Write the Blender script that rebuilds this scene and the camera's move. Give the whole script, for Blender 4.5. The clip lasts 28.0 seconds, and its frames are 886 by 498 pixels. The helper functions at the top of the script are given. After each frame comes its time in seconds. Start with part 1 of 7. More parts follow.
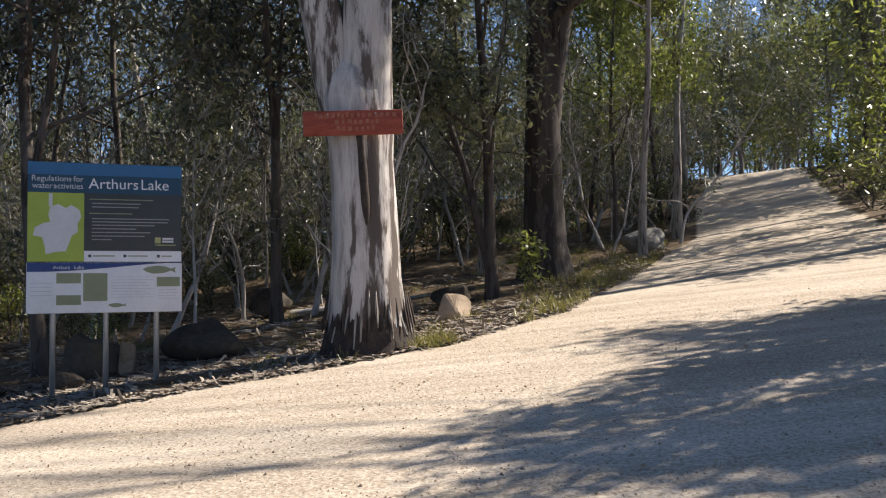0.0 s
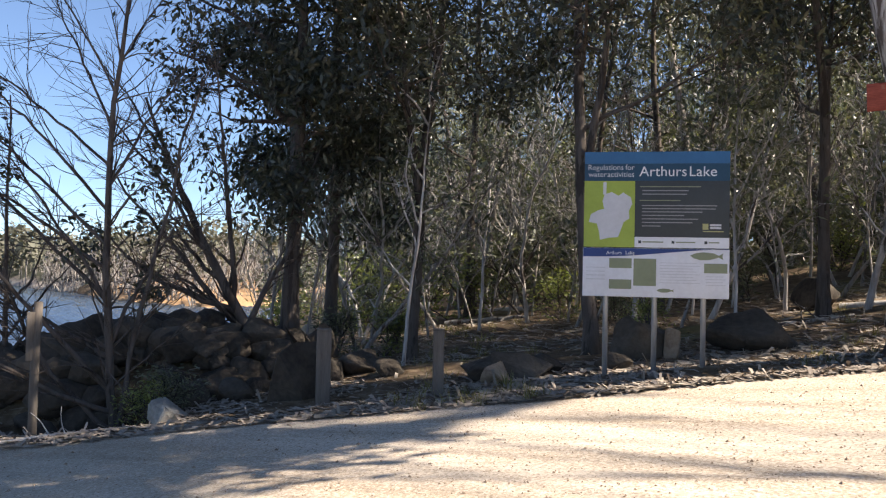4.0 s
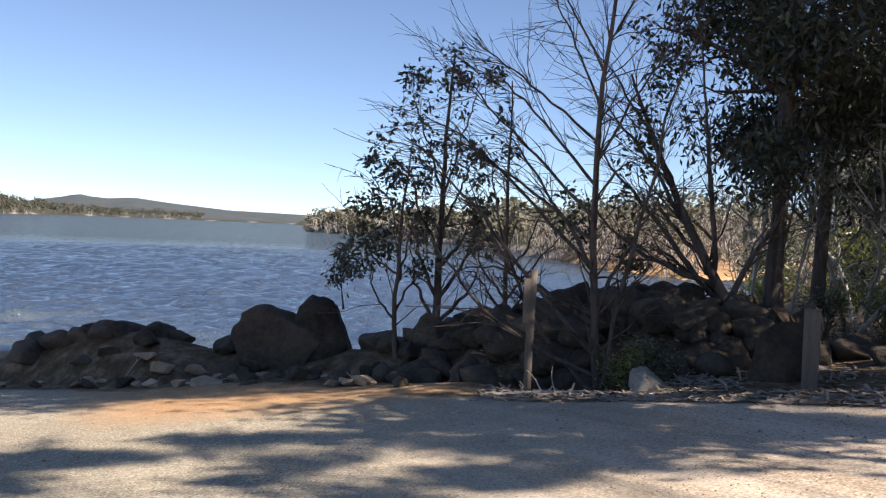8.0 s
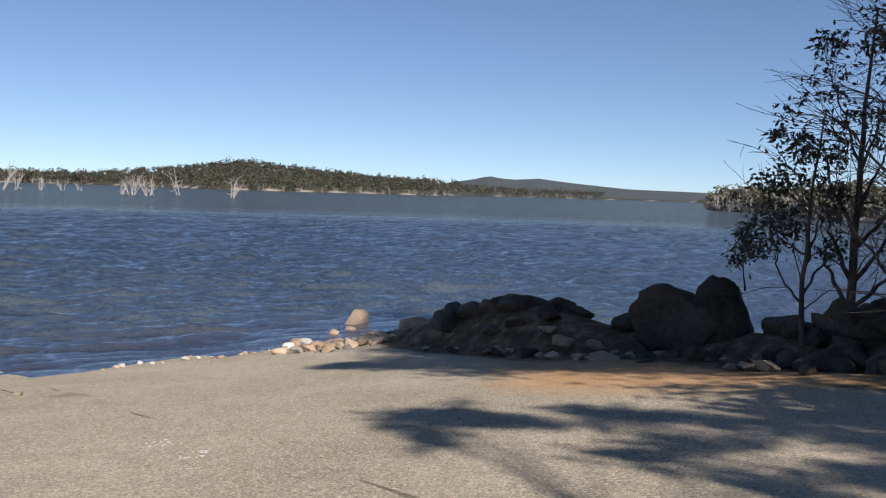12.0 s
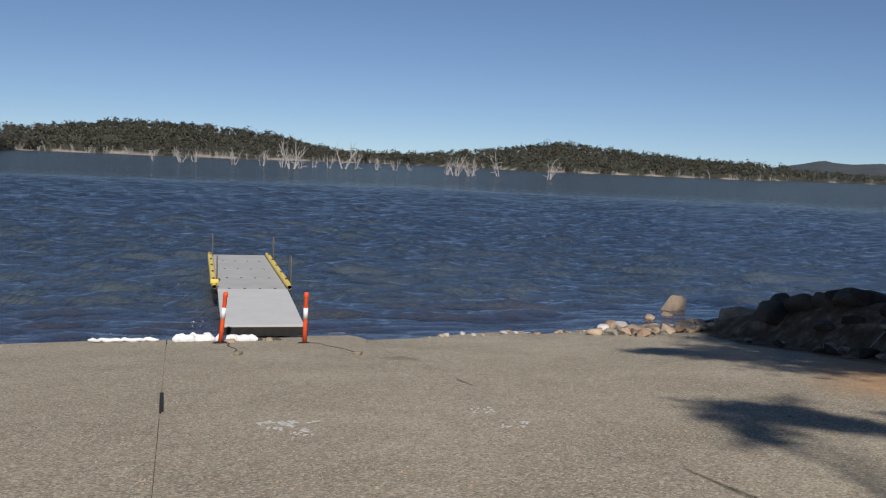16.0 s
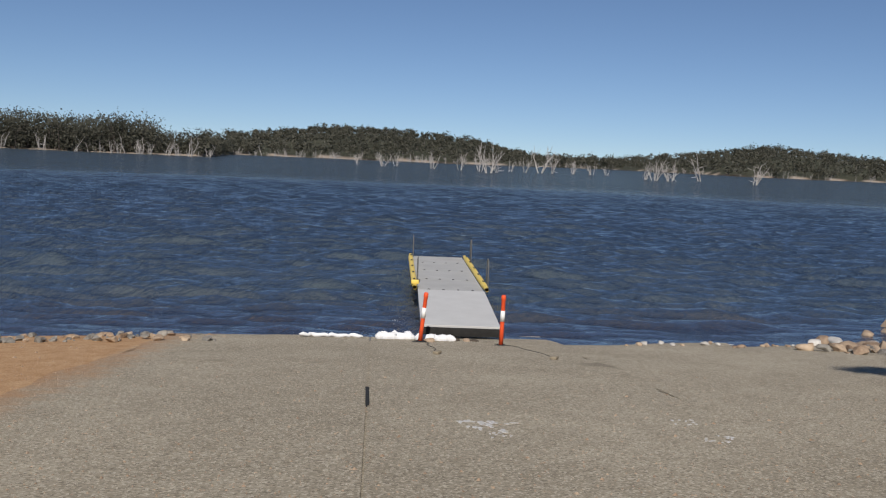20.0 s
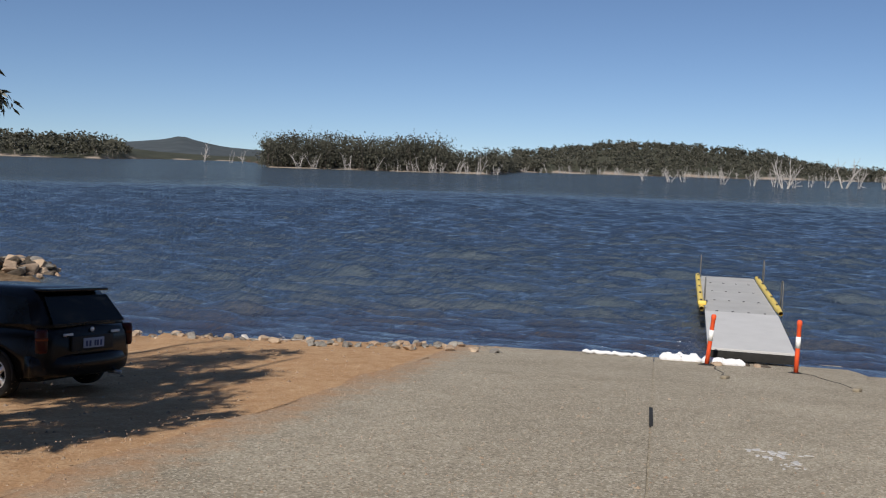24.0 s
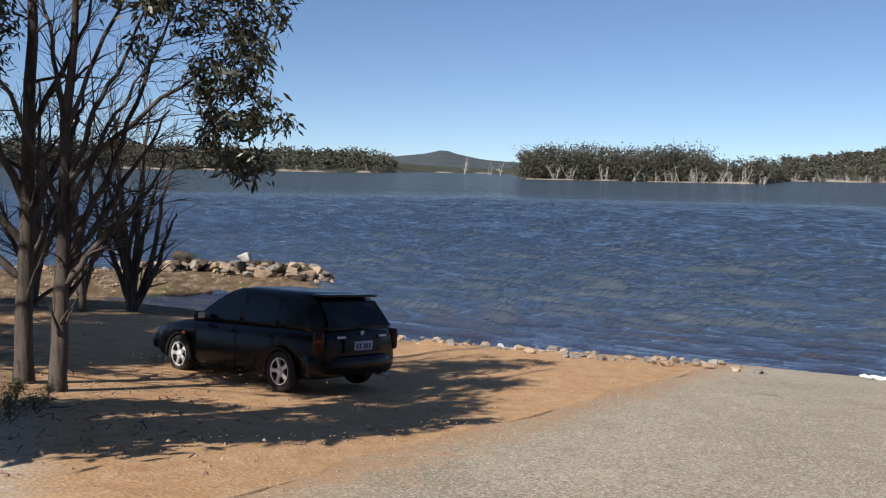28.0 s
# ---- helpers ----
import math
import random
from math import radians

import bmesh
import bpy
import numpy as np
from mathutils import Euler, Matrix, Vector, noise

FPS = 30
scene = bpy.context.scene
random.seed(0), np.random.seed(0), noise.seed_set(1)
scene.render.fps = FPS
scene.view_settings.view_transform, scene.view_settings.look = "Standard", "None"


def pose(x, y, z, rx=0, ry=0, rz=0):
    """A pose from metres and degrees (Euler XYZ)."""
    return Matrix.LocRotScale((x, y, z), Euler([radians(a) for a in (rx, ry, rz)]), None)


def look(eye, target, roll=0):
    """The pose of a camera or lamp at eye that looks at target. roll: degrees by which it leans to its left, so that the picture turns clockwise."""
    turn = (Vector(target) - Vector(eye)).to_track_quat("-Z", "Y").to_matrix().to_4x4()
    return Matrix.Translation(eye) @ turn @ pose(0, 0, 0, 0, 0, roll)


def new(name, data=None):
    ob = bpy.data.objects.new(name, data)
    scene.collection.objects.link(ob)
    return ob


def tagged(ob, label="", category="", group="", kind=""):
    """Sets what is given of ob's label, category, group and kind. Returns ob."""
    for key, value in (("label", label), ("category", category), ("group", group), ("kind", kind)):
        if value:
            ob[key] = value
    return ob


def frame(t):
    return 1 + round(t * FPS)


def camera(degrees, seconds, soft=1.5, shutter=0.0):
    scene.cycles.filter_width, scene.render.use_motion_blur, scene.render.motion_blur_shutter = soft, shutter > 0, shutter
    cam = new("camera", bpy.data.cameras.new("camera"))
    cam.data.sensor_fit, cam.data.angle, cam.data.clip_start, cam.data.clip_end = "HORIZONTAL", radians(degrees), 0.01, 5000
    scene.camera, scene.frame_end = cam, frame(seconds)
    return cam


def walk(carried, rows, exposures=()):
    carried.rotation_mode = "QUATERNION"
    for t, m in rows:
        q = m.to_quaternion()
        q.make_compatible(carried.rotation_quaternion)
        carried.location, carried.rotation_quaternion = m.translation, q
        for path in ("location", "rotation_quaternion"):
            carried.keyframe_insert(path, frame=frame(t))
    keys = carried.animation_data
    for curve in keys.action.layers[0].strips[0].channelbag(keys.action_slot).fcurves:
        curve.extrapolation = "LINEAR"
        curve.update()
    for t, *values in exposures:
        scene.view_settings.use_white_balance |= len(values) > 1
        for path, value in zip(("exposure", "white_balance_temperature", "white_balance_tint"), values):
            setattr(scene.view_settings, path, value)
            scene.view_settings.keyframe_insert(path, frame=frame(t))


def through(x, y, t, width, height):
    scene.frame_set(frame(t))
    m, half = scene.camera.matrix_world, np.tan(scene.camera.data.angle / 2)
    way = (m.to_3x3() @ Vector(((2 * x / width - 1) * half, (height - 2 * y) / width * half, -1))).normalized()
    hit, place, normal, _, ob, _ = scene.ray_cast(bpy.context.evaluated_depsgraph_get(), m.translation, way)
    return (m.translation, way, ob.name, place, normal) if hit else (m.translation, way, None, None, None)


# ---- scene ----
# camera: a slow turn on the spot, t, x, y, z, turn, tilt, lean
cam = camera(52.2, 28.0, 1.2)
PATH = [
    (0.0, 0.002, 0.003, 4.103, 0.00, 2.45, 0.56),
    (0.5, -0.047, 0.026, 4.101, 3.07, 2.39, 0.07),
    (1.0, -0.097, 0.048, 4.099, 6.35, 2.30, -0.27),
    (1.5, -0.146, 0.071, 4.098, 9.83, 2.15, -0.41),
    (2.0, -0.195, 0.093, 4.096, 13.85, 2.02, -0.94),
    (2.5, -0.243, 0.113, 4.095, 19.45, 1.91, -1.20),
    (3.0, -0.286, 0.124, 4.096, 24.75, 1.80, -0.78),
    (3.5, -0.319, 0.122, 4.101, 28.60, 1.64, -0.88),
    (5.5, -0.340, 0.106, 4.110, 43.90, 0.54, -1.73),
    (6.0, -0.350, 0.085, 4.118, 47.60, 0.14, -1.66),
    (6.5, -0.353, 0.064, 4.125, 50.91, -0.22, -2.06),
    (7.0, -0.353, 0.044, 4.129, 54.54, -0.61, -2.17),
    (7.5, -0.351, 0.024, 4.131, 57.93, -0.96, -2.39),
    (8.0, -0.348, 0.002, 4.131, 61.69, -1.29, -2.42),
    (8.5, -0.343, -0.020, 4.130, 64.97, -1.58, -2.65),
    (9.0, -0.338, -0.040, 4.129, 68.35, -1.91, -2.97),
    (9.5, -0.331, -0.056, 4.129, 71.56, -2.15, -3.02),
    (10.0, -0.320, -0.062, 4.130, 75.00, -2.43, -2.74),
    (10.5, -0.303, -0.055, 4.132, 78.18, -2.72, -2.07),
    (11.0, -0.281, -0.039, 4.135, 80.74, -2.99, -2.11),
    (11.5, -0.260, -0.021, 4.138, 83.41, -3.24, -1.74),
    (12.0, -0.242, -0.014, 4.138, 86.57, -3.56, -1.79),
    (12.5, -0.233, -0.026, 4.132, 89.53, -3.89, -2.09),
    (14.5, -0.233, -0.055, 4.123, 99.54, -4.95, -2.28),
    (15.0, -0.239, -0.091, 4.112, 101.90, -5.11, -2.16),
    (15.5, -0.244, -0.122, 4.103, 104.08, -5.23, -2.31),
    (16.0, -0.245, -0.145, 4.097, 106.32, -5.38, -2.46),
    (16.5, -0.242, -0.162, 4.093, 108.36, -5.43, -2.09),
    (17.0, -0.234, -0.175, 4.091, 109.67, -5.47, -1.89),
    (17.5, -0.226, -0.187, 4.090, 110.90, -5.48, -2.15),
    (18.0, -0.216, -0.197, 4.089, 112.00, -5.50, -1.99),
    (18.5, -0.205, -0.205, 4.089, 113.10, -5.51, -1.92),
    (19.0, -0.193, -0.208, 4.091, 114.88, -5.53, -2.29),
    (19.5, -0.177, -0.205, 4.095, 116.65, -5.60, -2.86),
    (20.0, -0.159, -0.196, 4.102, 118.65, -5.65, -2.53),
    (20.5, -0.137, -0.183, 4.109, 120.71, -5.64, -2.44),
    (21.0, -0.103, -0.165, 4.119, 123.23, -5.63, -2.38),
    (21.5, -0.053, -0.139, 4.131, 125.40, -5.63, -1.96),
    (23.5, 0.008, -0.108, 4.145, 134.30, -5.39, -1.87),
    (24.0, 0.065, -0.079, 4.157, 136.45, -5.28, -1.81),
    (24.5, 0.107, -0.057, 4.166, 138.40, -5.18, -1.34),
    (25.0, 0.132, -0.042, 4.172, 140.52, -5.14, -1.63),
    (25.5, 0.142, -0.034, 4.176, 142.50, -5.12, -1.61),
    (26.0, 0.141, -0.029, 4.178, 144.55, -5.11, -1.43),
    (26.5, 0.136, -0.026, 4.179, 146.56, -5.08, -1.73),
    (27.0, 0.130, -0.024, 4.180, 148.67, -5.07, -1.34),
    (27.5, 0.123, -0.021, 4.182, 150.63, -5.05, -1.28),
    (28.0, 0.117, -0.019, 4.183, 152.52, -4.98, -1.08),
]
walk(cam, [(t, pose(x, y, z, 90 + p, r, w)) for t, x, y, z, w, p, r in PATH],
     ((0, 1.05, 6700, 11), (1, 1.15, 6700, 11), (3, 1.4, 6800, 12), (5.5, 1.68, 7250, 15), (7, 1.45, 7200, 16), (9, 0.98, 7050, 16), (11, 0.56, 6800, 15), (12.5, 0.42, 6550, 13), (14.5, 0.04, 6450, 12), (18, -0.1, 6450, 12),
      (21.5, -0.03, 6450, 12), (24, 0.08, 6450, 12), (28, 0.48, 6500, 12)))

# world, sun
SUN_TURN, SUN_UP = -65.0, 42.0
world = bpy.data.worlds.new("world")
scene.world = world
world.use_nodes = True
wn = world.node_tree.nodes
sky = wn.new("ShaderNodeTexSky")
sky.sky_type, sky.sun_disc = "NISHITA", False
sky.sun_elevation, sky.sun_rotation = radians(SUN_UP), radians(-SUN_TURN)
sky.altitude, sky.air_density, sky.dust_density, sky.ozone_density = 2600.0, 1.0, 0.0, 4.0
wn["Background"].inputs["Strength"].default_value = 0.079
# sky looked up a little above the true direction, for a bluer horizon
wc, wm = wn.new("ShaderNodeTexCoord"), wn.new("ShaderNodeMapping")
wm.inputs["Location"].default_value = (0, 0, 0.03)
world.node_tree.links.new(wc.outputs["Generated"], wm.inputs["Vector"])
world.node_tree.links.new(wm.outputs[0], sky.inputs["Vector"])
world.node_tree.links.new(sky.outputs[0], wn["Background"].inputs["Color"])
sun = new("sun", bpy.data.lights.new("sun", "SUN"))
sun.data.energy, sun.data.angle, sun.data.color = 4.6, radians(0.53), (1.0, 0.94, 0.85)


def around(az, d, z=0.0):
    """A place d metres off in the direction az (degrees to the left of the first view)."""
    return Vector((-math.sin(radians(az)) * d, math.cos(radians(az)) * d, z))


sun.matrix_world = look(around(SUN_TURN, 60, 60 * math.tan(radians(SUN_UP))), (0, 0, 0))


# ---- materials ----
def material(name, rough=0.8, metal=0.0, spec=0.3):
    m = bpy.data.materials.new(name)
    m.use_nodes = True
    b = m.node_tree.nodes["Principled BSDF"]
    b.inputs["Roughness"].default_value = rough
    b.inputs["Metallic"].default_value = metal
    b.inputs["Specular IOR Level"].default_value = spec
    return m, m.node_tree.nodes, m.node_tree.links, b


def coords(n, l, kind="Object", scale=(1, 1, 1)):
    c, mp = n.new("ShaderNodeTexCoord"), n.new("ShaderNodeMapping")
    mp.inputs["Scale"].default_value = scale
    l.new(c.outputs[kind], mp.inputs["Vector"])
    return mp.outputs[0]


def noise_of(n, l, vec, scale, detail=6.0, rough=0.6, distort=0.0):
    t = n.new("ShaderNodeTexNoise")
    t.inputs["Scale"].default_value, t.inputs["Detail"].default_value = scale, detail
    t.inputs["Roughness"].default_value, t.inputs["Distortion"].default_value = rough, distort
    l.new(vec, t.inputs["Vector"])
    return t.outputs["Fac"]


def ramp_of(n, l, fac, stops):
    r = n.new("ShaderNodeValToRGB")
    e = r.color_ramp.elements
    while len(e) < len(stops):
        e.new(0.5)
    for k, (p, c) in zip(e, stops):
        k.position, k.color = p, (*c, 1) if len(c) == 3 else c
    l.new(fac, r.inputs["Fac"])
    return r.outputs["Color"]


def blend(n, l, fac, a, b, mode="MIX"):
    x = n.new("ShaderNodeMix")
    x.data_type, x.blend_type = "RGBA", mode
    for s, v in ((x.inputs[0], fac), (x.inputs[6], a), (x.inputs[7], b)):
        if isinstance(v, (int, float)):
            s.default_value = v
        elif isinstance(v, tuple):
            s.default_value = (*v, 1)
        else:
            l.new(v, s)
    return x.outputs[2]


def calc(n, l, op, a, b=0.0):
    x = n.new("ShaderNodeMath")
    x.operation = op
    for s, v in ((x.inputs[0], a), (x.inputs[1], b)):
        if isinstance(v, (int, float)):
            s.default_value = v
        else:
            l.new(v, s)
    return x.outputs[0]


def bump(n, l, b, height, strength=0.3, dist=0.02):
    k = n.new("ShaderNodeBump")
    k.inputs["Strength"].default_value, k.inputs["Distance"].default_value = strength, dist
    l.new(height, k.inputs["Height"])
    l.new(k.outputs[0], b.inputs["Normal"])


def mottled(name, dark, light, scale=3.0, fine=40.0, rough=0.8, bumps=0.3, dist=0.01, metal=0.0, spec=0.3, stretch=(1, 1, 1), vary=0.0, kind="Object"):
    """Two-scale mottling between two colours, with relief; vary: difference from piece to piece."""
    m, n, l, b = material(name, rough, metal, spec)
    v = coords(n, l, kind, stretch)
    big, small = noise_of(n, l, v, scale), noise_of(n, l, v, fine, 4)
    f = calc(n, l, "ADD", calc(n, l, "MULTIPLY", big, 0.65), calc(n, l, "MULTIPLY", small, 0.35))
    if vary:
        oi = n.new("ShaderNodeObjectInfo")
        f = calc(n, l, "ADD", f, calc(n, l, "MULTIPLY", calc(n, l, "SUBTRACT", oi.outputs["Random"], 0.5), vary))
    l.new(ramp_of(n, l, f, ((0.3, dark), (0.7, light))), b.inputs["Base Color"])
    bump(n, l, b, calc(n, l, "ADD", big, calc(n, l, "MULTIPLY", small, 0.5)), bumps, dist)
    return m


def flat_mask(n, l, name):
    a = n.new("ShaderNodeAttribute")
    a.attribute_name = name
    return a.outputs["Fac"]


def aggregate(n, l, v):
    """Worn concrete or rolled gravel: broad stains, small pale and dark stones. Colour and relief."""
    broad, mid, fine = noise_of(n, l, v, 0.5, 8, 0.65), noise_of(n, l, v, 6.0, 6, 0.7), noise_of(n, l, v, 45.0, 3, 0.7)
    vor = n.new("ShaderNodeTexVoronoi")
    vor.inputs["Scale"].default_value = 52.0
    l.new(v, vor.inputs["Vector"])
    base = ramp_of(n, l, calc(n, l, "ADD", calc(n, l, "MULTIPLY", broad, 0.6), calc(n, l, "MULTIPLY", mid, 0.4)), ((0.3, (0.23, 0.198, 0.144)), (0.5, (0.335, 0.293, 0.220)), (0.7, (0.45, 0.40, 0.305))))
    tone = n.new("ShaderNodeSeparateColor")
    l.new(vor.outputs["Color"], tone.inputs[0])
    c = blend(n, l, ramp_of(n, l, tone.outputs[0], ((0.55, (0, 0, 0)), (0.95, (0.65, 0.65, 0.65)))), base, (0.64, 0.58, 0.47))
    c = blend(n, l, ramp_of(n, l, tone.outputs[1], ((0.6, (0, 0, 0)), (0.95, (0.65, 0.65, 0.65)))), c, (0.12, 0.10, 0.072))
    c = blend(n, l, ramp_of(n, l, fine, ((0.5, (0, 0, 0)), (0.8, (0.5, 0.5, 0.5)))), c, (0.18, 0.15, 0.11))
    return c, calc(n, l, "ADD", calc(n, l, "MULTIPLY", tone.outputs[0], 0.35), fine)


def ground_material():
    m, n, l, b = material("ground", 0.95, 0, 0.15)
    v = coords(n, l)
    n1, n2, n3 = noise_of(n, l, v, 0.35, 8), noise_of(n, l, v, 3.0, 8, 0.7), noise_of(n, l, v, 28.0, 5, 0.7)
    vor = n.new("ShaderNodeTexVoronoi")
    vor.inputs["Scale"].default_value = 26.0
    l.new(v, vor.inputs["Vector"])
    grit = calc(n, l, "ADD", calc(n, l, "MULTIPLY", n3, 0.6), calc(n, l, "MULTIPLY", vor.outputs["Distance"], 0.6))
    litter = ramp_of(n, l, n2, ((0.3, (0.05, 0.035, 0.022)), (0.5, (0.13, 0.09, 0.055)), (0.72, (0.30, 0.23, 0.16))))
    grass = ramp_of(n, l, n2, ((0.3, (0.06, 0.07, 0.02)), (0.7, (0.24, 0.22, 0.09))))
    litter = blend(n, l, ramp_of(n, l, n1, ((0.58, (0, 0, 0)), (0.74, (1, 1, 1)))), litter, grass)
    rut = n.new("ShaderNodeMapping")
    rut.inputs["Rotation"].default_value, rut.inputs["Scale"].default_value = (0, 0, radians(-24)), (0.16, 1.5, 1)
    l.new(v, rut.inputs["Vector"])
    worn = noise_of(n, l, rut.outputs[0], 1.3, 5, 0.6, 0.3)
    road = ramp_of(n, l, calc(n, l, "ADD", calc(n, l, "ADD", calc(n, l, "MULTIPLY", n1, 0.2), calc(n, l, "MULTIPLY", worn, 0.55)), calc(n, l, "MULTIPLY", grit, 0.4)),
                   ((0.38, (0.27, 0.205, 0.145)), (0.57, (0.45, 0.362, 0.272)), (0.74, (0.66, 0.56, 0.45))))
    stones = n.new("ShaderNodeTexVoronoi")
    stones.inputs["Scale"].default_value = 58.0
    l.new(v, stones.inputs["Vector"])
    hue = n.new("ShaderNodeSeparateColor")
    l.new(stones.outputs["Color"], hue.inputs[0])
    road = blend(n, l, ramp_of(n, l, hue.outputs[0], ((0.62, (0, 0, 0)), (0.95, (0.5, 0.5, 0.5)))), road, (0.72, 0.65, 0.55))
    road = blend(n, l, ramp_of(n, l, hue.outputs[1], ((0.7, (0, 0, 0)), (0.97, (0.5, 0.5, 0.5)))), road, (0.19, 0.145, 0.10))
    earth = ramp_of(n, l, calc(n, l, "ADD", calc(n, l, "MULTIPLY", n2, 0.6), calc(n, l, "MULTIPLY", grit, 0.4)),
                    ((0.25, (0.24, 0.13, 0.064)), (0.5, (0.40, 0.238, 0.122)), (0.75, (0.54, 0.38, 0.228))))
    far = ramp_of(n, l, noise_of(n, l, v, 0.03, 8), ((0.3, (0.035, 0.04, 0.027)), (0.7, (0.075, 0.075, 0.05))))
    beach = ramp_of(n, l, n2, ((0.3, (0.30, 0.24, 0.19)), (0.7, (0.5, 0.42, 0.34))))
    bed = ramp_of(n, l, n2, ((0.3, (0.03, 0.022, 0.016)), (0.7, (0.10, 0.07, 0.05))))

    def edge(name, soft=0.22):
        f = calc(n, l, "ADD", flat_mask(n, l, name), calc(n, l, "MULTIPLY", calc(n, l, "SUBTRACT", n2, 0.5), 0.7))
        return ramp_of(n, l, f, ((0.5 - soft, (0, 0, 0)), (0.5 + soft, (1, 1, 1))))
    road = blend(n, l, edge("grit", 0.4), road, aggregate(n, l, v)[0])
    c = blend(n, l, edge("road"), litter, road)
    c = blend(n, l, edge("earth"), c, earth)
    c = blend(n, l, edge("far", 0.1), c, far)
    # distance haze, put into the far mountains' base colour as blue-grey
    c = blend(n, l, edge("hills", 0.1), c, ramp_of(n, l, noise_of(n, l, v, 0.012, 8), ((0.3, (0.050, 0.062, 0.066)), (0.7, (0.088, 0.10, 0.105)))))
    c = blend(n, l, edge("beach", 0.3), c, beach)
    c = blend(n, l, edge("bed", 0.3), c, bed)
    l.new(c, b.inputs["Base Color"])
    bump(n, l, b, calc(n, l, "ADD", calc(n, l, "MULTIPLY", n2, 1.5), calc(n, l, "ADD", calc(n, l, "MULTIPLY", grit, 0.8), calc(n, l, "MULTIPLY", hue.outputs[0], 0.12))), 0.5, 0.02)
    return m


def water_material():
    m, n, l, b = material("lake_water", 0.16, 0, 0.4)
    v = coords(n, l, "Object", (1.0, 1.0, 1.0))
    mp = n.new("ShaderNodeMapping")
    mp.inputs["Rotation"].default_value, mp.inputs["Scale"].default_value = (0, 0, radians(62)), (0.5, 1.7, 1)
    l.new(v, mp.inputs["Vector"])
    w3 = noise_of(n, l, mp.outputs[0], 0.05, 3, 0.5)
    deep = ramp_of(n, l, w3, ((0.35, (0.054, 0.072, 0.084)), (0.65, (0.074, 0.094, 0.107))))
    deep = blend(n, l, flat_mask(n, l, "open"), deep, (0.052, 0.070, 0.083))
    tone = blend(n, l, flat_mask(n, l, "shoal"), deep, (0.060, 0.042, 0.036))

    def vec(op, a, b=None):
        x = n.new("ShaderNodeVectorMath")
        x.operation = op
        l.new(a, x.inputs[0])
        if isinstance(b, tuple):
            x.inputs[1].default_value = b
        elif b is not None:
            l.new(b, x.inputs[1])
        return x.outputs[0]
    w1, w2, w4 = noise_of(n, l, mp.outputs[0], 2.3, 3, 0.55, 0.2), noise_of(n, l, mp.outputs[0], 7.0, 5, 0.65, 0.2), noise_of(n, l, mp.outputs[0], 17.0, 4, 0.65, 0.4)
    rip = n.new("ShaderNodeBump")
    rip.inputs["Strength"].default_value, rip.inputs["Distance"].default_value = 1.0, 0.11
    l.new(calc(n, l, "ADD", calc(n, l, "ADD", w1, calc(n, l, "MULTIPLY", w2, 0.5)), calc(n, l, "MULTIPLY", w4, 0.16)), rip.inputs["Height"])
    chop = n.new("ShaderNodeTexNoise")
    chop.inputs["Scale"].default_value, chop.inputs["Detail"].default_value, chop.inputs["Roughness"].default_value = 0.9, 5.0, 0.65
    l.new(mp.outputs[0], chop.inputs["Vector"])
    open_water = n.new("ShaderNodeCombineXYZ")
    for s_in, size in ((0, 4.0), (1, 3.5)):
        l.new(calc(n, l, "MULTIPLY", flat_mask(n, l, "open"), size), open_water.inputs[s_in])
    slope = vec("ADD", rip.outputs[0], vec("MULTIPLY", vec("SUBTRACT", chop.outputs["Color"], (0.5, 0.5, 0.5)), open_water.outputs[0]))
    k = n.new("ShaderNodeVectorMath")
    k.operation = "NORMALIZE"
    l.new(slope, k.inputs[0])
    body, gloss, mix, fr = n.new("ShaderNodeBsdfDiffuse"), n.new("ShaderNodeBsdfGlossy"), n.new("ShaderNodeMixShader"), n.new("ShaderNodeFresnel")
    n.remove(b)
    l.new(tone, body.inputs["Color"])
    gloss.inputs["Roughness"].default_value, fr.inputs["IOR"].default_value = 0.09, 1.33
    for s in (body, gloss, fr):
        l.new(k.outputs[0], s.inputs["Normal"])
    l.new(calc(n, l, "MINIMUM", fr.outputs[0], calc(n, l, "SUBTRACT", 0.8, calc(n, l, "MULTIPLY", flat_mask(n, l, "open"), 0.48))), mix.inputs[0])
    l.new(body.outputs[0], mix.inputs[1])
    l.new(gloss.outputs[0], mix.inputs[2])
    l.new(mix.outputs[0], n["Material Output"].inputs["Surface"])
    return m


def leaf_material(name, dark, light, through=0.35, rough=0.38, spec=0.5):
    m, n, l, b = material(name, rough, 0, spec)
    g = n.new("ShaderNodeNewGeometry")
    v = coords(n, l)
    f = calc(n, l, "ADD", calc(n, l, "MULTIPLY", g.outputs["Random Per Island"], 0.6), calc(n, l, "MULTIPLY", noise_of(n, l, v, 0.6, 3), 0.4))
    c = ramp_of(n, l, f, ((0.2, dark), (0.8, light)))
    l.new(c, b.inputs["Base Color"])
    t, mix = n.new("ShaderNodeBsdfTranslucent"), n.new("ShaderNodeMixShader")
    l.new(blend(n, l, 1.0, c, (1.35, 1.32, 0.8), "MULTIPLY"), t.inputs["Color"])
    mix.inputs[0].default_value = through
    l.new(b.outputs[0], mix.inputs[1])
    l.new(t.outputs[0], mix.inputs[2])
    l.new(mix.outputs[0], n["Material Output"].inputs["Surface"])
    return m


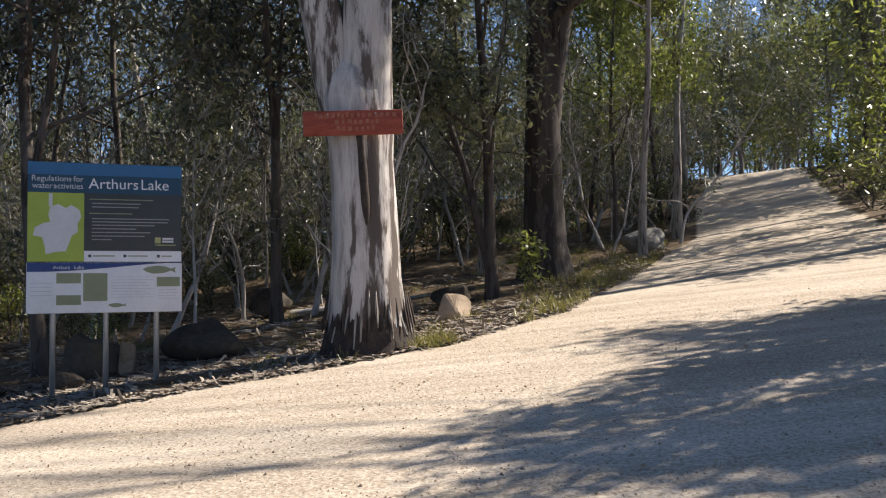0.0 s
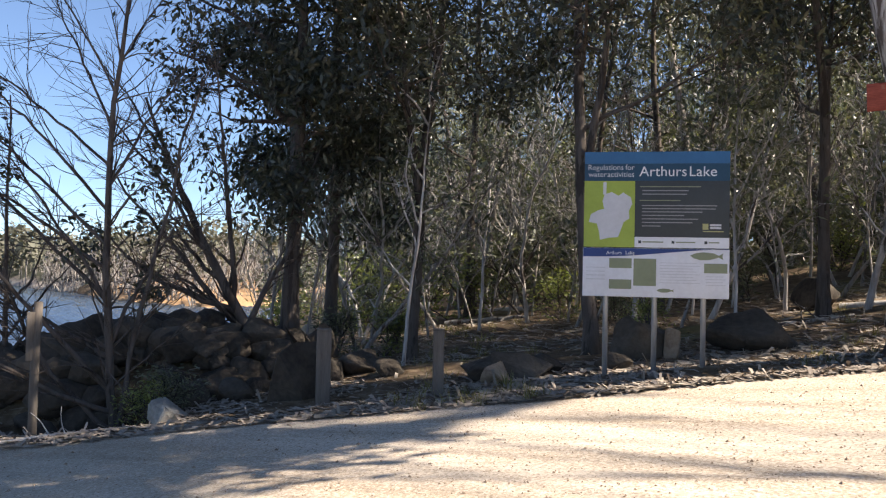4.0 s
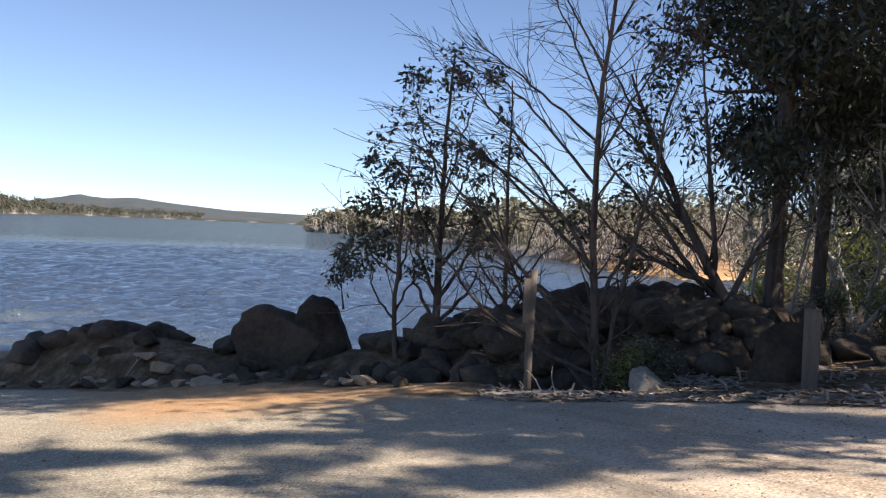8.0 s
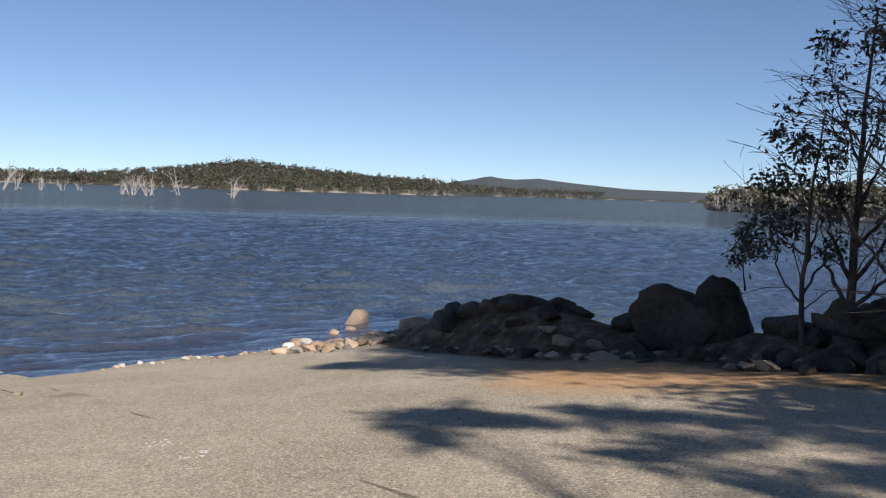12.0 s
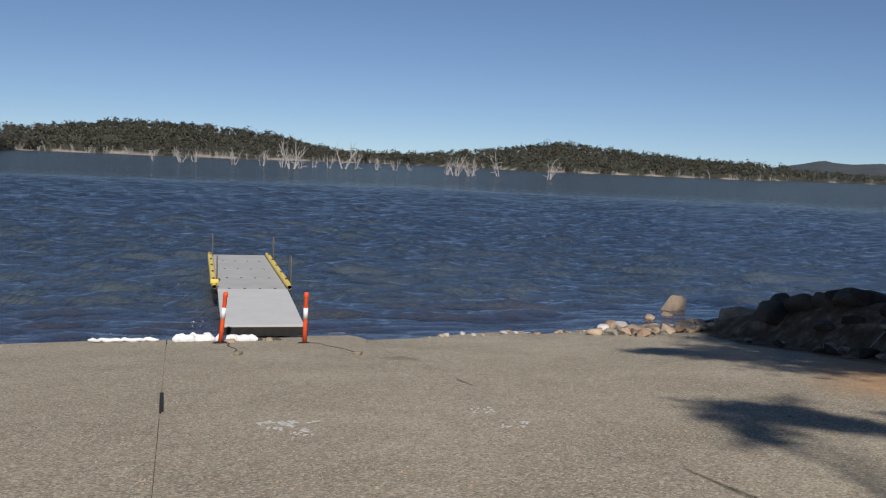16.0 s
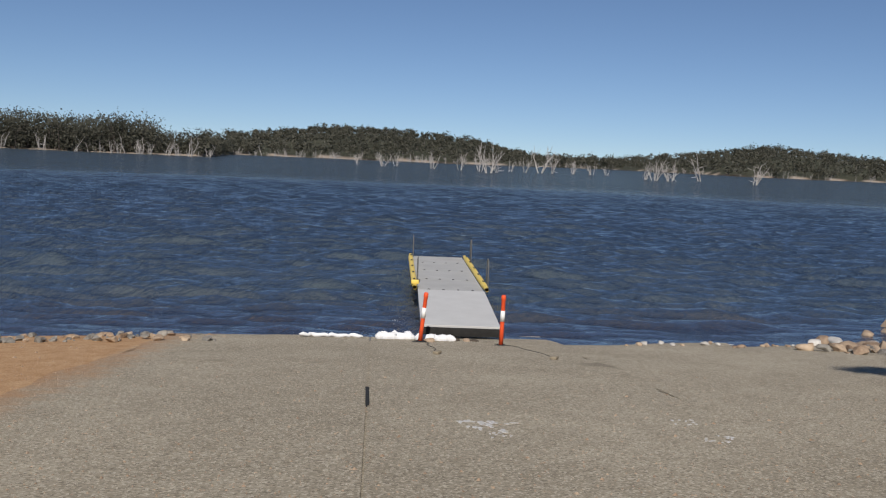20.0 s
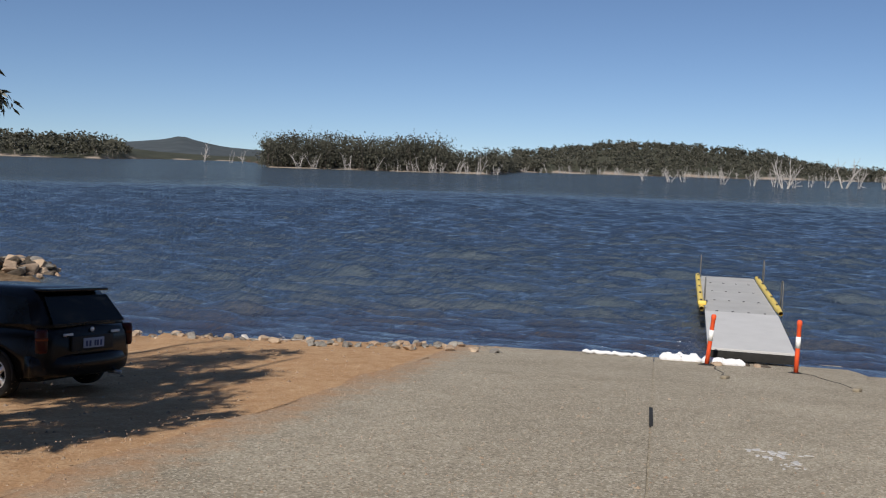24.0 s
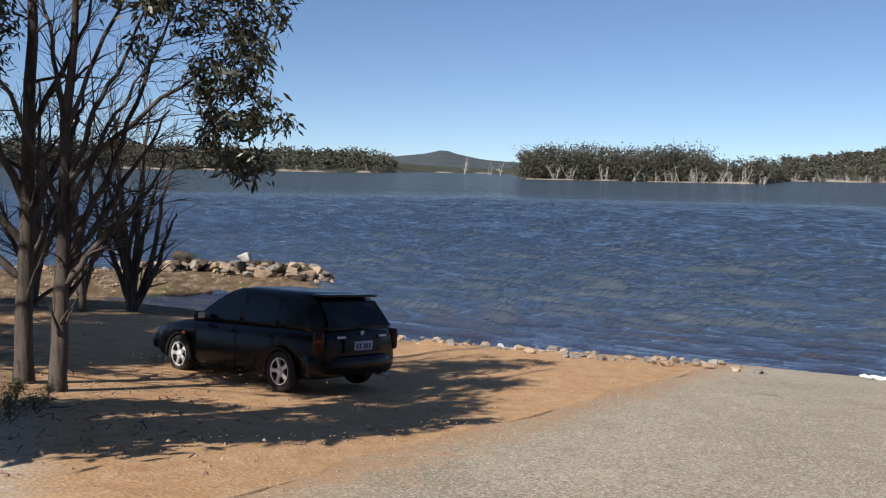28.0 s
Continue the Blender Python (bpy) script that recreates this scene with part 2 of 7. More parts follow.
def bark_material(name, pale, grey, dark, share=0.55, scale=2.2):
    """Smooth gum bark with long patches of older, darker bark."""
    m, n, l, b = material(name, 0.85, 0, 0.2)
    v = coords(n, l, "Object", (1, 1, 0.16))
    p, q, f = noise_of(n, l, v, scale, 6, 0.6, 0.6), noise_of(n, l, v, scale * 3.1, 6, 0.7, 0.3), noise_of(n, l, v, 30, 4)
    base = blend(n, l, ramp_of(n, l, q, ((0.42, (0, 0, 0)), (0.62, (1, 1, 1)))), pale, grey)
    c = blend(n, l, ramp_of(n, l, calc(n, l, "ADD", calc(n, l, "MULTIPLY", p, 0.7), calc(n, l, "MULTIPLY", q, 0.3)), ((share, (0, 0, 0)), (share + 0.035, (1, 1, 1)))), base, dark)
    c = blend(n, l, calc(n, l, "MULTIPLY", f, 0.35), c, (0.16, 0.13, 0.11))
    l.new(c, b.inputs["Base Color"])
    bump(n, l, b, calc(n, l, "ADD", p, calc(n, l, "MULTIPLY", f, 0.4)), 0.5, 0.03)
    return m


GROUND = ground_material()
WATER = water_material()


def concrete_material():
    m, n, l, b = material("ramp_concrete", 0.95, 0, 0.15)
    v = coords(n, l)
    c, h = aggregate(n, l, v)
    xyz = n.new("ShaderNodeSeparateXYZ")
    l.new(v, xyz.inputs[0])
    line = calc(n, l, "SUBTRACT", calc(n, l, "MULTIPLY", calc(n, l, "ADD", xyz.outputs[0], 1.65), 0.649), calc(n, l, "ADD", xyz.outputs[1], 6.3))
    f = calc(n, l, "ADD", calc(n, l, "ADD", 0.72, calc(n, l, "MULTIPLY", line, 0.5)), calc(n, l, "MULTIPLY", calc(n, l, "SUBTRACT", noise_of(n, l, v, 3.0, 8, 0.75), 0.5), 1.6))
    drift = ramp_of(n, l, f, ((0.25, (0, 0, 0)), (0.95, (1, 1, 1))))
    c = blend(n, l, drift, c, ramp_of(n, l, noise_of(n, l, v, 18.0, 6, 0.7), ((0.3, (0.27, 0.135, 0.06)), (0.7, (0.50, 0.30, 0.16)))))
    p = around(103.9, 15.8)
    far = calc(n, l, "SQRT", calc(n, l, "ADD", calc(n, l, "POWER", calc(n, l, "SUBTRACT", xyz.outputs[0], p.x), 2.0), calc(n, l, "POWER", calc(n, l, "SUBTRACT", xyz.outputs[1], p.y), 2.0)))
    damp = calc(n, l, "ADD", calc(n, l, "SUBTRACT", 1.0, calc(n, l, "DIVIDE", far, 2.6)), calc(n, l, "MULTIPLY", calc(n, l, "SUBTRACT", noise_of(n, l, v, 1.1, 6, 0.65), 0.5), 2.6))
    c = blend(n, l, ramp_of(n, l, damp, ((0.5, (0, 0, 0)), (0.85, (0.5, 0.5, 0.5)))), c, (0.13, 0.11, 0.08))
    l.new(c, b.inputs["Base Color"])
    bump(n, l, b, h, 0.6, 0.01)
    return m


CONCRETE = concrete_material()
ROCK = mottled("basalt_rock", (0.033, 0.027, 0.021), (0.122, 0.099, 0.076), 1.6, 14, 0.95, 0.8, 0.06, vary=0.25)
ROCK_LICHEN = mottled("lichened_rock", (0.10, 0.09, 0.08), (0.36, 0.34, 0.30), 3.0, 18, 0.95, 0.8, 0.05, vary=0.2)
ROCK_WARM = mottled("ochre_rock", (0.22, 0.15, 0.10), (0.50, 0.39, 0.28), 2.0, 20, 0.9, 0.6, 0.04, vary=0.3)
ROCK_PALE = mottled("pale_rock", (0.38, 0.36, 0.33), (0.66, 0.64, 0.60), 2.0, 20, 0.9, 0.5, 0.03, vary=0.2)
GUM_PALE = bark_material("pale_gum_bark", (0.60, 0.56, 0.53), (0.31, 0.285, 0.27), (0.10, 0.08, 0.07), 0.505)
GUM_DARK = bark_material("dark_gum_bark", (0.125, 0.104, 0.09), (0.075, 0.061, 0.052), (0.035, 0.028, 0.024), 0.52, 4)
# near-black bark; on the gums by the car it carries their shade
GUM_BLACK = bark_material("black_gum_bark", (0.085, 0.072, 0.063), (0.05, 0.041, 0.036), (0.024, 0.019, 0.017), 0.5, 5)
GUM_GREY = bark_material("grey_gum_bark", (0.40, 0.37, 0.335), (0.24, 0.21, 0.185), (0.09, 0.072, 0.062), 0.52, 4)
DEAD_WOOD = bark_material("bleached_dead_wood", (0.52, 0.49, 0.455), (0.36, 0.335, 0.31), (0.2, 0.18, 0.16), 0.6, 4)
LEAF_DARK = leaf_material("dull_gum_leaves", (0.060, 0.070, 0.042), (0.205, 0.212, 0.14), 0.30)
LEAF_LIGHT = leaf_material("fresh_gum_leaves", (0.115, 0.14, 0.038), (0.27, 0.30, 0.11), 0.45)
# darker copy of the dull gum leaves, with canopy shade put into the colour
LEAF_SHADED = leaf_material("shaded_gum_leaves", (0.028, 0.032, 0.021), (0.085, 0.088, 0.058), 0.22)
LEAF_FAR = leaf_material("distant_canopy", (0.045, 0.046, 0.036), (0.115, 0.112, 0.086), 0.15, 0.8, 0.1)
# lighter copy of the distant canopy, with front sunlight put into the colour
LEAF_FAR_LIT = leaf_material("sunlit_far_canopy", (0.085, 0.084, 0.060), (0.20, 0.192, 0.148), 0.15, 0.8, 0.1)


# ---- building helpers ----
def part(name, bm, mat, parent=None, label="", smooth=True):
    """Links a bmesh or mesh as one mesh object, under a thing or part if given."""
    if isinstance(bm, bmesh.types.BMesh):
        me = bpy.data.meshes.new(name)
        bm.to_mesh(me)
        bm.free()
    else:
        me = bm
    if mat and not me.materials:
        me.materials.append(mat)
    if smooth:
        me.polygons.foreach_set("use_smooth", [True] * len(me.polygons))
    ob = new(name, me)
    if parent:
        ob.parent = parent
    return tagged(ob, label)


def mesh_of(name, verts, faces):
    me = bpy.data.meshes.new(name)
    me.from_pydata([tuple(v) for v in verts], [], [tuple(f) for f in faces])
    me.update()
    return me


def quads_mesh(name, verts, quads):
    """A mesh of quads from arrays, fast."""
    verts, quads = np.asarray(verts, float), np.asarray(quads, int)
    me = bpy.data.meshes.new(name)
    me.vertices.add(len(verts))
    me.vertices.foreach_set("co", verts.ravel())
    me.loops.add(quads.size)
    me.loops.foreach_set("vertex_index", quads.ravel())
    me.polygons.add(len(quads))
    me.polygons.foreach_set("loop_start", np.arange(len(quads)) * 4)
    me.polygons.foreach_set("loop_total", np.full(len(quads), 4))
    me.update(calc_edges=True)
    return me


def thing(name, at=(0, 0, 0), turn=0.0, label="", category="", group="", kind=""):
    e = new(name)
    e.empty_display_size = 0.2
    e.matrix_basis = pose(*at, 0, 0, turn)
    return tagged(e, label, category, group, kind)


def box(size, at=(0, 0, 0), bevel=0.0, bm=None, turn=None):
    own = bm is None
    bm = bm or bmesh.new()
    m = Matrix.Translation(at) @ (turn or Matrix()) @ Matrix.Diagonal((*size, 1))
    made = bmesh.ops.create_cube(bm, size=1.0, matrix=m)
    if bevel:
        es = list({e for v in made["verts"] for e in v.link_edges})
        bmesh.ops.bevel(bm, geom=es, offset=bevel, segments=2, affect="EDGES", profile=0.6)
    return bm


def tube(path, radii, sides=8, cap=True):
    """Vertices and quads of a round tube along points."""
    path = np.asarray(path, float)
    d = np.gradient(path, axis=0)
    d /= np.linalg.norm(d, axis=1)[:, None] + 1e-9
    ref = np.array([0.0, 0, 1]) if abs(d[0][2]) < 0.9 else np.array([1.0, 0, 0])
    u = np.cross(d, ref)
    u /= np.linalg.norm(u, axis=1)[:, None] + 1e-9
    w = np.cross(d, u)
    a = np.linspace(0, 2 * np.pi, sides, endpoint=False)
    r = np.asarray(radii, float)[:, None, None]
    ring = path[:, None, :] + r * (np.cos(a)[None, :, None] * u[:, None, :] + np.sin(a)[None, :, None] * w[:, None, :])
    n = len(path)
    i = (np.arange(n - 1)[:, None] * sides + np.arange(sides)[None, :]).ravel()
    j = (np.arange(n - 1)[:, None] * sides + (np.arange(sides) + 1)[None, :] % sides).ravel()
    q = np.stack([i, j, j + sides, i + sides], 1)
    return ring.reshape(-1, 3), q


def join_tubes(tubes):
    vs, qs, k = [], [], 0
    for v, q in tubes:
        vs.append(v)
        qs.append(q + k)
        k += len(v)
    return np.concatenate(vs), np.concatenate(qs)


def pipe(path, r, sides=10):
    """A closed rod as a bmesh."""
    v, q = tube(path, [r] * len(path), sides)
    n = len(path)
    faces = [tuple(f) for f in q] + [tuple(range(sides))[::-1], tuple((n - 1) * sides + k for k in range(sides))]
    bm = bmesh.new()
    vs = [bm.verts.new(p) for p in v]
    for f in faces:
        bm.faces.new([vs[k] for k in f])
    bmesh.ops.recalc_face_normals(bm, faces=bm.faces)
    return bm


# ---- the lie of the land ----
NEAR = ((28, 900), (36, 500), (40, 150), (42, 62), (45, 24), (50, 17.5), (57, 17.2), (65, 18.8), (72, 21), (80, 24), (86, 27), (90, 28.2), (94, 25.5), (100, 22.8),
        (108, 20.8), (115, 19.9), (125, 19.8), (135, 20.2), (150, 21), (156, 22.3), (161, 24), (168, 28), (176, 34), (182, 60), (188, 200), (196, 900))
FAR = ((28, 900), (36, 500), (40, 152), (43, 100), (47, 94), (52, 108), (57, 165), (62, 270), (66, 350), (70.2, 430), (71, 2300), (83, 2000), (87, 1200), (100, 1000), (109, 1500),
       (117, 1000), (126, 950), (131.5, 900), (133, 490), (147.5, 520), (148.6, 1600), (154, 1500), (157, 950), (175, 850), (188, 700), (196, 900))
TOPS = ((28, 14), (40, 14), (56, 13), (69, 5), (72, 5), (84, 8), (88, 14), (92, 20), (98.6, 31), (104, 19), (109, 6), (112, 6), (117, 27), (122, 33), (126, 33), (130, 20), (134, 10),
        (147, 10), (150, 6), (156, 14), (160, 18), (175, 18), (196, 18))
PEAKS = ((60, 25), (75, 42), (78.5, 62), (80.6, 78), (82, 70), (83, 74), (83.7, 84), (84.4, 70), (87, 38), (92, 25), (145, 30), (150, 52), (151.6, 74), (152.5, 94), (153.5, 76), (155, 64), (158, 44), (165, 30), (196, 30))


def table(rows, az):
    return np.interp(az, [r[0] for r in rows], [r[1] for r in rows])


def land(x, y):
    """Height of the ground, and masks of its kinds, at arrays of places."""
    x, y = np.asarray(x, float), np.asarray(y, float)
    d, az = np.hypot(x, y), np.degrees(np.arctan2(-x, y))
    az = np.where(az < -100, az + 360, az)
    near, far = table(NEAR, az), table(FAR, az)
    lake = (az > 28) & (az < 196)
    q = x * 0.31 + y * 0.95
    z = 2.45 + 0.095 * x + 0.072 * y
    z = np.where(z > 7.0, 7.0 + 8 * np.tanh((z - 7.0) / 8), z)
    hill = 0.0023 * np.clip(q - 12, 0, 33) ** 2 * np.clip((x + 22) / 22, 0, 1)
    z = z + hill - 0.28 * np.exp(-((x + 3.7) ** 2 + (y + 13.4) ** 2) / 22.0)
    # the bank down to the water
    steep = np.interp(az, (40, 60, 90, 97, 104, 150, 158, 170), (0.35, 0.5, 0.45, 0.25, 0.16, 0.16, 0.2, 0.3))
    bank = (near - d) * steep
    low = -0.5 * (np.sqrt((z - bank) ** 2 + 0.02) - (z + bank))
    flat = np.interp(az, (97, 104, 150, 158), (0, 1, 1, 0))
    low = np.where(flat > 0.5, np.minimum(z, bank + 0.06), low)
    wet = np.maximum(low, -2.2)
    shelf = np.minimum((d - far) * 0.06, 1.2)
    crest = far + 480
    rise = np.clip((d - far) / 480, 0, 1)
    tops = table(TOPS, az) * np.where((az > 132) & (az < 148), 0.2, 1.0)
    shore = shelf + tops * rise ** 1.3 * (3 - 2 * rise) * np.clip(1.6 - 0.6 * d / np.maximum(crest, 1), 0.5, 1)
    mount = np.interp(d, (2400, 4000, 4700), (0, 1, 0.9)) * (table(PEAKS, az) + 2)
    shore = np.maximum(shore, mount - 4 * (d < 2400))
    zl = np.where(d < far, wet, np.maximum(shore, wet))
    out = np.where(lake, zl, z)
    # the piled bank of boulders
    line = np.interp(az, (36, 44, 57, 65, 72, 80, 86, 91), (16, 15.6, 15.9, 16.8, 18.4, 19.8, 22.0, 24.5))
    crest = np.interp(az, (36, 42, 48, 54, 59, 63, 70, 76, 80, 83, 86, 89, 91.5), (2.3, 2.75, 2.9, 2.7, 2.4, 1.95, 1.65, 1.5, 1.72, 1.6, 1.1, 0.5, -0.3))
    ridge = crest - 0.35 * (d - line) ** 2 / np.interp(az, (60, 80), (0.9, 1.5))
    out = np.where((az > 36) & (az < 91.5) & (d < 30), np.maximum(out, ridge), out)
    # the stony spit past the car
    a, b = around(186, 34), around(163.0, 32.6)
    t = np.clip(((x - a.x) * (b.x - a.x) + (y - a.y) * (b.y - a.y)) / ((b.x - a.x) ** 2 + (b.y - a.y) ** 2), 0, 1)
    off = np.hypot(x - a.x - t * (b.x - a.x), y - a.y - t * (b.y - a.y))
    out = np.maximum(out, 0.75 - 0.10 * off ** 2 - 0.35 * t)
    return out, d, az, near, far, lake


def height(x, y):
    return float(land(np.array([x]), np.array([y]))[0][0])


def ground_at(az, d, lift=0.0):
    p = around(az, d)
    return Vector((p.x, p.y, height(p.x, p.y) + lift))


def soft_noise(x, y, scale, seed=0):
    return np.array([noise.noise((a / scale, b / scale, seed * 7.3)) for a, b in zip(x.ravel(), y.ravel())]).reshape(x.shape)


ROAD_EDGE = ((-100, 9), (-60, 10), (-40, 13), (-30, 19), (-26, 26), (-24, 31), (-21.6, 46), (-21.2, 60), (-16.6, 60), (-16.2, 44), (-15.6, 26), (-11.5, 19), (-7.7, 15.1), (-0.5, 12.5),
             (8, 11.6), (17, 11.2), (26, 10.9), (35, 11), (45, 11.4), (57, 12.2), (65, 13.2), (72, 14.6), (80, 16.6), (88, 20), (92, 25), (98, 40), (150, 40), (160, 26), (180, 10), (259, 9))


def road_mask(x, y):
    """1 on the unsealed road and the turning place."""
    x, y = np.asarray(x, float), np.asarray(y, float)
    d, az = np.hypot(x, y), np.degrees(np.arctan2(-x, y))
    az = np.where(az < -100, az + 360, az)
    return np.clip(0.5 + (table(ROAD_EDGE, az) - d) / 1.0, 0, 1)


def build_ground():
    az = np.concatenate([np.linspace(-100, -34, 40), np.linspace(-33.4, 200, 470), np.linspace(201, 259, 36)])
    d = np.concatenate([np.linspace(0.0, 3.0, 4), np.geomspace(3.3, 60, 150), np.geomspace(61.5, 4800, 150)])
    A, D = np.meshgrid(az, d, indexing="ij")
    X, Y = -np.sin(np.radians(A)) * D, np.cos(np.radians(A)) * D
    Z, dd, a2, near, far, lake = land(X, Y)
    rough = soft_noise(X, Y, 2.2, 1) * 0.10 + soft_noise(X, Y, 0.7, 2) * 0.03
    rm = road_mask(X, Y)
    wild = np.clip(1 - rm * 1.6, 0, 1) * np.clip((D - 4) / 6, 0, 1) * (D < 300)
    flat = ((a2 > 97) & (a2 < 176) & (D < 30))
    Z = Z + np.where(flat, 0.2, 1.0) * rough * (0.12 + 0.9 * wild)
    hills = soft_noise(X, Y, 170, 3) * 5 * np.clip((D - far - 60) / 200, 0, 1) * lake * (D < 2400)
    Z = Z + hills
    n, m = A.shape
    i = np.arange(n)[:, None] * m + np.arange(m - 1)[None, :]
    nxt = ((np.arange(n) + 1) % n)[:, None] * m + np.arange(m - 1)[None, :]
    q = np.stack([i, i + 1, nxt + 1, nxt], -1).reshape(-1, 4)
    me = quads_mesh("ground", np.stack([X, Y, Z], -1).reshape(-1, 3), q[:, ::-1])
    earth_line = 0.649 * (X + 1.65) - (Y + 6.3)
    earth = np.clip(0.5 + earth_line / 1.192 / 0.7, 0, 1) * (a2 > 118) * np.clip((25 - D) / 2, 0, 1) * np.clip((186 - a2) / 14, 0, 1)
    earth = np.maximum(earth, np.interp(a2, (54, 62, 73, 79, 83, 87), (0, 0.7, 0.85, 0.75, 0.5, 0)) * np.clip((D - 10.8) / 3, 0, 1) * np.clip((np.interp(a2, (54, 65, 72, 80, 88), (14.0, 15.2, 16.6, 18.0, 21.5)) - D) / 1.2, 0, 1) * (D < 28))
    earth = np.maximum(earth, np.where((a2 > 38) & (a2 < 58) & (D > 85) & (D < 130), 1.0, 0))
    # hills masks the haze-tinted mountains past 2350 m
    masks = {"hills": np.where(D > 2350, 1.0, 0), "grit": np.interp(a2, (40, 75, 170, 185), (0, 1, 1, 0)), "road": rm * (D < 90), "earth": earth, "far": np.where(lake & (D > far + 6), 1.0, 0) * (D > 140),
             "beach": np.where(lake & (np.abs(D - far - 6) < 9) & (D > 140), 0.8, 0), "bed": np.where(lake & (Z < -0.12), 1.0, 0)}
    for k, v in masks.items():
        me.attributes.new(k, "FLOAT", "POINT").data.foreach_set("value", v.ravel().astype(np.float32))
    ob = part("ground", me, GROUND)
    tagged(ob, "dry leaf-littered ground with gravel, rising from the lake", "ground", kind="structure")
    return ob


build_ground()


def build_water():
    """The lake: real waves near the shore, flattening into the distance."""
    az = np.linspace(24, 200, 841)
    d = np.concatenate([[9, 13, 16], np.geomspace(17, 150, 560), np.geomspace(154, 4700, 60)])
    A, D = np.meshgrid(az, d, indexing="ij")
    X, Y = -np.sin(np.radians(A)) * D, np.cos(np.radians(A)) * D
    r = np.random.default_rng(17)
    Z = np.zeros_like(X)
    for k in range(64):
        ln = 0.5 * (2.7 / 0.5) ** r.uniform()
        way = radians(120) + r.normal() * 0.21
        kx, ky = -math.sin(way) * 2 * math.pi / ln, math.cos(way) * 2 * math.pi / ln
        ph = kx * X + ky * Y + r.uniform(0, 6.28) + 1.6 * np.sin(0.17 * X + k) * np.sin(0.15 * Y + 2 * k)
        Z += 0.0135 * ln ** 0.75 * (np.exp(np.sin(ph)) - 1.27) * np.clip(1.8 - D * 0.012 / ln, 0.0, 1) * np.clip((150 - D) / 30, 0, 1)
    calm = np.clip((D - table(NEAR, A)) / 5, 0.12, 1)
    Z *= calm
    n, m = A.shape
    i = np.arange(n - 1)[:, None] * m + np.arange(m - 1)[None, :]
    q = np.stack([i, i + 1, i + m + 1, i + m], -1).reshape(-1, 4)
    me = quads_mesh("water", np.stack([X, Y, Z], -1).reshape(-1, 3), q[:, ::-1])
    shoal = np.clip(1 - (D - table(NEAR, A)) / np.interp(A, (90, 100, 150, 160), (3, 7, 7, 4)), 0, 1) * (D < 60)
    me.attributes.new("shoal", "FLOAT", "POINT").data.foreach_set("value", shoal.ravel().astype(np.float32))
    me.attributes.new("open", "FLOAT", "POINT").data.foreach_set("value", np.clip((D - table(NEAR, A) - 50) / 110, 0.0, 1).ravel().astype(np.float32))
    ob = part("water", me, WATER)
    tagged(ob, "wind-rippled deep blue lake water", "lake", kind="structure")


build_water()


# ---- kinds of things ----
def rock_mesh(name, size, seed, cuts=10, sharp=0.5, sub=3):
    """A worn boulder: a ball cut by random planes and roughened."""
    rng = np.random.default_rng(seed)
    bm = bmesh.new()
    bmesh.ops.create_icosphere(bm, subdivisions=sub, radius=1.0)
    dirs = rng.normal(size=(cuts, 3))
    dirs /= np.linalg.norm(dirs, axis=1)[:, None]
    offs = rng.uniform(0.5, 0.85, cuts)
    for v in bm.verts:
        p = np.array(v.co)
        for k, o in zip(dirs, offs):
            h = p @ k - o
            if h > 0:
                p = p - k * h * (0.75 + 0.25 * sharp)
        n = noise.noise(Vector(p * 1.7) + Vector((seed, 0, 0))) * 0.16 + noise.noise(Vector(p * 4.5) + Vector((0, seed, 0))) * 0.09 + noise.noise(Vector(p * 9.0) + Vector((0, 0, seed))) * 0.03
        v.co = Vector(p * (1 + n))
        v.co = Vector((v.co.x * size[0] / 2, v.co.y * size[1] / 2, v.co.z * size[2] / 2))
    me = bpy.data.meshes.new(name)
    bm.to_mesh(me)
    bm.free()
    return me


def rock(az, d, size, seed, mat, label, turn=0.0, sink=0.25, name="boulder", category="rock", group="", z=None, sub=3):
    me = rock_mesh(name, size, seed, 13 + seed % 6, 0.5 + 0.1 * (seed % 4), sub)
    ob = part(name, me, mat)
    p = ground_at(az, d)
    ob.matrix_basis = pose(p.x, p.y, (p.z if z is None else z) + size[2] * (0.5 - sink), 0, 0, az + turn)
    return tagged(ob, label, category, group)


def angular(az, d, size, seed, mat, label, turn=0.0, sink=0.25, name="stone", category="stone", group="", z=None):
    """A broken stone with flat faces and dulled edges."""
    rng = np.random.default_rng(seed)
    bm = bmesh.new()
    for k in range(13):
        p = rng.normal(size=3)
        p = p / np.abs(p).max() ** 0.6 / np.linalg.norm(p) ** 0.4 * rng.uniform(0.8, 1.0)
        bm.verts.new(Vector(p * np.array(size) * 0.55))
    made = bmesh.ops.convex_hull(bm, input=bm.verts)
    bmesh.ops.delete(bm, geom=list({v for v in made["geom_interior"] + made["geom_unused"] if isinstance(v, bmesh.types.BMVert)}), context="VERTS")
    bmesh.ops.bevel(bm, geom=list(bm.edges), offset=min(size) * 0.05, segments=1, affect="EDGES")
    ob = part(name, bm, mat, smooth=False)
    p = ground_at(az, d)
    ob.matrix_basis = pose(p.x, p.y, (p.z if z is None else z) + size[2] * (0.5 - sink), 0, 0, az + turn)
    return tagged(ob, label, category, group)


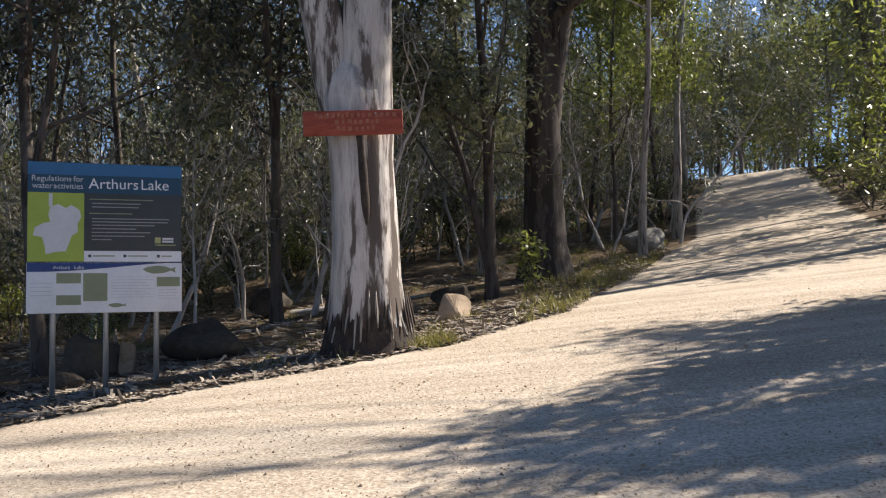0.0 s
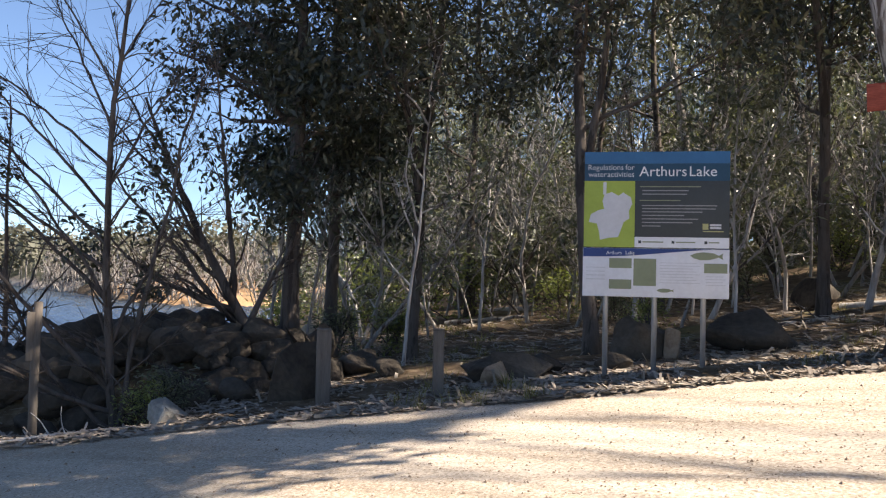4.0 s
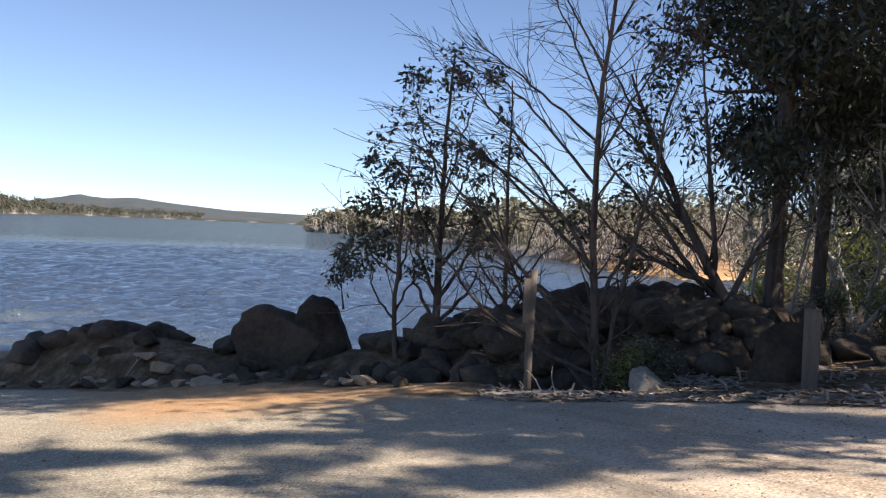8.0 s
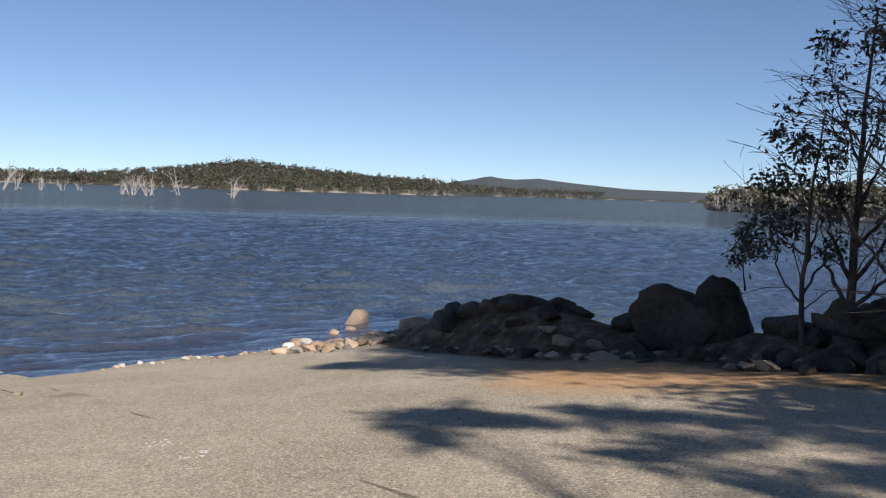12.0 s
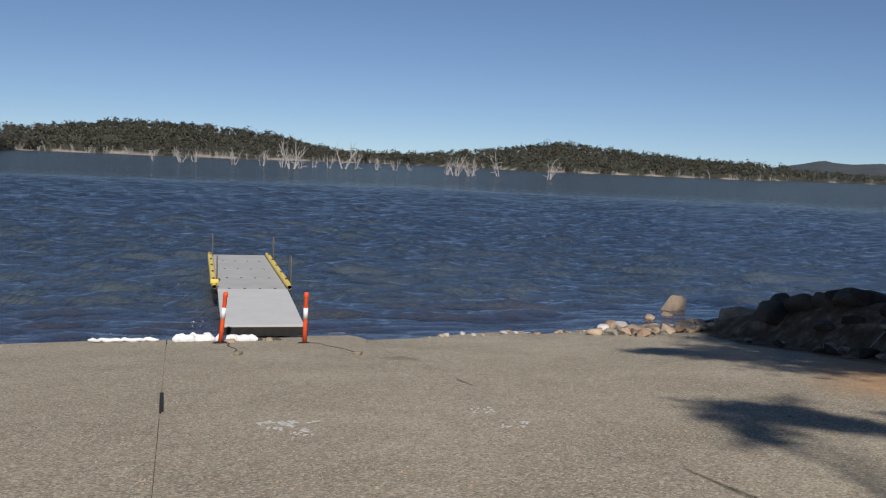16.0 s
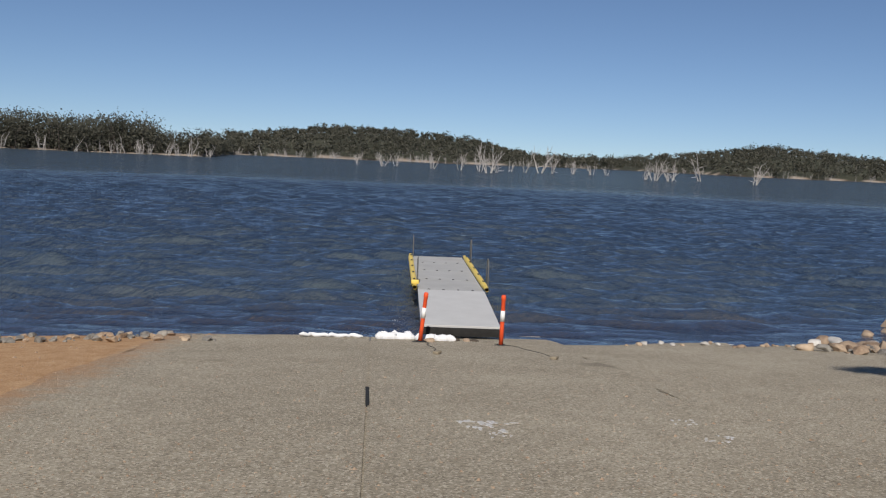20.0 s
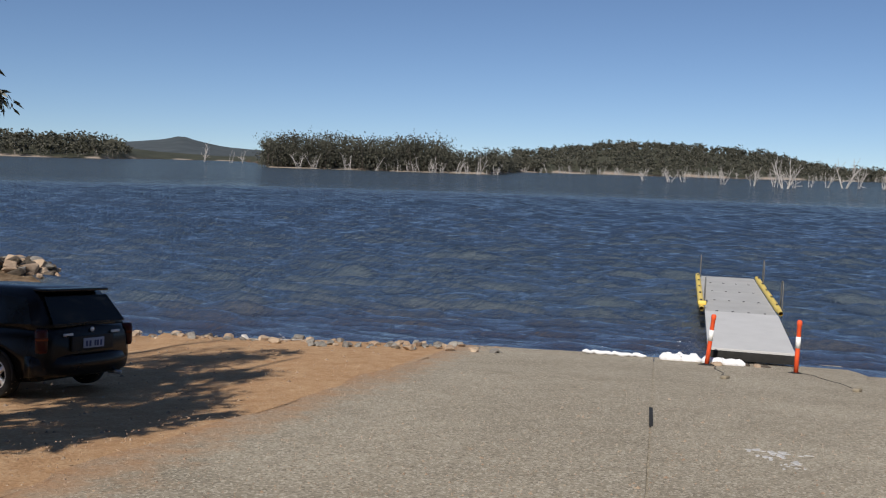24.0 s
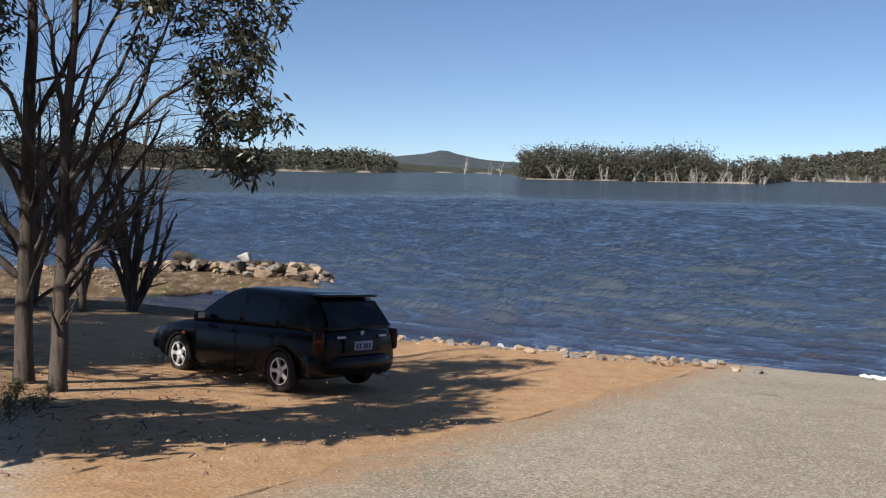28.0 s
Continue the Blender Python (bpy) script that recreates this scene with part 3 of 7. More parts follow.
def grow(rng, start, way, length, r0, r1, steps, wander, lift):
    """A wandering, tapering branch: points and radii."""
    pts, rad = [np.array(start, float)], [r0]
    w = np.array(way, float)
    w /= np.linalg.norm(w)
    for k in range(steps):
        w = w + rng.normal(size=3) * wander + np.array([0, 0, lift])
        w /= np.linalg.norm(w)
        pts.append(pts[-1] + w * length / steps)
        rad.append(r0 + (r1 - r0) * (k + 1) / steps)
    return np.array(pts), np.array(rad)


def leaf_quads(rng, spots, size, droop=0.6, wide=0.3):
    """Long narrow leaves, one folded lozenge at each spot, hanging."""
    n = len(spots)
    ax = rng.normal(size=(n, 3))
    ax[:, 2] = ax[:, 2] * 0.6 - droop
    ax /= np.linalg.norm(ax, axis=1)[:, None]
    sd = np.cross(ax, rng.normal(size=(n, 3)))
    sd /= np.linalg.norm(sd, axis=1)[:, None] + 1e-9
    ln = size * rng.uniform(0.6, 1.4, n)[:, None]
    a, c = spots, spots + ax * ln
    mid = spots + ax * ln * 0.45
    b, e = mid + sd * ln * wide * 0.5, mid - sd * ln * wide * 0.5
    v = np.stack([a, b, c, e], 1).reshape(-1, 3)
    return v, np.arange(4 * n).reshape(n, 4)


def tree_meshes(seed, tall, r, first=0.35, limbs=9, reach=0.35, twigs=7, leaves=26, leaf=0.16, lean=(0.0, 0.0), droop=0.6, lift=0.06, wander=0.10, crown=1.0, forks=(), clump=0.35, wide=0.3, sides=9, up=0.7, fine=3, sway=0.045):
    """The wood and the leaves of one gum tree. first: where the limbs begin, reach: their length, both as shares of the height."""
    rng = np.random.default_rng(seed)
    wood, spots = [], []
    tp, tr = grow(rng, (0, 0, -0.25), (lean[0], lean[1], 1), tall, r, r * 0.16, 16, sway, 0.02)
    tr[0] = r * 1.5
    tr[1] = max(tr[1], r * 1.02)
    wood.append(tube(tp, tr, sides))
    stems = [(tp, tr)]
    for (share, fx, fy, ln) in forks:
        k = int(share * 16)
        fp, fr = grow(rng, tp[k], (fx, fy, 1), tall * ln, tr[k] * 0.75, r * 0.1, 12, 0.05, 0.03)
        wood.append(tube(fp, fr, sides))
        stems.append((fp, fr))
    for sp, sr in stems:
        n = len(sp) - 1
        for k in range(limbs):
            s = first + (1 - first) * (k + rng.uniform(0, 0.9)) / limbs
            i = min(int(s * n), n - 1)
            at, rad = sp[i] + (sp[i + 1] - sp[i]) * (s * n - i), sr[i] * 0.5
            a = rng.uniform(0, 2 * np.pi)
            ln = tall * reach * rng.uniform(0.6, 1.15) * (1.15 - 0.6 * (s - first) / (1 - first))
            lp, lr = grow(rng, at, (math.cos(a), math.sin(a), up * rng.uniform(0.5, 1.6)), ln, max(rad, 0.018), 0.008, 8, wander, lift)
            wood.append(tube(lp, lr, 5))
            for t in range(twigs):
                u = rng.uniform(0.3, 1.0)
                j = min(int(u * 8), 7)
                ta = lp[j + 1] - lp[j]
                tw = ta / np.linalg.norm(ta) + rng.normal(size=3) * 0.6
                wp, wr = grow(rng, lp[j], tw, ln * rng.uniform(0.22, 0.5), max(lr[j] * 0.45, 0.008), 0.003, 5, wander * 1.6, lift * 0.6)
                wood.append(tube(wp, wr, 3))
                for f in range(fine):
                    v = rng.integers(1, 5)
                    fw = wp[v + 1] - wp[v]
                    fp, fr = grow(rng, wp[v], fw / np.linalg.norm(fw) + rng.normal(size=3) * 0.7, ln * rng.uniform(0.1, 0.22), 0.006, 0.002, 3, wander * 2, 0)
                    wood.append(tube(fp, fr, 3))
                    if leaves:
                        spots.append(fp[-1] + rng.normal(size=(leaves, 3)) * clump * np.array([1, 1, 0.8]) * crown)
                if leaves:
                    spots.append(wp[-1] + rng.normal(size=(leaves, 3)) * clump * crown)
    w = (quads_mesh("trunk", *join_tubes(wood[:1 + len(forks)])), quads_mesh("branch_frame", *join_tubes(wood[1 + len(forks):])))
    lv = quads_mesh("leaves", *leaf_quads(rng, np.concatenate(spots), leaf, droop, wide)) if spots else None
    return w, lv


def tree(name, meshes, az, d, bark, leafy, label, turn=0.0, scale=1.0, category="tree", group="", z=None):
    p = ground_at(az, d)
    e = thing(name, (p.x, p.y, p.z if z is None else z), turn, label, category, group)
    e.scale = (scale,) * 3
    part("trunk", meshes[0][0], bark, e)
    part("branch_frame", meshes[0][1], bark, e)
    if meshes[1]:
        part("crown", meshes[1], leafy, e, smooth=False)
    return e


def letters(name, text, size, at, mat, parent, align="LEFT", spacing=1.0):
    """Flat raised lettering on a panel that faces -y."""
    cu = bpy.data.curves.new(name, "FONT")
    cu.body, cu.size, cu.extrude, cu.align_x, cu.space_character = text, size, 0.0015, align, spacing
    ob = bpy.data.objects.new(name, cu)
    me = bpy.data.meshes.new_from_object(ob)
    bpy.data.objects.remove(ob)
    me.transform(pose(*at, 90, 0, 0))
    return part(name, me, mat, parent, smooth=False)


def paint(name, c, rough=0.5, metal=0.0, dirt=0.12):
    return mottled(name, tuple(k * (1 - dirt) for k in c), tuple(min(1, k * (1 + dirt)) for k in c), 2.5, 25, rough, 0.06, 0.004, metal)


GALV = paint("galvanised_steel", (0.42, 0.43, 0.44), 0.5, 0.6)
ORANGE = paint("orange_plastic", (0.80, 0.10, 0.03), 0.5)
WHITE = paint("white_band", (0.8, 0.8, 0.78), 0.45)
RUBBER = mottled("black_rubber", (0.012, 0.012, 0.012), (0.035, 0.034, 0.032), 6, 60, 0.85, 0.3, 0.006)
YELLOW = paint("yellow_plastic", (0.74, 0.55, 0.12), 0.5)
DULL = paint("dull_steel", (0.16, 0.16, 0.15), 0.6, 0.4)
DECK = mottled("grey_grp_deck", (0.34, 0.34, 0.33), (0.44, 0.44, 0.43), 1.5, 90, 0.8, 0.3, 0.004)
FLAP = mottled("pale_aluminium_deck", (0.46, 0.46, 0.45), (0.56, 0.56, 0.55), 1.5, 90, 0.6, 0.3, 0.004)


# ---- regulations sign ----
def build_sign():
    p = around(20.4, 12.0)
    e = thing("information_sign", (p.x, p.y, 0), 20.4, "tall lake regulations sign board on three galvanised posts", "sign")
    blue, teal, dark, green, white, pale, navy = (paint("sign_blue", (0.035, 0.13, 0.27)), paint("sign_teal", (0.02, 0.065, 0.115)), paint("sign_charcoal", (0.045, 0.055, 0.06)),
        paint("sign_green", (0.31, 0.40, 0.075)), paint("sign_white", (0.66, 0.68, 0.72)), paint("sign_pale", (0.52, 0.54, 0.57)), paint("sign_navy", (0.03, 0.06, 0.19)))
    faint = paint("sign_faint", (0.26, 0.27, 0.28))
    olive, gold = paint("sign_olive", (0.22, 0.25, 0.16)), paint("sign_gold", (0.36, 0.36, 0.17))
    top, mid, low = 5.69, 4.46, 3.835
    for x in (-0.61, 0.0, 0.60):
        g = height(*(p + Matrix.Rotation(radians(20.4), 3, "Z") @ Vector((x, 0, 0))).xy)
        part("post", pipe([(x, 0.05, g - 0.3), (x, 0.05, 4.2), (x, 0.05, top - 0.08)], 0.034, 12), GALV, e, "galvanised round post")
    up = part("upper_panel", box((1.80, 0.022, top - mid - 0.005), (0, 0, (top + mid) / 2 + 0.002), 0.008), dark, e, "charcoal, blue and lime printed upper panel")
    lo = part("lower_panel", box((1.81, 0.022, mid - low - 0.005), (0, 0, (mid + low) / 2 - 0.002), 0.008), white, e, "pale printed lower panel with fishing rules")

    def patch(name, x0, x1, z0, z1, mat, parent, y=-0.0135, label=""):
        return part(name, box((x1 - x0, 0.004, z1 - z0), ((x0 + x1) / 2, y, (z0 + z1) / 2)), mat, parent, label, smooth=False)
    patch("sky_band", -0.898, 0.898, 5.535, 5.686, blue, up)
    patch("title_band", -0.898, 0.898, 5.315, 5.533, teal, up)
    patch("map_panel", -0.898, -0.26, 4.467, 5.313, green, up, label="lime green map panel")
    patch("footer", -0.258, 0.898, 4.467, 4.60, white, up)
    letters("title", "Arthurs", 0.182, (-0.21, -0.0165, 5.375), white, up, spacing=1.02)
    letters("title", "Lake", 0.182, (0.745, -0.0165, 5.375), white, up, "RIGHT", 1.02)
    letters("subtitle", "Regulations", 0.098, (-0.405, -0.0165, 5.455), pale, up, "RIGHT")
    letters("subtitle", "for", 0.098, (-0.27, -0.0165, 5.455), pale, up, "RIGHT")
    letters("subtitle", "water", 0.098, (-0.62, -0.0165, 5.365), pale, up, "RIGHT")
    letters("subtitle", "activities", 0.098, (-0.27, -0.0165, 5.365), pale, up, "RIGHT")
    rng = random.Random(3)
    bm = bmesh.new()
    outline = [(-0.64, 5.14), (-0.55, 5.17), (-0.47, 5.13), (-0.40, 5.16), (-0.31, 5.11), (-0.30, 5.02), (-0.34, 4.93), (-0.33, 4.84), (-0.40, 4.78), (-0.44, 4.66), (-0.47, 4.60), (-0.58, 4.585),
               (-0.69, 4.565), (-0.71, 4.66), (-0.74, 4.76), (-0.84, 4.78), (-0.81, 4.88), (-0.72, 4.93), (-0.65, 4.96), (-0.66, 5.05)]
    f = bm.faces.new([bm.verts.new((x + rng.uniform(-0.008, 0.008), -0.017, z + rng.uniform(-0.008, 0.008))) for x, z in outline])
    for v in bmesh.ops.extrude_face_region(bm, geom=[f])["geom"]:
        if isinstance(v, bmesh.types.BMVert):
            v.co.y += 0.002
    bmesh.ops.recalc_face_normals(bm, faces=bm.faces)
    part("lake_outline", bm, pale, up, "pale lake shape on the map", smooth=False)
    patch("river", -0.66, -0.62, 5.14, 5.30, pale, up, -0.016)
    for k, (z, a, b) in enumerate(((5.235, -0.20, 0.55), (5.185, -0.17, 0.40), (5.14, -0.17, 0.38), (5.06, -0.20, 0.30), (4.995, -0.17, 0.75), (4.955, -0.17, 0.73), (4.915, -0.17, 0.57), (4.87, -0.17, 0.35), (4.825, -0.17, 0.52), (4.78, -0.17, 0.45), (4.735, -0.17, 0.06))):
        patch("text_line", a, b, z, z + 0.012, olive if k in (0, 3) else faint, up)
    patch("emblem", 0.575, 0.645, 4.70, 4.775, gold, up)
    for z in (4.745, 4.71):
        patch("text_line", 0.665, 0.80, z, z + 0.025, pale, up)
    patch("text_line", 0.58, 0.83, 4.672, 4.683, gold, up)
    for a, b in ((-0.21, 0.10), (0.20, 0.49), (0.60, 0.78)):
        patch("icon", a, a + 0.035, 4.52, 4.555, dark, up, -0.016)
        patch("text_line", a + 0.05, b, 4.53, 4.545, olive, up, -0.016)
    # lower panel
    bm = bmesh.new()
    edge = [(-0.9 + 0.1 * k, 4.385 - 0.045 * math.cos((k - 2) / 16 * 3.0) + 0.03 * (k / 18)) for k in range(19)]
    f = bm.faces.new([bm.verts.new((x, -0.0155, z)) for x, z in edge] + [bm.verts.new((0.9, -0.0155, 4.452)), bm.verts.new((-0.9, -0.0155, 4.452))])
    for v in bmesh.ops.extrude_face_region(bm, geom=[f])["geom"]:
        if isinstance(v, bmesh.types.BMVert):
            v.co.y += 0.003
    bmesh.ops.recalc_face_normals(bm, faces=bm.faces)
    part("navy_band", bm, navy, lo, "navy wave band", smooth=False)
    letters("place_name", "Arthurs", 0.062, (-0.61, -0.0175, 4.375), white, lo)
    letters("place_name", "Lake", 0.062, (-0.37, -0.0175, 4.375), white, lo)
    for a, b, z0, z1 in ((-0.57, -0.29, 4.20, 4.325), (-0.57, -0.29, 3.935, 4.055), (-0.265, 0.015, 3.98, 4.325), (0.60, 0.88, 4.155, 4.275)):
        patch("chart", a, b, z0, z1, olive, lo, label="olive printed chart")
    for k in range(8):
        patch("text_line", 0.06, 0.55 - 0.04 * (k % 3), 4.02 + 0.036 * k, 4.028 + 0.036 * k, pale, lo)
    for k in range(4):
        patch("text_line", 0.62, 0.86 - 0.03 * (k % 2), 4.00 + 0.036 * k, 4.008 + 0.036 * k, pale, lo)
        patch("text_line", -0.86, -0.62, 4.05 + 0.05 * k, 4.06 + 0.05 * k, pale, lo)
    for x, z, s in ((0.63, 4.365, 0.40), (0.13, 3.925, 0.21)):
        bm = bmesh.new()
        pts = [(-0.5, 0.02), (-0.35, 0.09), (-0.1, 0.13), (0.2, 0.10), (0.36, 0.03), (0.5, 0.10), (0.47, 0.0), (0.5, -0.10), (0.36, -0.03), (0.1, -0.11), (-0.2, -0.12), (-0.4, -0.06)]
        f = bm.faces.new([bm.verts.new((x + a * s, -0.0175, z + b * s)) for a, b in pts])
        for v in bmesh.ops.extrude_face_region(bm, geom=[f])["geom"]:
            if isinstance(v, bmesh.types.BMVert):
                v.co.y += 0.002
        bmesh.ops.recalc_face_normals(bm, faces=bm.faces)
        part("fish_picture", bm, olive, lo, "printed trout", smooth=False)


build_sign()


# ---- the old white gum with its red plank ----
def build_white_gum():
    g = ground_at(4.7, 12.5)
    e = thing("white_gum_tree", g, 4.7, "massive pale-barked gum tree with peeling bark at the road edge", "tree")
    rng = np.random.default_rng(5)

    def stem(path, radii, sides=28):
        v, q = tube(path, radii, sides)
        for k in range(len(v)):
            p = Vector(v[k])
            c = Vector(path[k // sides])
            o = p - c
            s = 1 + 0.10 * noise.noise(Vector((o.normalized().x * 2.2, o.normalized().y * 2.2, p.z * 0.35))) + 0.04 * noise.noise(p * 3.0)
            v[k] = c + o * s
        return v, q
    zs = np.array([-0.3, 0.0, 0.25, 0.6, 1.0, 1.6, 2.2, 2.8, 3.2, 3.5, 3.8, 4.1])
    xs = np.array([0.0, 0.0, -0.01, -0.02, -0.04, -0.04, -0.06, -0.10, -0.14, -0.17, -0.20, -0.22])
    rs = np.array([0.66, 0.60, 0.555, 0.515, 0.48, 0.45, 0.44, 0.44, 0.455, 0.46, 0.38, 0.15])
    main = stem(np.stack([xs, xs * 0, zs], 1), rs)
    zl = np.array([2.4, 3.0, 3.6, 4.2, 5.0, 6.2, 7.5, 11, 15, 20])
    left = stem(np.stack([-0.16 - np.clip(zl - 2.4, 0, 9) * 0.20, zl * 0 + 0.04, zl], 1), np.array([0.30, 0.31, 0.31, 0.30, 0.29, 0.27, 0.25, 0.2, 0.14, 0.06]))
    right = stem(np.stack([-0.02 + (zl - 2.4) * 0.012, zl * 0 - 0.02, zl], 1), np.array([0.36, 0.38, 0.37, 0.36, 0.345, 0.32, 0.29, 0.24, 0.17, 0.07]))
    part("trunk", quads_mesh("trunk", *join_tubes([main, left, right])), GUM_PALE, e, "smooth white bark with grey-brown streaks")
    limbs, spots = [], []
    for x0, z0 in ((-1.2, 7.5), (-1.9, 11.5), (-1.9, 14.5), (0.0, 9.0), (0.05, 11.5), (0.1, 14.0), (0.1, 16.5), (-1.9, 17.5), (0.1, 19.0), (-0.9, 15.5), (0.3, 15.2), (-0.8, 18.2)):
        for k in range(7 if z0 > 13 else 5):
            a = rng.uniform(0, 6.28)
            p, r = grow(rng, (x0, 0, z0), (math.cos(a), math.sin(a), 0.8), 5.0 if math.sin(a) > -0.2 else 2.6, 0.11, 0.015, 9, 0.14, 0.03)
            limbs.append(tube(p, r, 6))
            for t in range(9):
                j = rng.integers(3, 9)
                w, wr = grow(rng, p[j], rng.normal(size=3), 1.2, 0.02, 0.004, 4, 0.2, 0)
                limbs.append(tube(w, wr, 3))
                spots.append(w[-1] + rng.normal(size=(90 if z0 > 13 else 60 if math.sin(a) > 0 else 22, 3)) * 0.5)
    # heavy limbs that reach out over the road
    for (tx, ty, tz) in ((3.6, -2.4, 8.8), (1.2, -2.2, 8.0), (2.2, -2.6, 9.0), (0.4, -2.8, 7.8)):
        p0 = np.array([-0.3, 0.0, max(5.8, tz - 3.0)])
        way = np.array([tx, ty, tz]) - p0
        p, r = grow(rng, p0, way, float(np.linalg.norm(way)) * 1.05, 0.15, 0.03, 10, 0.05, 0.0)
        limbs.append(tube(p, r, 6))
        for t in range(16):
            j = rng.integers(8, 11)
            w, wr = grow(rng, p[j], rng.normal(size=3), 0.8, 0.025, 0.004, 4, 0.2, 0)
            limbs.append(tube(w, wr, 3))
            spots.append(w[-1] + rng.normal(size=(60, 3)) * 0.34)
    # the high boughs that shade the earth mound at the end of the bank
    sunward = around(SUN_TURN, 1.0) + Vector((0, 0, math.tan(radians(SUN_UP))))
    for az, d, size in ((85, 16.2, 0.8), (82, 17, 0.8), (86.5, 18, 0.8), (80, 16.6, 0.7), (88, 18.6, 0.8), (84, 18.6, 0.8), (78, 16, 0.6), (90, 17.6, 0.5), (92, 17.8, 0.4), (86, 20, 0.8), (82.5, 19.5, 0.8), (88.5, 20.5, 0.7), (76, 17.5, 0.8), (79, 18.5, 0.8)):
        s = ground_at(az, d)
        k = (g.xy - s.xy).dot(sunward.xy)
        c = np.array(Matrix.Rotation(radians(-4.7), 3, "Z") @ (s + sunward * k - g))
        p0 = np.array([-0.3, 0.0, max(8.0, c[2] - 4.5)])
        p, r = grow(rng, p0, c - p0, float(np.linalg.norm(c - p0)), 0.06, 0.02, 8, 0.05, 0.0)
        limbs.append(tube(p, r, 6))
        for t in range(8):
            o = c + rng.normal(size=3) * size * 0.5
            w, wr = grow(rng, p[-2], o - p[-2], float(np.linalg.norm(o - p[-2])), 0.02, 0.004, 4, 0.1, 0)
            limbs.append(tube(w, wr, 3))
            spots.append(o + rng.normal(size=(60, 3)) * size * 0.4)
    part("branch_frame", quads_mesh("branch_frame", *join_tubes(limbs)), GUM_PALE, e)
    part("crown", quads_mesh("crown", *leaf_quads(rng, np.concatenate(spots), 0.25, 0.6, 0.4)), LEAF_DARK, e, smooth=False)
    # burnt scar and loose bark at the foot
    dark = mottled("charred_bark", (0.015, 0.012, 0.011), (0.085, 0.066, 0.055), 8, 50, 0.95, 0.6, 0.02)
    sp = [(-0.01 - 0.012 * k, -0.455 + 0.010 * math.sin(k), 1.70 + 0.17 * k) for k in range(10)]
    part("scar", quads_mesh("scar", *tube(sp, [0.02, 0.05, 0.06, 0.055, 0.06, 0.055, 0.05, 0.06, 0.055, 0.05], 8)), dark, e, "long dark scar below the plank")
    rows, m = 9, 72
    v = []
    for k in range(m):
        a = 2 * math.pi * k / m
        top = 0.42 + 0.30 * noise.noise(Vector((math.cos(a) * 2.4, math.sin(a) * 2.4, 3.1))) + 0.24 * noise.noise(Vector((math.cos(a) * 9, math.sin(a) * 9, 1.7)))
        for i in range(rows):
            z = -0.2 + (top + 0.2) * i / (rows - 1)
            ro = float(np.interp(z, zs, rs)) * (1.12 - 0.07 * i / (rows - 1)) + 0.03 * noise.noise(Vector((math.cos(a) * 14, math.sin(a) * 14, z * 3)))
            v.append((math.sin(a) * ro, -math.cos(a) * ro, z))
    q = [(k * rows + i, ((k + 1) % m) * rows + i, ((k + 1) % m) * rows + i + 1, k * rows + i + 1) for k in range(m) for i in range(rows - 1)]
    part("foot_bark", quads_mesh("foot_bark", v, q), dark, e, "rough dark fibrous bark round the foot")
    for k in range(34):
        a = rng.uniform(-1.9, 1.9)
        h, b = rng.uniform(0.25, 0.6), rng.uniform(0.0, 0.35)
        ro = 0.575 + 0.03 * rng.uniform()
        x, y = math.sin(a) * ro, -math.cos(a) * ro
        pth = [(x * 1.08, y * 1.08, b), (x * 0.99, y * 0.99, b + h * 0.5), (x * 0.92, y * 0.92, b + h)]
        part("bark_strip", quads_mesh("bark_strip", *tube(pth, [0.01, 0.02, 0.006], 4)), dark if k % 3 else GUM_GREY, e)
    return e


build_white_gum()


def build_plank():
    p = around(5.6, 11.98)
    e = thing("plank_sign", (p.x, p.y, 6.30), 5.5, "weathered red timber plank with routed lettering nailed to the gum tree", "sign")
    red = mottled("weathered_red_paint", (0.17, 0.032, 0.02), (0.40, 0.10, 0.065), 5, 40, 0.75, 0.5, 0.008, stretch=(0.5, 3, 3))
    groove = mottled("faded_lettering", (0.24, 0.085, 0.055), (0.42, 0.18, 0.12), 9, 50, 0.9, 0.3, 0.004)
    board = part("board", box((1.32, 0.045, 0.33), (0, 0, 0), 0.012), red, e)
    board.rotation_euler = (0, radians(-1.8), 0)
    rng = random.Random(8)
    for row, (z, a, b) in enumerate(((0.10, -0.50, 0.55), (0.015, -0.24, 0.30), (-0.075, -0.22, 0.26))):
        x = a
        while x < b:
            w = rng.uniform(0.03, 0.055)
            part("letter_bar", box((w, 0.008, 0.055), (x + w / 2, -0.024, z + rng.uniform(-0.01, 0.01))), groove, board, smooth=False)
            x += w + rng.uniform(0.015, 0.05)
    for x in (-0.33, 0.3):
        part("nail", pipe([(x, -0.03, 0.12), (x, 0.02, 0.12)], 0.012, 8), GALV, board)


build_plank()


# ---- landing stage and its markers ----
def bollard(az, d, lean):
    g = ground_at(az, d)
    e = thing("warning_bollard", g, az, "orange plastic bollard with a white reflective band and black rubber base", "bollard", "bollards at the landing stage")
    prof = ((0.0, 0.0), (0.21, 0.0), (0.21, 0.025), (0.15, 0.05), (0.075, 0.075), (0.0, 0.08))
    part("base", lathe(prof, 16), RUBBER, e, "black rubber base")
    st = part("post", lathe(((0.0, 0.06), (0.046, 0.06), (0.045, 0.45), (0.043, 1.02), (0.051, 1.03), (0.051, 1.10), (0.035, 1.13), (0.0, 1.135)), 18), ORANGE, e)
    st.rotation_euler = (0, radians(lean), 0)
    part("band", lathe(((0.0435, 0.57), (0.0485, 0.57), (0.0475, 0.80), (0.0425, 0.80)), 18), WHITE, st, "white reflective band")
    return e


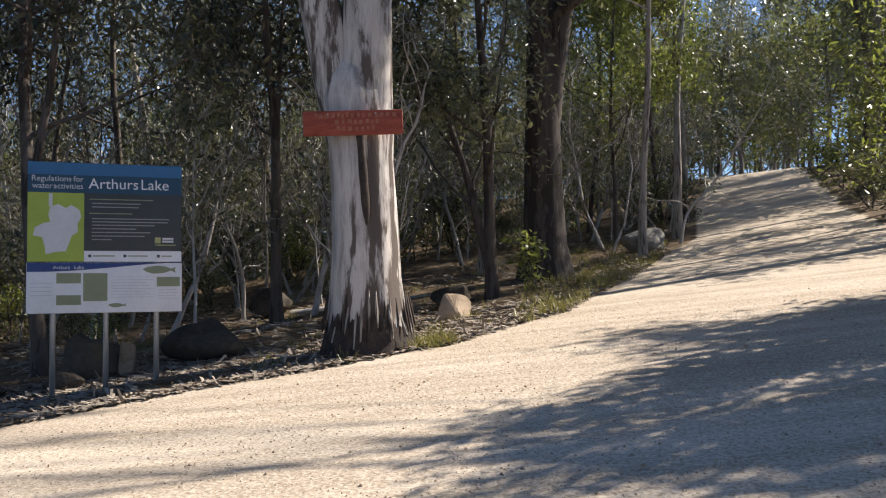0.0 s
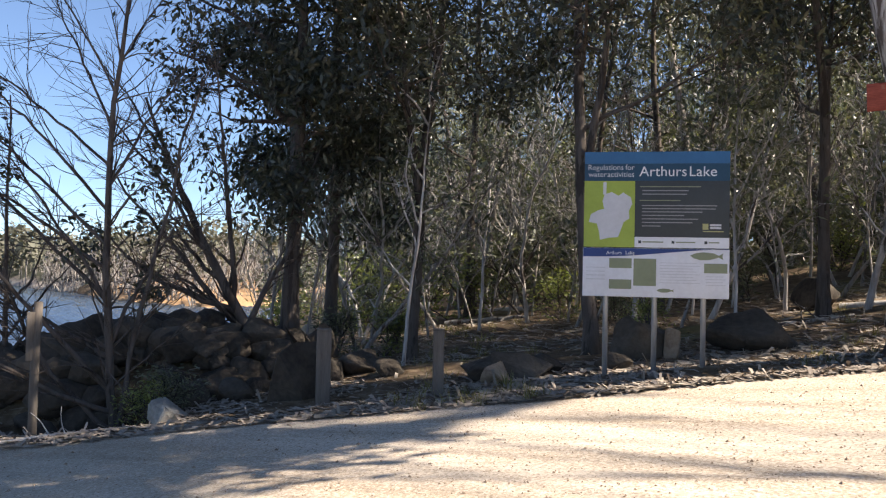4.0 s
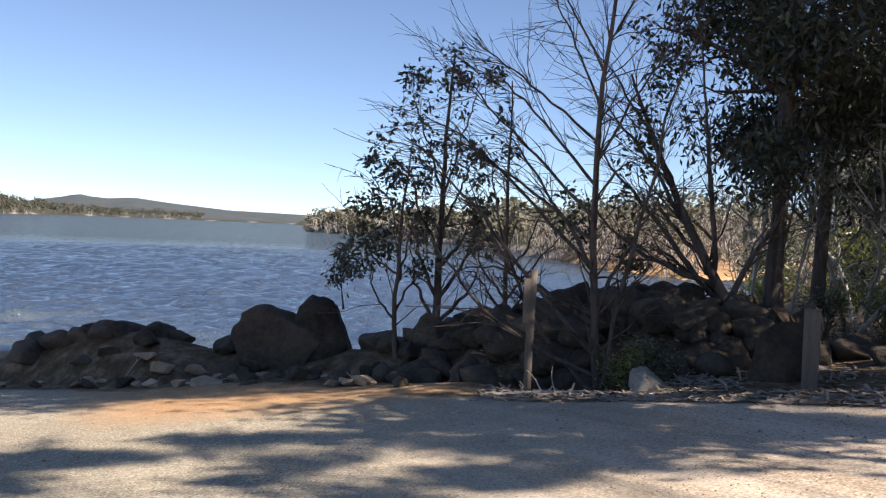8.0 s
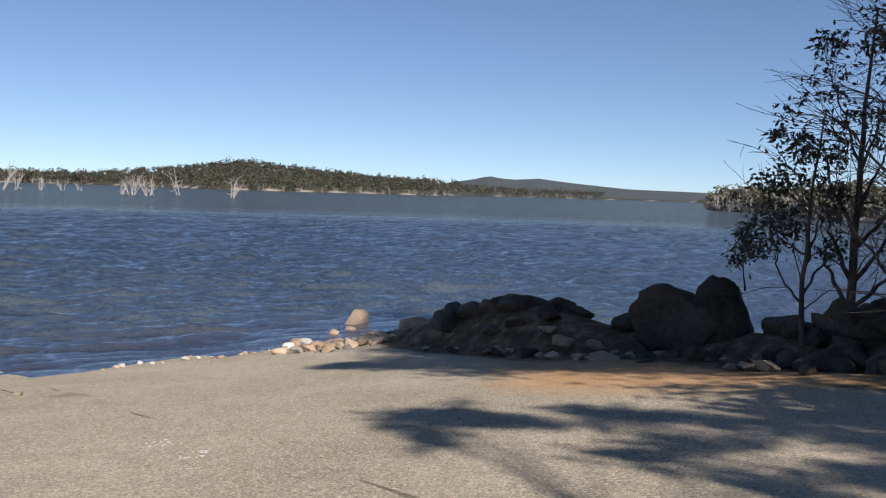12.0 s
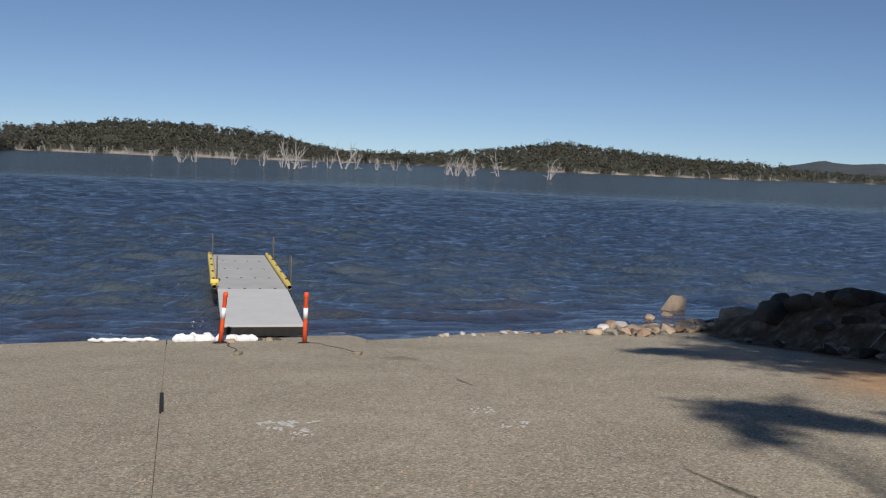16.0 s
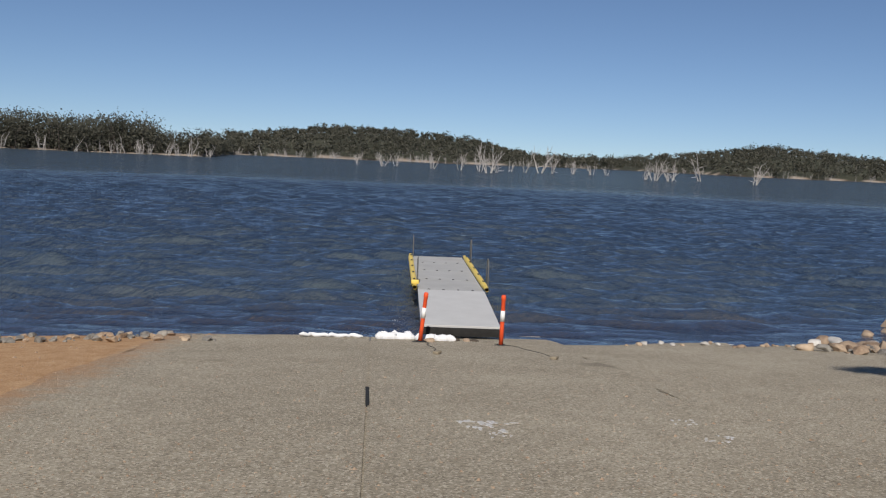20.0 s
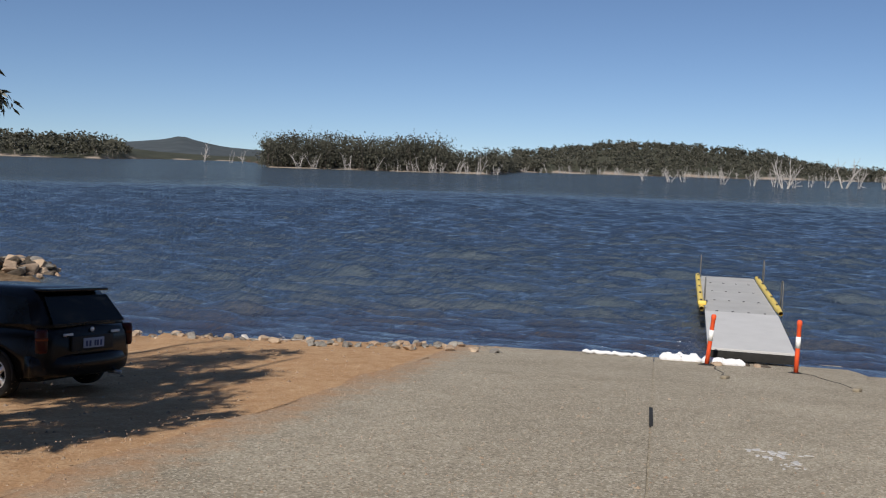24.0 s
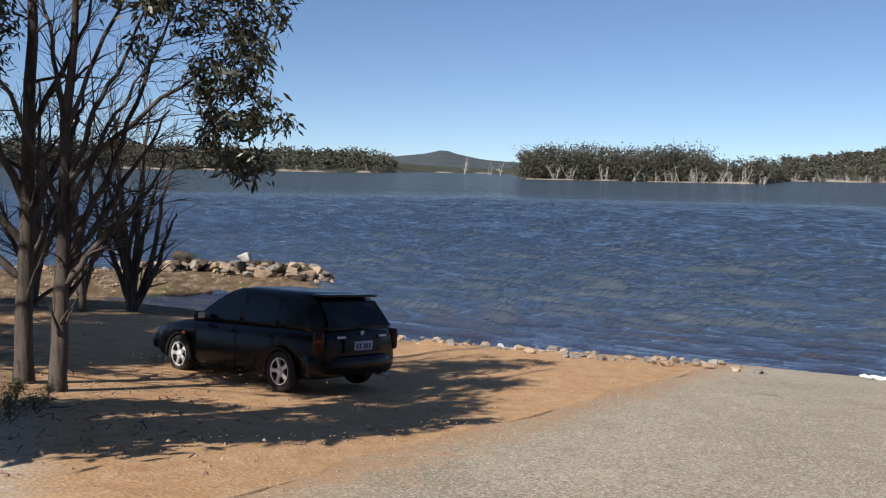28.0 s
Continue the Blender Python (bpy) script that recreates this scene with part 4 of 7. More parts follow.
def lathe(profile, sides=20):
    """A turned shape from (radius, height) pairs."""
    bm = bmesh.new()
    rings = []
    for r, z in profile:
        rings.append([bm.verts.new((math.cos(2 * math.pi * k / sides) * r, math.sin(2 * math.pi * k / sides) * r, z)) for k in range(sides)] if r > 1e-6 else [bm.verts.new((0, 0, z))])
    for a, b in zip(rings, rings[1:]):
        for k in range(sides):
            f = [a[k % len(a)], a[(k + 1) % len(a)], b[(k + 1) % len(b)], b[k % len(b)]]
            f = list(dict.fromkeys(f))
            if len(f) > 2:
                bm.faces.new(f)
    bmesh.ops.recalc_face_normals(bm, faces=bm.faces)
    return bm


bollard(114.75, 19.2, 0.5)
bollard(119.9, 19.5, 5.0)


def build_jetty():
    e = thing("floating_jetty", (-18.3, -9.45, 0), 121.5, "grey floating jetty with yellow fenders and a sloping aluminium gangway", "jetty")
    flap = part("gangway", box((1.82, 4.0, 0.06), (0, 2.0, 0), 0.01), FLAP, e, "pale aluminium gangway plate", smooth=False)
    flap.location, flap.rotation_euler = (0, 0, 0.32), (radians(3.3), 0, 0)
    part("toe_board", box((1.82, 0.03, 0.2), (0, -0.01, -0.12), 0.005), RUBBER, flap, "black rubber toe")
    for x in (-0.86, 0.86):
        part("edge_beam", box((0.08, 3.9, 0.14), (x, 2.0, -0.1), 0.01), GALV, flap)
    dark = mottled("jetty_float", (0.02, 0.02, 0.022), (0.05, 0.05, 0.052), 3, 30, 0.7, 0.2, 0.01)
    for k in range(4):
        y0 = 4.03 + k * 2.12
        deck = part("deck_panel", box((1.80, 2.10, 0.06), (0, y0 + 1.05, 0.535), 0.008), DECK, e, "grey moulded deck panel", smooth=False)
        for x in (-0.6, -0.2, 0.2, 0.6):
            part("bolt_plate", lathe(((0, 0), (0.035, 0), (0.03, 0.012), (0, 0.014)), 10), dark, deck).location = (x, y0 + 0.12, 0.566)
        part("float", box((1.70, 1.9, 0.42), (0, y0 + 1.05, 0.29), 0.06), dark, e, "black plastic float")
    for s, y1 in ((-1, 12.5), (1, 12.5)):
        v, q = tube([(s * 0.99, 4.15 + k * (y1 - 4.15) / 12, 0.60) for k in range(13)], [0.06] + [0.085] * 11 + [0.06], 8)
        fender = part("fender", quads_mesh("fender", v, q), YELLOW, e, "yellow moulded fender strip")
        for k in range(5):
            part("fender_bolt", box((0.06, 0.10, 0.03), (s * 0.99, 5.2 + k * 1.6, 0.70), 0.006), dark, fender)

    def rail(x, y):
        pts = [(x, y, 0.35)] + [(x, y, 0.6 + 0.07 * k) for k in range(9)] + [(x, y + 0.05, 1.25), (x, y + 0.16, 1.31), (x, y + 0.30, 1.31), (x, y + 0.40, 1.25), (x, y + 0.44, 1.13), (x, y + 0.44, 0.45)]
        return part("grab_rail", pipe(pts, 0.016, 8), DULL, e, "galvanised hooped grab rail")
    rail(-0.90, 12.1)
    rail(-0.90, 5.0)
    rail(1.12, 11.2)
    rail(1.12, 5.2)
    part("cleat", box((0.22, 0.1, 0.12), (-0.98, 4.4, 0.72), 0.03), YELLOW, e)
    return e


build_jetty()


def build_ramp():
    """Cast concrete lanes of the boat ramp."""
    def slab(name, corners, joint):
        bm = bmesh.new()
        n = 70
        a, b, c, d = [Vector((*p, 0)) for p in corners]
        grid = []
        for i in range(n + 1):
            row = []
            for j in range(n + 1):
                p = a.lerp(b, i / n).lerp(d.lerp(c, i / n), j / n)
                if i == joint:
                    p = p + Vector((-0.54, 0.84, 0)) * (0.09 * math.sin(j * 0.31 + joint) + 0.05 * math.sin(j * 0.83 + 1.0) + 0.02 * math.sin(j * 2.1))
                row.append(bm.verts.new((p.x, p.y, 2.45 + 0.095 * p.x + 0.072 * p.y + 0.016)))
            grid.append(row)
        for i in range(n):
            for j in range(n):
                bm.faces.new((grid[i][j], grid[i + 1][j], grid[i + 1][j + 1], grid[i][j + 1]))
        bmesh.ops.recalc_face_normals(bm, faces=bm.faces)
        rim = [grid[i][0] for i in range(n + 1)] + [grid[n][j] for j in range(1, n + 1)] + [grid[i][n] for i in range(n - 1, -1, -1)] + [grid[0][j] for j in range(n - 1, 0, -1)]
        low = [bm.verts.new(v.co - Vector((0, 0, 0.14))) for v in rim]
        for k in range(len(rim)):
            bm.faces.new((rim[k], rim[(k + 1) % len(rim)], low[(k + 1) % len(rim)], low[k]))
        bmesh.ops.recalc_face_normals(bm, faces=bm.faces)
        ob = part(name, bm, CONCRETE, smooth=False)
        return tagged(ob, "rough grey exposed-aggregate concrete lane of the boat ramp", "ramp", kind="structure")
    j0, j1 = around(124.2, 4.2).xy, around(123.0, 23.5).xy
    slab("ramp_lane_1", ((0.3, -5.05), j0 + Vector((0.006, -0.008)), j1 + Vector((0.006, -0.008)), (-17.6, -16.65)), 0)
    slab("ramp_lane_2", (j0 + Vector((-0.006, 0.008)), (-4.3, 2.1), (-20.7, -8.6), j1 + Vector((-0.006, 0.008))), 70)


build_ramp()


# ---- parked car ----
BLACK = mottled("black_car_paint", (0.006, 0.006, 0.007), (0.010, 0.010, 0.012), 2, 20, 0.25, 0.01, 0.001, 0, 0.25)
TRIM = mottled("black_car_trim", (0.012, 0.012, 0.012), (0.02, 0.02, 0.02), 4, 40, 0.6, 0.1, 0.002)
GLASS = mottled("tinted_car_glass", (0.006, 0.008, 0.009), (0.012, 0.014, 0.015), 1, 10, 0.1, 0.0, 0.001, 0, 0.25)
ALLOY = paint("bright_alloy", (0.78, 0.78, 0.77), 0.35, 0.25)
RED_LENS = paint("red_lens", (0.05, 0.007, 0.006), 0.3)
BROWN_LENS = paint("smoked_lens", (0.16, 0.035, 0.012), 0.25)
AMBER_LENS = paint("amber_lens", (0.75, 0.22, 0.03), 0.25)
CLEAR_LENS = paint("clear_lens", (0.62, 0.64, 0.66), 0.15)
PLATE = paint("pale_plate", (0.30, 0.35, 0.47), 0.5)
INK = paint("dark_blue_ink", (0.03, 0.05, 0.14), 0.6)


def loft(sections, close_ends=True):
    """A shell through rings of points."""
    bm = bmesh.new()
    rings = [[bm.verts.new(p) for p in s] for s in sections]
    n = len(rings[0])
    for a, b in zip(rings, rings[1:]):
        for k in range(n):
            bm.faces.new((a[k], a[(k + 1) % n], b[(k + 1) % n], b[k]))
    if close_ends:
        bm.faces.new(rings[0][::-1])
        bm.faces.new(rings[-1])
    bmesh.ops.recalc_face_normals(bm, faces=bm.faces)
    return bm


def slab_quad(corners, thick, out):
    """A thin curved-edge panel from four corners."""
    bm = bmesh.new()
    o = Vector(out).normalized() * thick
    a = [bm.verts.new(Vector(c)) for c in corners]
    b = [bm.verts.new(Vector(c) + o) for c in corners]
    bm.faces.new(a[::-1])
    bm.faces.new(b)
    for k in range(4):
        bm.faces.new((a[k], a[(k + 1) % 4], b[(k + 1) % 4], b[k]))
    bmesh.ops.recalc_face_normals(bm, faces=bm.faces)
    bmesh.ops.bevel(bm, geom=list(bm.edges), offset=thick * 0.3, segments=1, affect="EDGES")
    return bm


def build_car():
    rl, fl = Vector((-3.90, -12.62, 0)), Vector((-2.90, -15.02, 0))
    ahead = (fl - rl).normalized()
    across = Vector((ahead.y, -ahead.x, 0))
    mid = (rl + fl) / 2 + across * 0.72
    turn = math.degrees(math.atan2(-ahead.x, ahead.y))
    zc = height(mid.x, mid.y)
    e = thing("parked_car", (mid.x, mid.y, zc + 0.02), turn, "black five-door station wagon parked on orange earth in tree shade", "car")
    slope = Vector((height(mid.x - 0.7, mid.y) - height(mid.x + 0.7, mid.y), height(mid.x, mid.y - 1.2) - height(mid.x, mid.y + 1.2), 1.9)).normalized()
    e.rotation_mode = "QUATERNION"
    e.rotation_quaternion = Vector((0, 0, 1)).rotation_difference(slope) @ Euler((0, 0, radians(turn))).to_quaternion()
    # lower body: stations from tail to nose, y, half width, sill height, shoulder height, top height
    st = ((-2.10, 0.66, 0.42, 0.72, 0.90), (-2.05, 0.76, 0.32, 0.74, 0.93), (-1.90, 0.82, 0.24, 0.76, 0.95), (-1.3, 0.845, 0.20, 0.76, 0.95), (-0.6, 0.85, 0.19, 0.75, 0.93), (0.2, 0.85, 0.19, 0.74, 0.91),
          (0.75, 0.85, 0.19, 0.73, 0.90), (1.1, 0.845, 0.19, 0.72, 0.88), (1.5, 0.83, 0.20, 0.70, 0.82), (1.85, 0.80, 0.22, 0.66, 0.75), (2.08, 0.72, 0.26, 0.60, 0.68), (2.18, 0.58, 0.34, 0.54, 0.60))
    secs = []
    for y, w, lo, sh, top in st:
        half = ((0.0, lo), (w * 0.90, lo), (w * 0.985, lo + 0.10), (w, (lo + sh) / 2), (w * 0.985, sh), (w * 0.93, (sh + top) / 2 + 0.02), (w * 0.80, top), (0.0, top + 0.035))
        secs.append([(x, y, z) for x, z in half] + [(-x, y, z) for x, z in half[-2:0:-1]])
    bd = part("body", loft(secs), BLACK, None, "glossy black body")
    cutters = []
    for y in (-1.28, 1.24):
        bm = lathe(((0, -1.2), (0.335, -1.2), (0.335, 1.2), (0, 1.2)), 32)
        bm.transform(pose(0, y, 0.31, 0, 90, 0))
        cutters.append(part("cutter", bm, None, None))
        cut = bd.modifiers.new("arch", "BOOLEAN")
        cut.operation, cut.object, cut.solver = "DIFFERENCE", cutters[-1], "EXACT"
    bpy.context.view_layer.update()
    cut_mesh = bpy.data.meshes.new_from_object(bd.evaluated_get(bpy.context.evaluated_depsgraph_get()))
    bd.modifiers.clear()
    bd.data = cut_mesh
    for c in cutters:
        bpy.data.objects.remove(c)
    bd.parent = e
    part("underbody", box((1.2, 3.9, 0.30), (0, 0.0, 0.42), 0.03), TRIM, e, "black underbody")
    # cabin: rings between the belt and the roof
    cab = []
    for z, y0, y1, w0, w1 in ((0.88, -2.02, 1.02, 0.73, 0.74), (1.05, -1.93, 0.78, 0.70, 0.70), (1.23, -1.80, 0.50, 0.65, 0.65), (1.38, -1.66, 0.22, 0.59, 0.59), (1.44, -1.55, 0.05, 0.53, 0.53), (1.472, -1.30, -0.15, 0.40, 0.40)):
        n = 7
        ring = [(-w1 + 2 * w1 * k / n, y1 + 0.10 * (1 - ((2 * k / n - 1) ** 2)), z) for k in range(n + 1)]
        ring += [(w1 + (w0 - w1) * k / n, y1 + (y0 - y1) * k / n, z) for k in range(1, n)]
        ring += [(w0 - 2 * w0 * k / n, y0 - 0.07 * (1 - ((2 * k / n - 1) ** 2)), z) for k in range(n + 1)]
        ring += [(-w0 + (w0 - w1) * k / n, y0 + (y1 - y0) * k / n, z) for k in range(1, n)]
        cab.append(ring)
    part("roof", loft(cab), BLACK, e, "black roof and pillars")

    def side_at(z):
        return float(np.interp(z, (0.88, 1.05, 1.23, 1.38), (0.735, 0.70, 0.65, 0.59)))

    def pane(name, s, pts, mat=GLASS):
        out = Vector((s, 0, 0.35))
        return part(name, slab_quad([(s * side_at(z), y, z) for y, z in pts], 0.012, out), mat, e, "dark tinted side window", smooth=False)
    for s in (-1, 1):
        pane("front_window", s, ((0.78, 0.93), (-0.16, 0.94), (-0.20, 1.345), (0.23, 1.345)))
        pane("rear_window", s, ((-0.26, 0.94), (-1.02, 0.955), (-1.0, 1.345), (-0.29, 1.345)))
        pane("quarter_window", s, ((-1.12, 0.96), (-1.78, 0.98), (-1.58, 1.31), (-1.10, 1.345)))
        mr = part("mirror", box((0.17, 0.10, 0.13), (s * 0.88, 0.66, 0.98), 0.03), BLACK, e)
        part("mirror_glass", box((0.13, 0.008, 0.095), (s * 0.88, 0.606, 0.98), 0.002), CLEAR_LENS, mr)
        for y in (-0.08, -0.95):
            part("door_handle", box((0.03, 0.19, 0.035), (s * 0.853, y, 0.80), 0.01), TRIM if s > 0 else BLACK, e)
        for y, z0, z1 in ((0.82, 0.24, 0.86), (-0.22, 0.24, 0.90), (-1.08, 0.45, 0.92)):
            part("door_gap", box((0.006, 0.010, z1 - z0), (s * 0.848, y, (z0 + z1) / 2)), TRIM, bd, smooth=False)
        part("indicator", box((0.012, 0.09, 0.045), (s * 0.848, 1.12, 0.66), 0.008), AMBER_LENS, e, "amber side indicator")
        hl = part("headlight", box((0.34, 0.16, 0.13), (s * 0.55, 2.06, 0.60), 0.04), CLEAR_LENS, e, "clear headlight")
        tl = part("tail_light", box((0.15, 0.22, 0.32), (0, 0, 0), 0.05), RED_LENS, e, "dark red tail light wrapping the corner")
        tl.matrix_basis = pose(s * 0.745, -1.985, 0.78, 0, 0, 38 * s)
        part("lens_band", box((0.152, 0.20, 0.04), (0.0, -0.012, 0.03), 0.01), BROWN_LENS, tl)
    part("windscreen", slab_quad([(-0.66, 1.02, 0.93), (0.66, 1.02, 0.93), (0.55, 0.42, 1.31), (-0.55, 0.42, 1.31)], 0.012, (0, 1, 0.8)), GLASS, e, "windscreen", smooth=False)
    rw = part("tailgate_window", slab_quad([(0.64, -2.075, 0.985), (-0.64, -2.075, 0.985), (-0.55, -1.80, 1.345), (0.55, -1.80, 1.345)], 0.012, (0, -1, 0.7)), GLASS, e, "dark tailgate window", smooth=False)
    part("wiper", box((0.42, 0.015, 0.02), (0.1, -2.12, 1.0), 0.004), TRIM, rw)
    part("spoiler", box((1.10, 0.26, 0.04), (0, -1.72, 1.425), 0.016), BLACK, e, "small roof spoiler")
    bow = [(x, -1.96 - 0.22 * (1 - abs(x / 0.84) ** 3.5)) for x in np.linspace(-0.84, 0.84, 15)]
    part("bumper", loft([[(x, y + 0.16, 0.30), (x, y + 0.03, 0.30), (x, y, 0.36), (x, y - 0.015, 0.46), (x, y + 0.015, 0.55), (x, y + 0.06, 0.58), (x, y + 0.16, 0.58)] for x, y in bow]), BLACK, e, "black rear bumper")
    part("bumper", box((1.42, 0.20, 0.24), (0, 2.13, 0.42), 0.07), BLACK, e, "black front bumper")
    tg = part("plate_recess", box((0.74, 0.03, 0.20), (0, -2.125, 0.72), 0.01), TRIM, e)
    pl = part("number_plate", box((0.37, 0.012, 0.135), (0.0, -2.150, 0.72), 0.004), PLATE, tg, "pale number plate")
    for k, x in enumerate((-0.13, -0.07, 0.02, 0.065, 0.125)):
        part("plate_bar", box((0.032, 0.004, 0.075), (x, -2.158, 0.715)), INK, tg, smooth=False)
    part("badge", lathe(((0, 0), (0.035, 0), (0.03, 0.012), (0, 0.014)), 14), ALLOY, e, "small round chrome badge").matrix_basis = pose(0, -2.11, 0.90, 90, 0, 0)
    for x in (-0.34, 0.34):
        part("reverse_light", box((0.16, 0.02, 0.035), (x * 1.25, -2.12, 0.85), 0.006), CLEAR_LENS, e)
    part("exhaust", pipe([(0.45, -2.0, 0.27), (0.45, -2.22, 0.27)], 0.028, 12), GALV, e)
    # wheels
    wheel = new("wheel")
    wheel.parent = e
    prof = [(0.19, -0.09), (0.265, -0.095), (0.298, -0.075), (0.304, -0.03), (0.304, 0.03), (0.298, 0.075), (0.265, 0.095), (0.19, 0.09)]
    tyre_bm = lathe(prof + [prof[0]], 36)
    rim_bm = lathe(((0.198, -0.085), (0.205, -0.02), (0.205, 0.07), (0.192, 0.088), (0.180, 0.080), (0.172, 0.03), (0.150, 0.0), (0.0, -0.02)), 36)
    spoke = bmesh.new()
    for k in range(5):
        m = Matrix.Rotation(radians(72 * k), 4, "Z")
        bm2 = loft([[m @ Vector(p) for p in ring] for ring in (
            [(-0.045, 0.03, 0.045), (0.045, 0.03, 0.045), (0.045, 0.03, 0.075), (-0.045, 0.03, 0.075)],
            [(-0.026, 0.10, 0.05), (0.026, 0.10, 0.05), (0.024, 0.10, 0.082), (-0.024, 0.10, 0.082)],
            [(-0.038, 0.188, 0.05), (0.038, 0.188, 0.05), (0.034, 0.188, 0.083), (-0.034, 0.188, 0.083)])])
        tmp = bpy.data.meshes.new("spoke")
        bm2.to_mesh(tmp)
        bm2.free()
        spoke.from_mesh(tmp)
        bpy.data.meshes.remove(tmp)
    hub_bm = lathe(((0, 0.095), (0.03, 0.094), (0.05, 0.085), (0.055, 0.05), (0, 0.045)), 16)
    bpy.data.objects.remove(wheel)
    made = []
    for nm, bm, mat in (("tyre", tyre_bm, RUBBER), ("rim", rim_bm, TRIM), ("spokes", spoke, ALLOY), ("hub", hub_bm, ALLOY)):
        me = bpy.data.meshes.new(nm)
        bm.to_mesh(me)
        bm.free()
        me.materials.append(mat)
        me.polygons.foreach_set("use_smooth", [True] * len(me.polygons))
        made.append(me)
    ring = quads_mesh("rim_lip", *tube([(math.cos(a) * 0.193, math.sin(a) * 0.193, 0.082) for a in np.linspace(0, 2 * math.pi, 37)], [0.012] * 37, 6))
    ring.materials.append(ALLOY)
    for s in (-1, 1):
        for y in (-1.28, 1.24):
            w = new("wheel", made[0])
            w.parent = e
            w.matrix_basis = pose(s * 0.755, y, 0.30, 0, 90 * s, 0)
            for me in (*made[1:], ring):
                new(me.name.split(".")[0], me).parent = w
            arch = part("wheel_arch", quads_mesh("wheel_arch", *tube([(s * 0.845, y + math.cos(a) * 0.335, 0.30 + math.sin(a) * 0.335) for a in np.linspace(-0.15, math.pi + 0.15, 20)], [0.018] * 20, 6)), TRIM, e)
    return e


build_car()

# ---- boulders along the bank ----
rock(71.7, 17.9, (2.5, 1.7, 1.72), 11, ROCK, "large rounded dark boulder on the lake bank", z=1.32, sub=4)
rock(69.3, 17.7, (1.4, 1.4, 1.72), 12, ROCK, "upright rounded boulder beside a larger one", z=1.45, sub=4)
rng = np.random.default_rng(21)
for k in range(150):
    az = 40 + 47 * (k % 75 + rng.uniform()) / 75
    line = float(np.interp(az, (36, 44, 57, 65, 72, 80, 86, 91), (16, 15.6, 15.9, 16.8, 18.4, 19.8, 22.0, 24.5)))
    off = rng.uniform(-0.5, 0.7) if k < 75 else rng.uniform(-2.0, -0.6)
    if az > 75:
        continue
    if 66.5 < az < 73 and off > -0.9:
        continue
    s = rng.uniform(0.5, 1.0) * (1.0 if az < 64 else 0.8) * (1.0 if k < 75 else 0.8)
    rock(az, line + off, (s * rng.uniform(1.0, 1.5), s * rng.uniform(0.8, 1.1), s * rng.uniform(0.7, 1.05)), 100 + k, ROCK, "dark weathered boulder in the piled bank", rng.uniform(0, 180), 0.32, group="boulders along the bank", sub=3 if k < 75 else 2)
for k in range(70):
    az = 42.5 + 20 * (k + rng.uniform()) / 70
    s = rng.uniform(0.4, 0.78)
    rock(az, float(np.interp(az, (42, 57, 62), (15.3, 15.5, 16.2))) + rng.uniform(-0.7, 0.3), (s * rng.uniform(1.0, 1.5), s, s * rng.uniform(0.7, 1.0)), 260 + k, ROCK, "dark weathered boulder in the piled bank", rng.uniform(0, 180), 0.1, group="boulders along the bank", sub=3)
for k in range(44):
    az = rng.uniform(66, 88)
    d = float(np.interp(az, (66, 72, 80, 88), (14.6, 16, 17.6, 20.5))) + rng.uniform(-0.3, 1.2)
    s = rng.uniform(0.12, 0.42)
    angular(az, d, (s * 1.5, s, s * 0.7), 300 + k, ROCK if k % 2 == 0 else ROCK_WARM, "loose broken stone at the foot of the bank", rng.uniform(0, 180), 0.25, "stone", "stone", "loose stones at the bank")
for k in range(13):
    az = 77.5 + 9 * (k + rng.uniform()) / 13
    s = rng.uniform(0.45, 0.95)
    rock(az, float(np.interp(az, (72, 80, 86, 91), (18.4, 19.8, 22.0, 24.5))) + rng.uniform(-0.6, 0.4), (s * 1.4, s, s * 0.8), 340 + k, ROCK, "dark boulder half buried in the earth mound", rng.uniform(0, 180), 0.38, group="boulders along the bank")
# sunlit stones where the bank meets the water
angular(91.9, 28.5, (0.88, 0.76, 0.85), 405, ROCK_WARM, "squarish tan rock standing in the lake", 30, 0.1, "lake_rock", "rock", z=-0.33)
rock(88.0, 24.6, (1.1, 0.8, 0.75), 402, ROCK_WARM, "ochre boulder at the water's edge", 20, z=0.3, sub=3)
for k in range(60):
    az = rng.uniform(88.5, 97) if k < 34 else rng.uniform(96, 107)
    s = rng.uniform(0.14, 0.42) if k < 34 else rng.uniform(0.07, 0.18)
    d = float(np.interp(az, (86, 90, 94, 100, 108), (23.6, 25.0, 24.0, 22.4, 20.6))) + rng.uniform(-1.5, 0.5) * (1 if k < 34 else 0.25)
    rock(az, d, (s * 1.4, s, s * 0.75), 420 + k, ROCK_WARM if k % 3 else ROCK_PALE, "rounded ochre cobble at the water's edge", rng.uniform(0, 180), 0.25, "stone", "stone", "cobbles at the water's edge", sub=2)
for k in range(46):
    u = rng.uniform()
    az, d = float(np.interp(u, (0, 0.3, 0.55, 1), (87.6, 89.8, 91.6, 95.5))), float(np.interp(u, (0, 0.3, 0.55, 1), (25.6, 24.4, 22.8, 22.0)))
    s = rng.uniform(0.18, 0.55) * (1.0 - 0.5 * u)
    angular(az + rng.normal() * 0.4, d + rng.normal() * 0.5, (s * 1.4, s, s * 0.8), 1000 + k, ROCK_WARM if k % 5 else ROCK_LICHEN, "sunlit ochre stone at the water's edge", rng.uniform(0, 180), 0.2, "stone", "stone", "cobbles at the water's edge")
